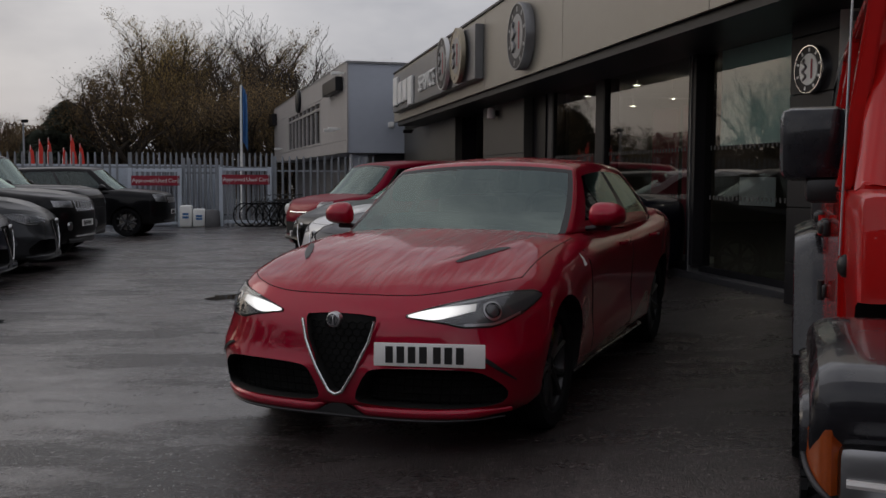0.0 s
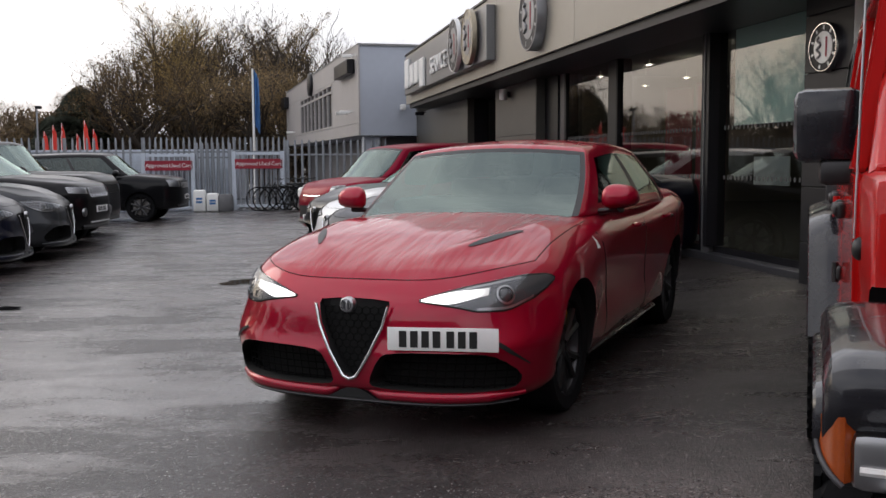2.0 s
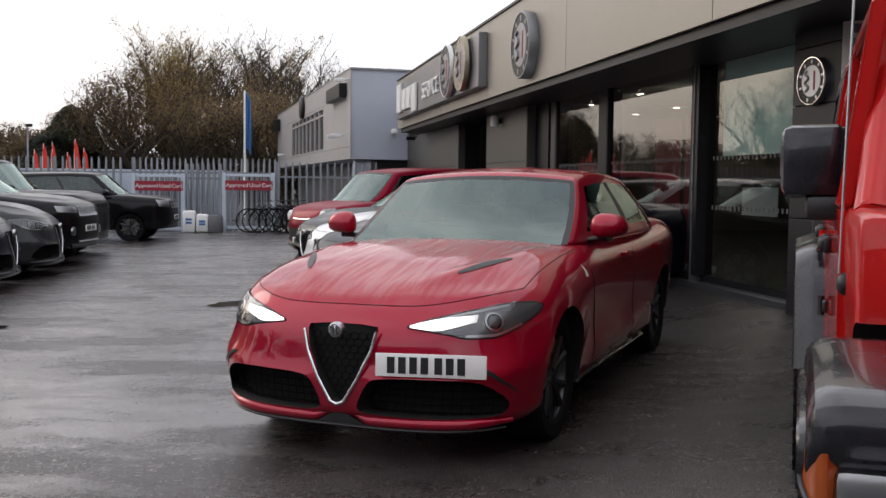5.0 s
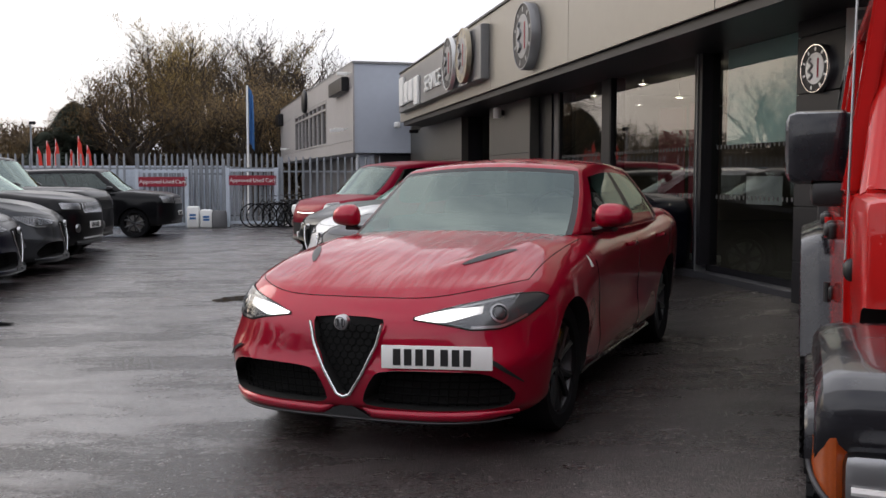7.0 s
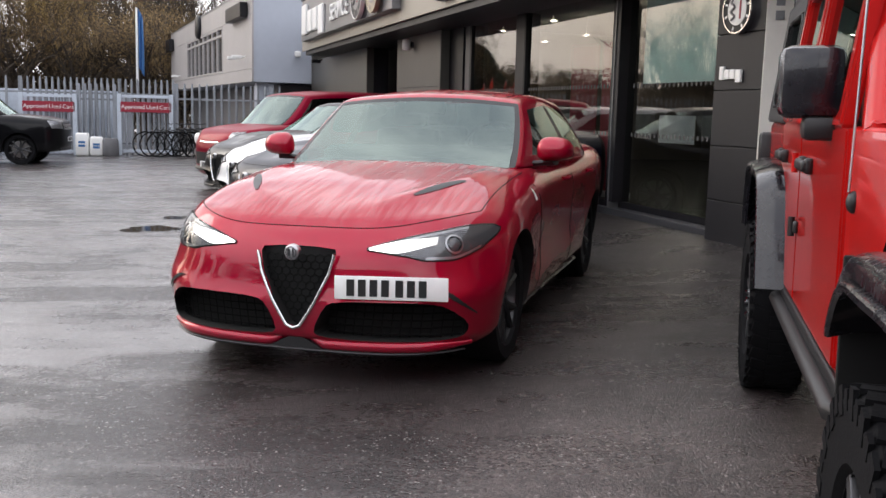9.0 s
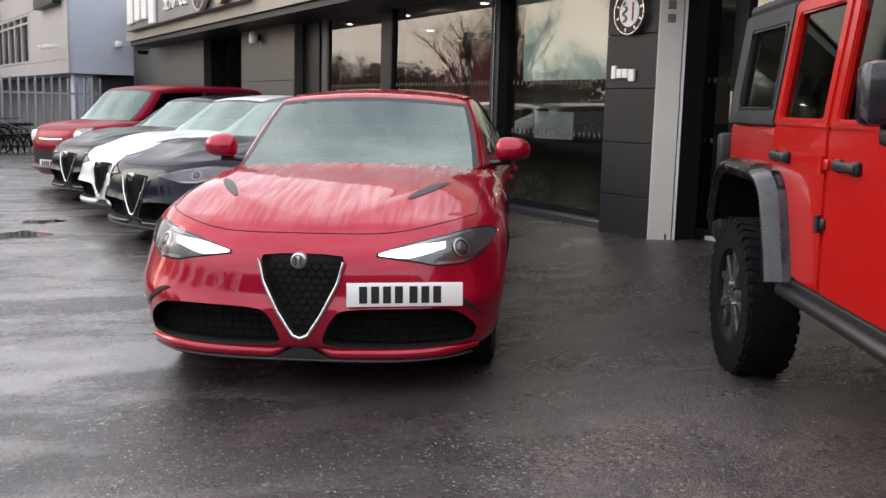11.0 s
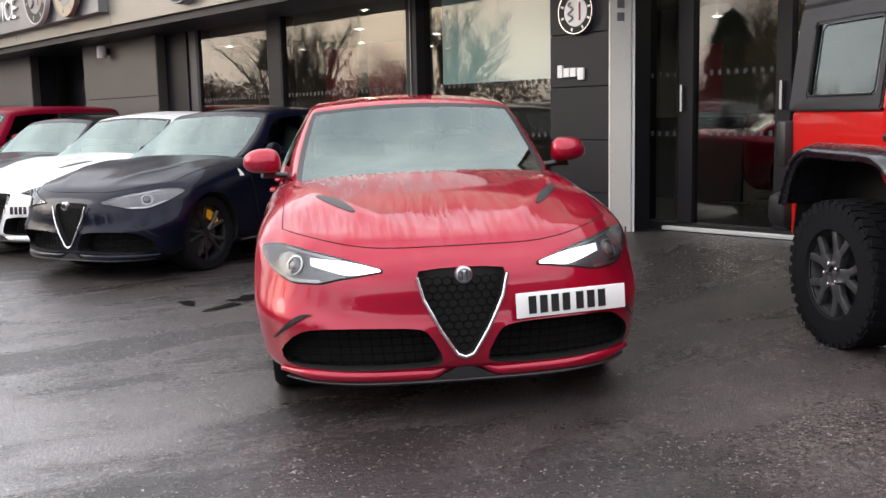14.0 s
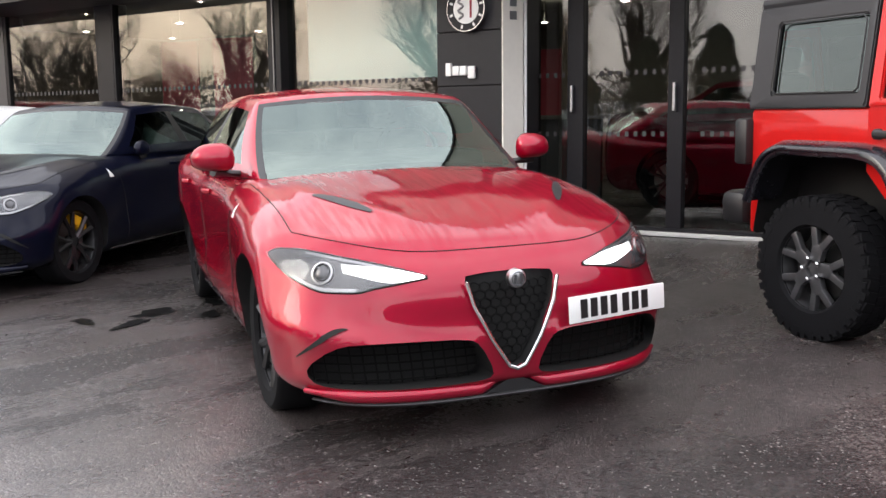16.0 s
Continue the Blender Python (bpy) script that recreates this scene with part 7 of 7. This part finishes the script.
BIG_SUV = dict(SUV, name="large_suv", length=4.82, plan=0.30, axles=(0.88, 3.80), wheel_r=0.375, doors=(1.55, 2.65, 3.5), mirror=(1.03, 1.75, 1.27), ridge=0.03,
               width=[(0.0, 0.88), (0.5, 0.955), (0.9, 0.97), (3.8, 0.97), (4.82, 0.92)],
               top=[(0.0, 0.94), (0.08, 1.02), (0.3, 1.09), (0.8, 1.16), (1.3, 1.22), (1.7, 1.23), (4.82, 1.22)],
               cabin=dict(SUV["cabin"], cowl=1.20, deck=4.6, front=(1.24, 2.12), rear=(4.72, 4.35), base=1.17, half=(0.90, 0.70),
                          roof=[(1.3, 1.6), (2.1, 1.74), (2.8, 1.79), (4.2, 1.76), (4.8, 1.65)]))
TALL_SUV = dict(BIG_SUV, name="tall_suv", top=[(0.0, 1.0), (0.08, 1.1), (0.3, 1.19), (1.0, 1.24), (1.5, 1.27), (4.82, 1.27)],
                cabin=dict(BIG_SUV["cabin"], cowl=1.36, front=(1.40, 1.92), base=1.24, roof=[(1.3, 1.7), (1.9, 1.83), (2.8, 1.88), (4.2, 1.86), (4.8, 1.75)]))
MPV = dict(SUV, name="people_carrier", length=4.15, plan=0.40, axles=(0.82, 3.43), wheel_r=0.32, doors=(1.2, 2.1, 3.0), mirror=(0.93, 1.34, 1.13), rim_mat=M_ALLOY_LIGHT, ridge=0.01,
           top=[(0.0, 0.80), (0.08, 0.89), (0.25, 0.97), (0.7, 1.05), (1.1, 1.08), (4.15, 1.09)],
           bottom=[(0.0, 0.22), (0.6, 0.20), (3.6, 0.20), (4.15, 0.28)],
           cabin=dict(SUV["cabin"], cowl=0.66, deck=4.0, front=(0.66, 1.40), rear=(4.08, 3.8), sweep=0.26, base=1.03, half=(0.82, 0.64),
                      roof=[(0.66, 1.3), (1.40, 1.56), (2.1, 1.61), (3.5, 1.60), (4.1, 1.46)], glass=(0.07, 0.95, 0.42)))
mpv = plain_car(dict(MPV), on_ground(-2.82, 16.0, -53), M_DARK_RED, "dark red people carrier parked by the showroom", (0.50, 0.72, 0.83, 0.92), plate=0.40, face=True)
renegade = plain_car(dict(SUV, plan=0.30, axles=(0.93, 3.45), rim_mat=M_ALLOY, top=[(0.0, 0.90), (0.08, 0.99), (0.3, 1.05), (0.7, 1.10), (1.1, 1.14), (4.25, 1.14)], cabin=dict(SUV["cabin"], base=1.09, cowl=1.0, front=(1.04, 1.72))), on_ground(-7.30, 23.7, 97), M_BLACK_PAINT, "black compact off-roader parked near the gate", (0.50, 0.82, 0.80, 0.96), (0.45, 0.78, 0.90, M_SATIN, 7), 0.56)
cherokee = plain_car(dict(BIG_SUV), on_ground(-6.45, 16.3, 93), M_BLACK_PAINT, "black large off-roader with a chrome slotted grille", (0.48, 0.84, 0.88, 0.98), (0.42, 0.82, 0.98, M_CHROME, 7), 0.62, fog=0.58)
third = plain_car(dict(TALL_SUV), on_ground(-7.15, 18.6, 92), M_BLACK_PAINT, "black large off-roader parked between two others", (0.48, 0.84, 0.88, 0.98), (0.42, 0.82, 0.98, M_TRIM, 7))
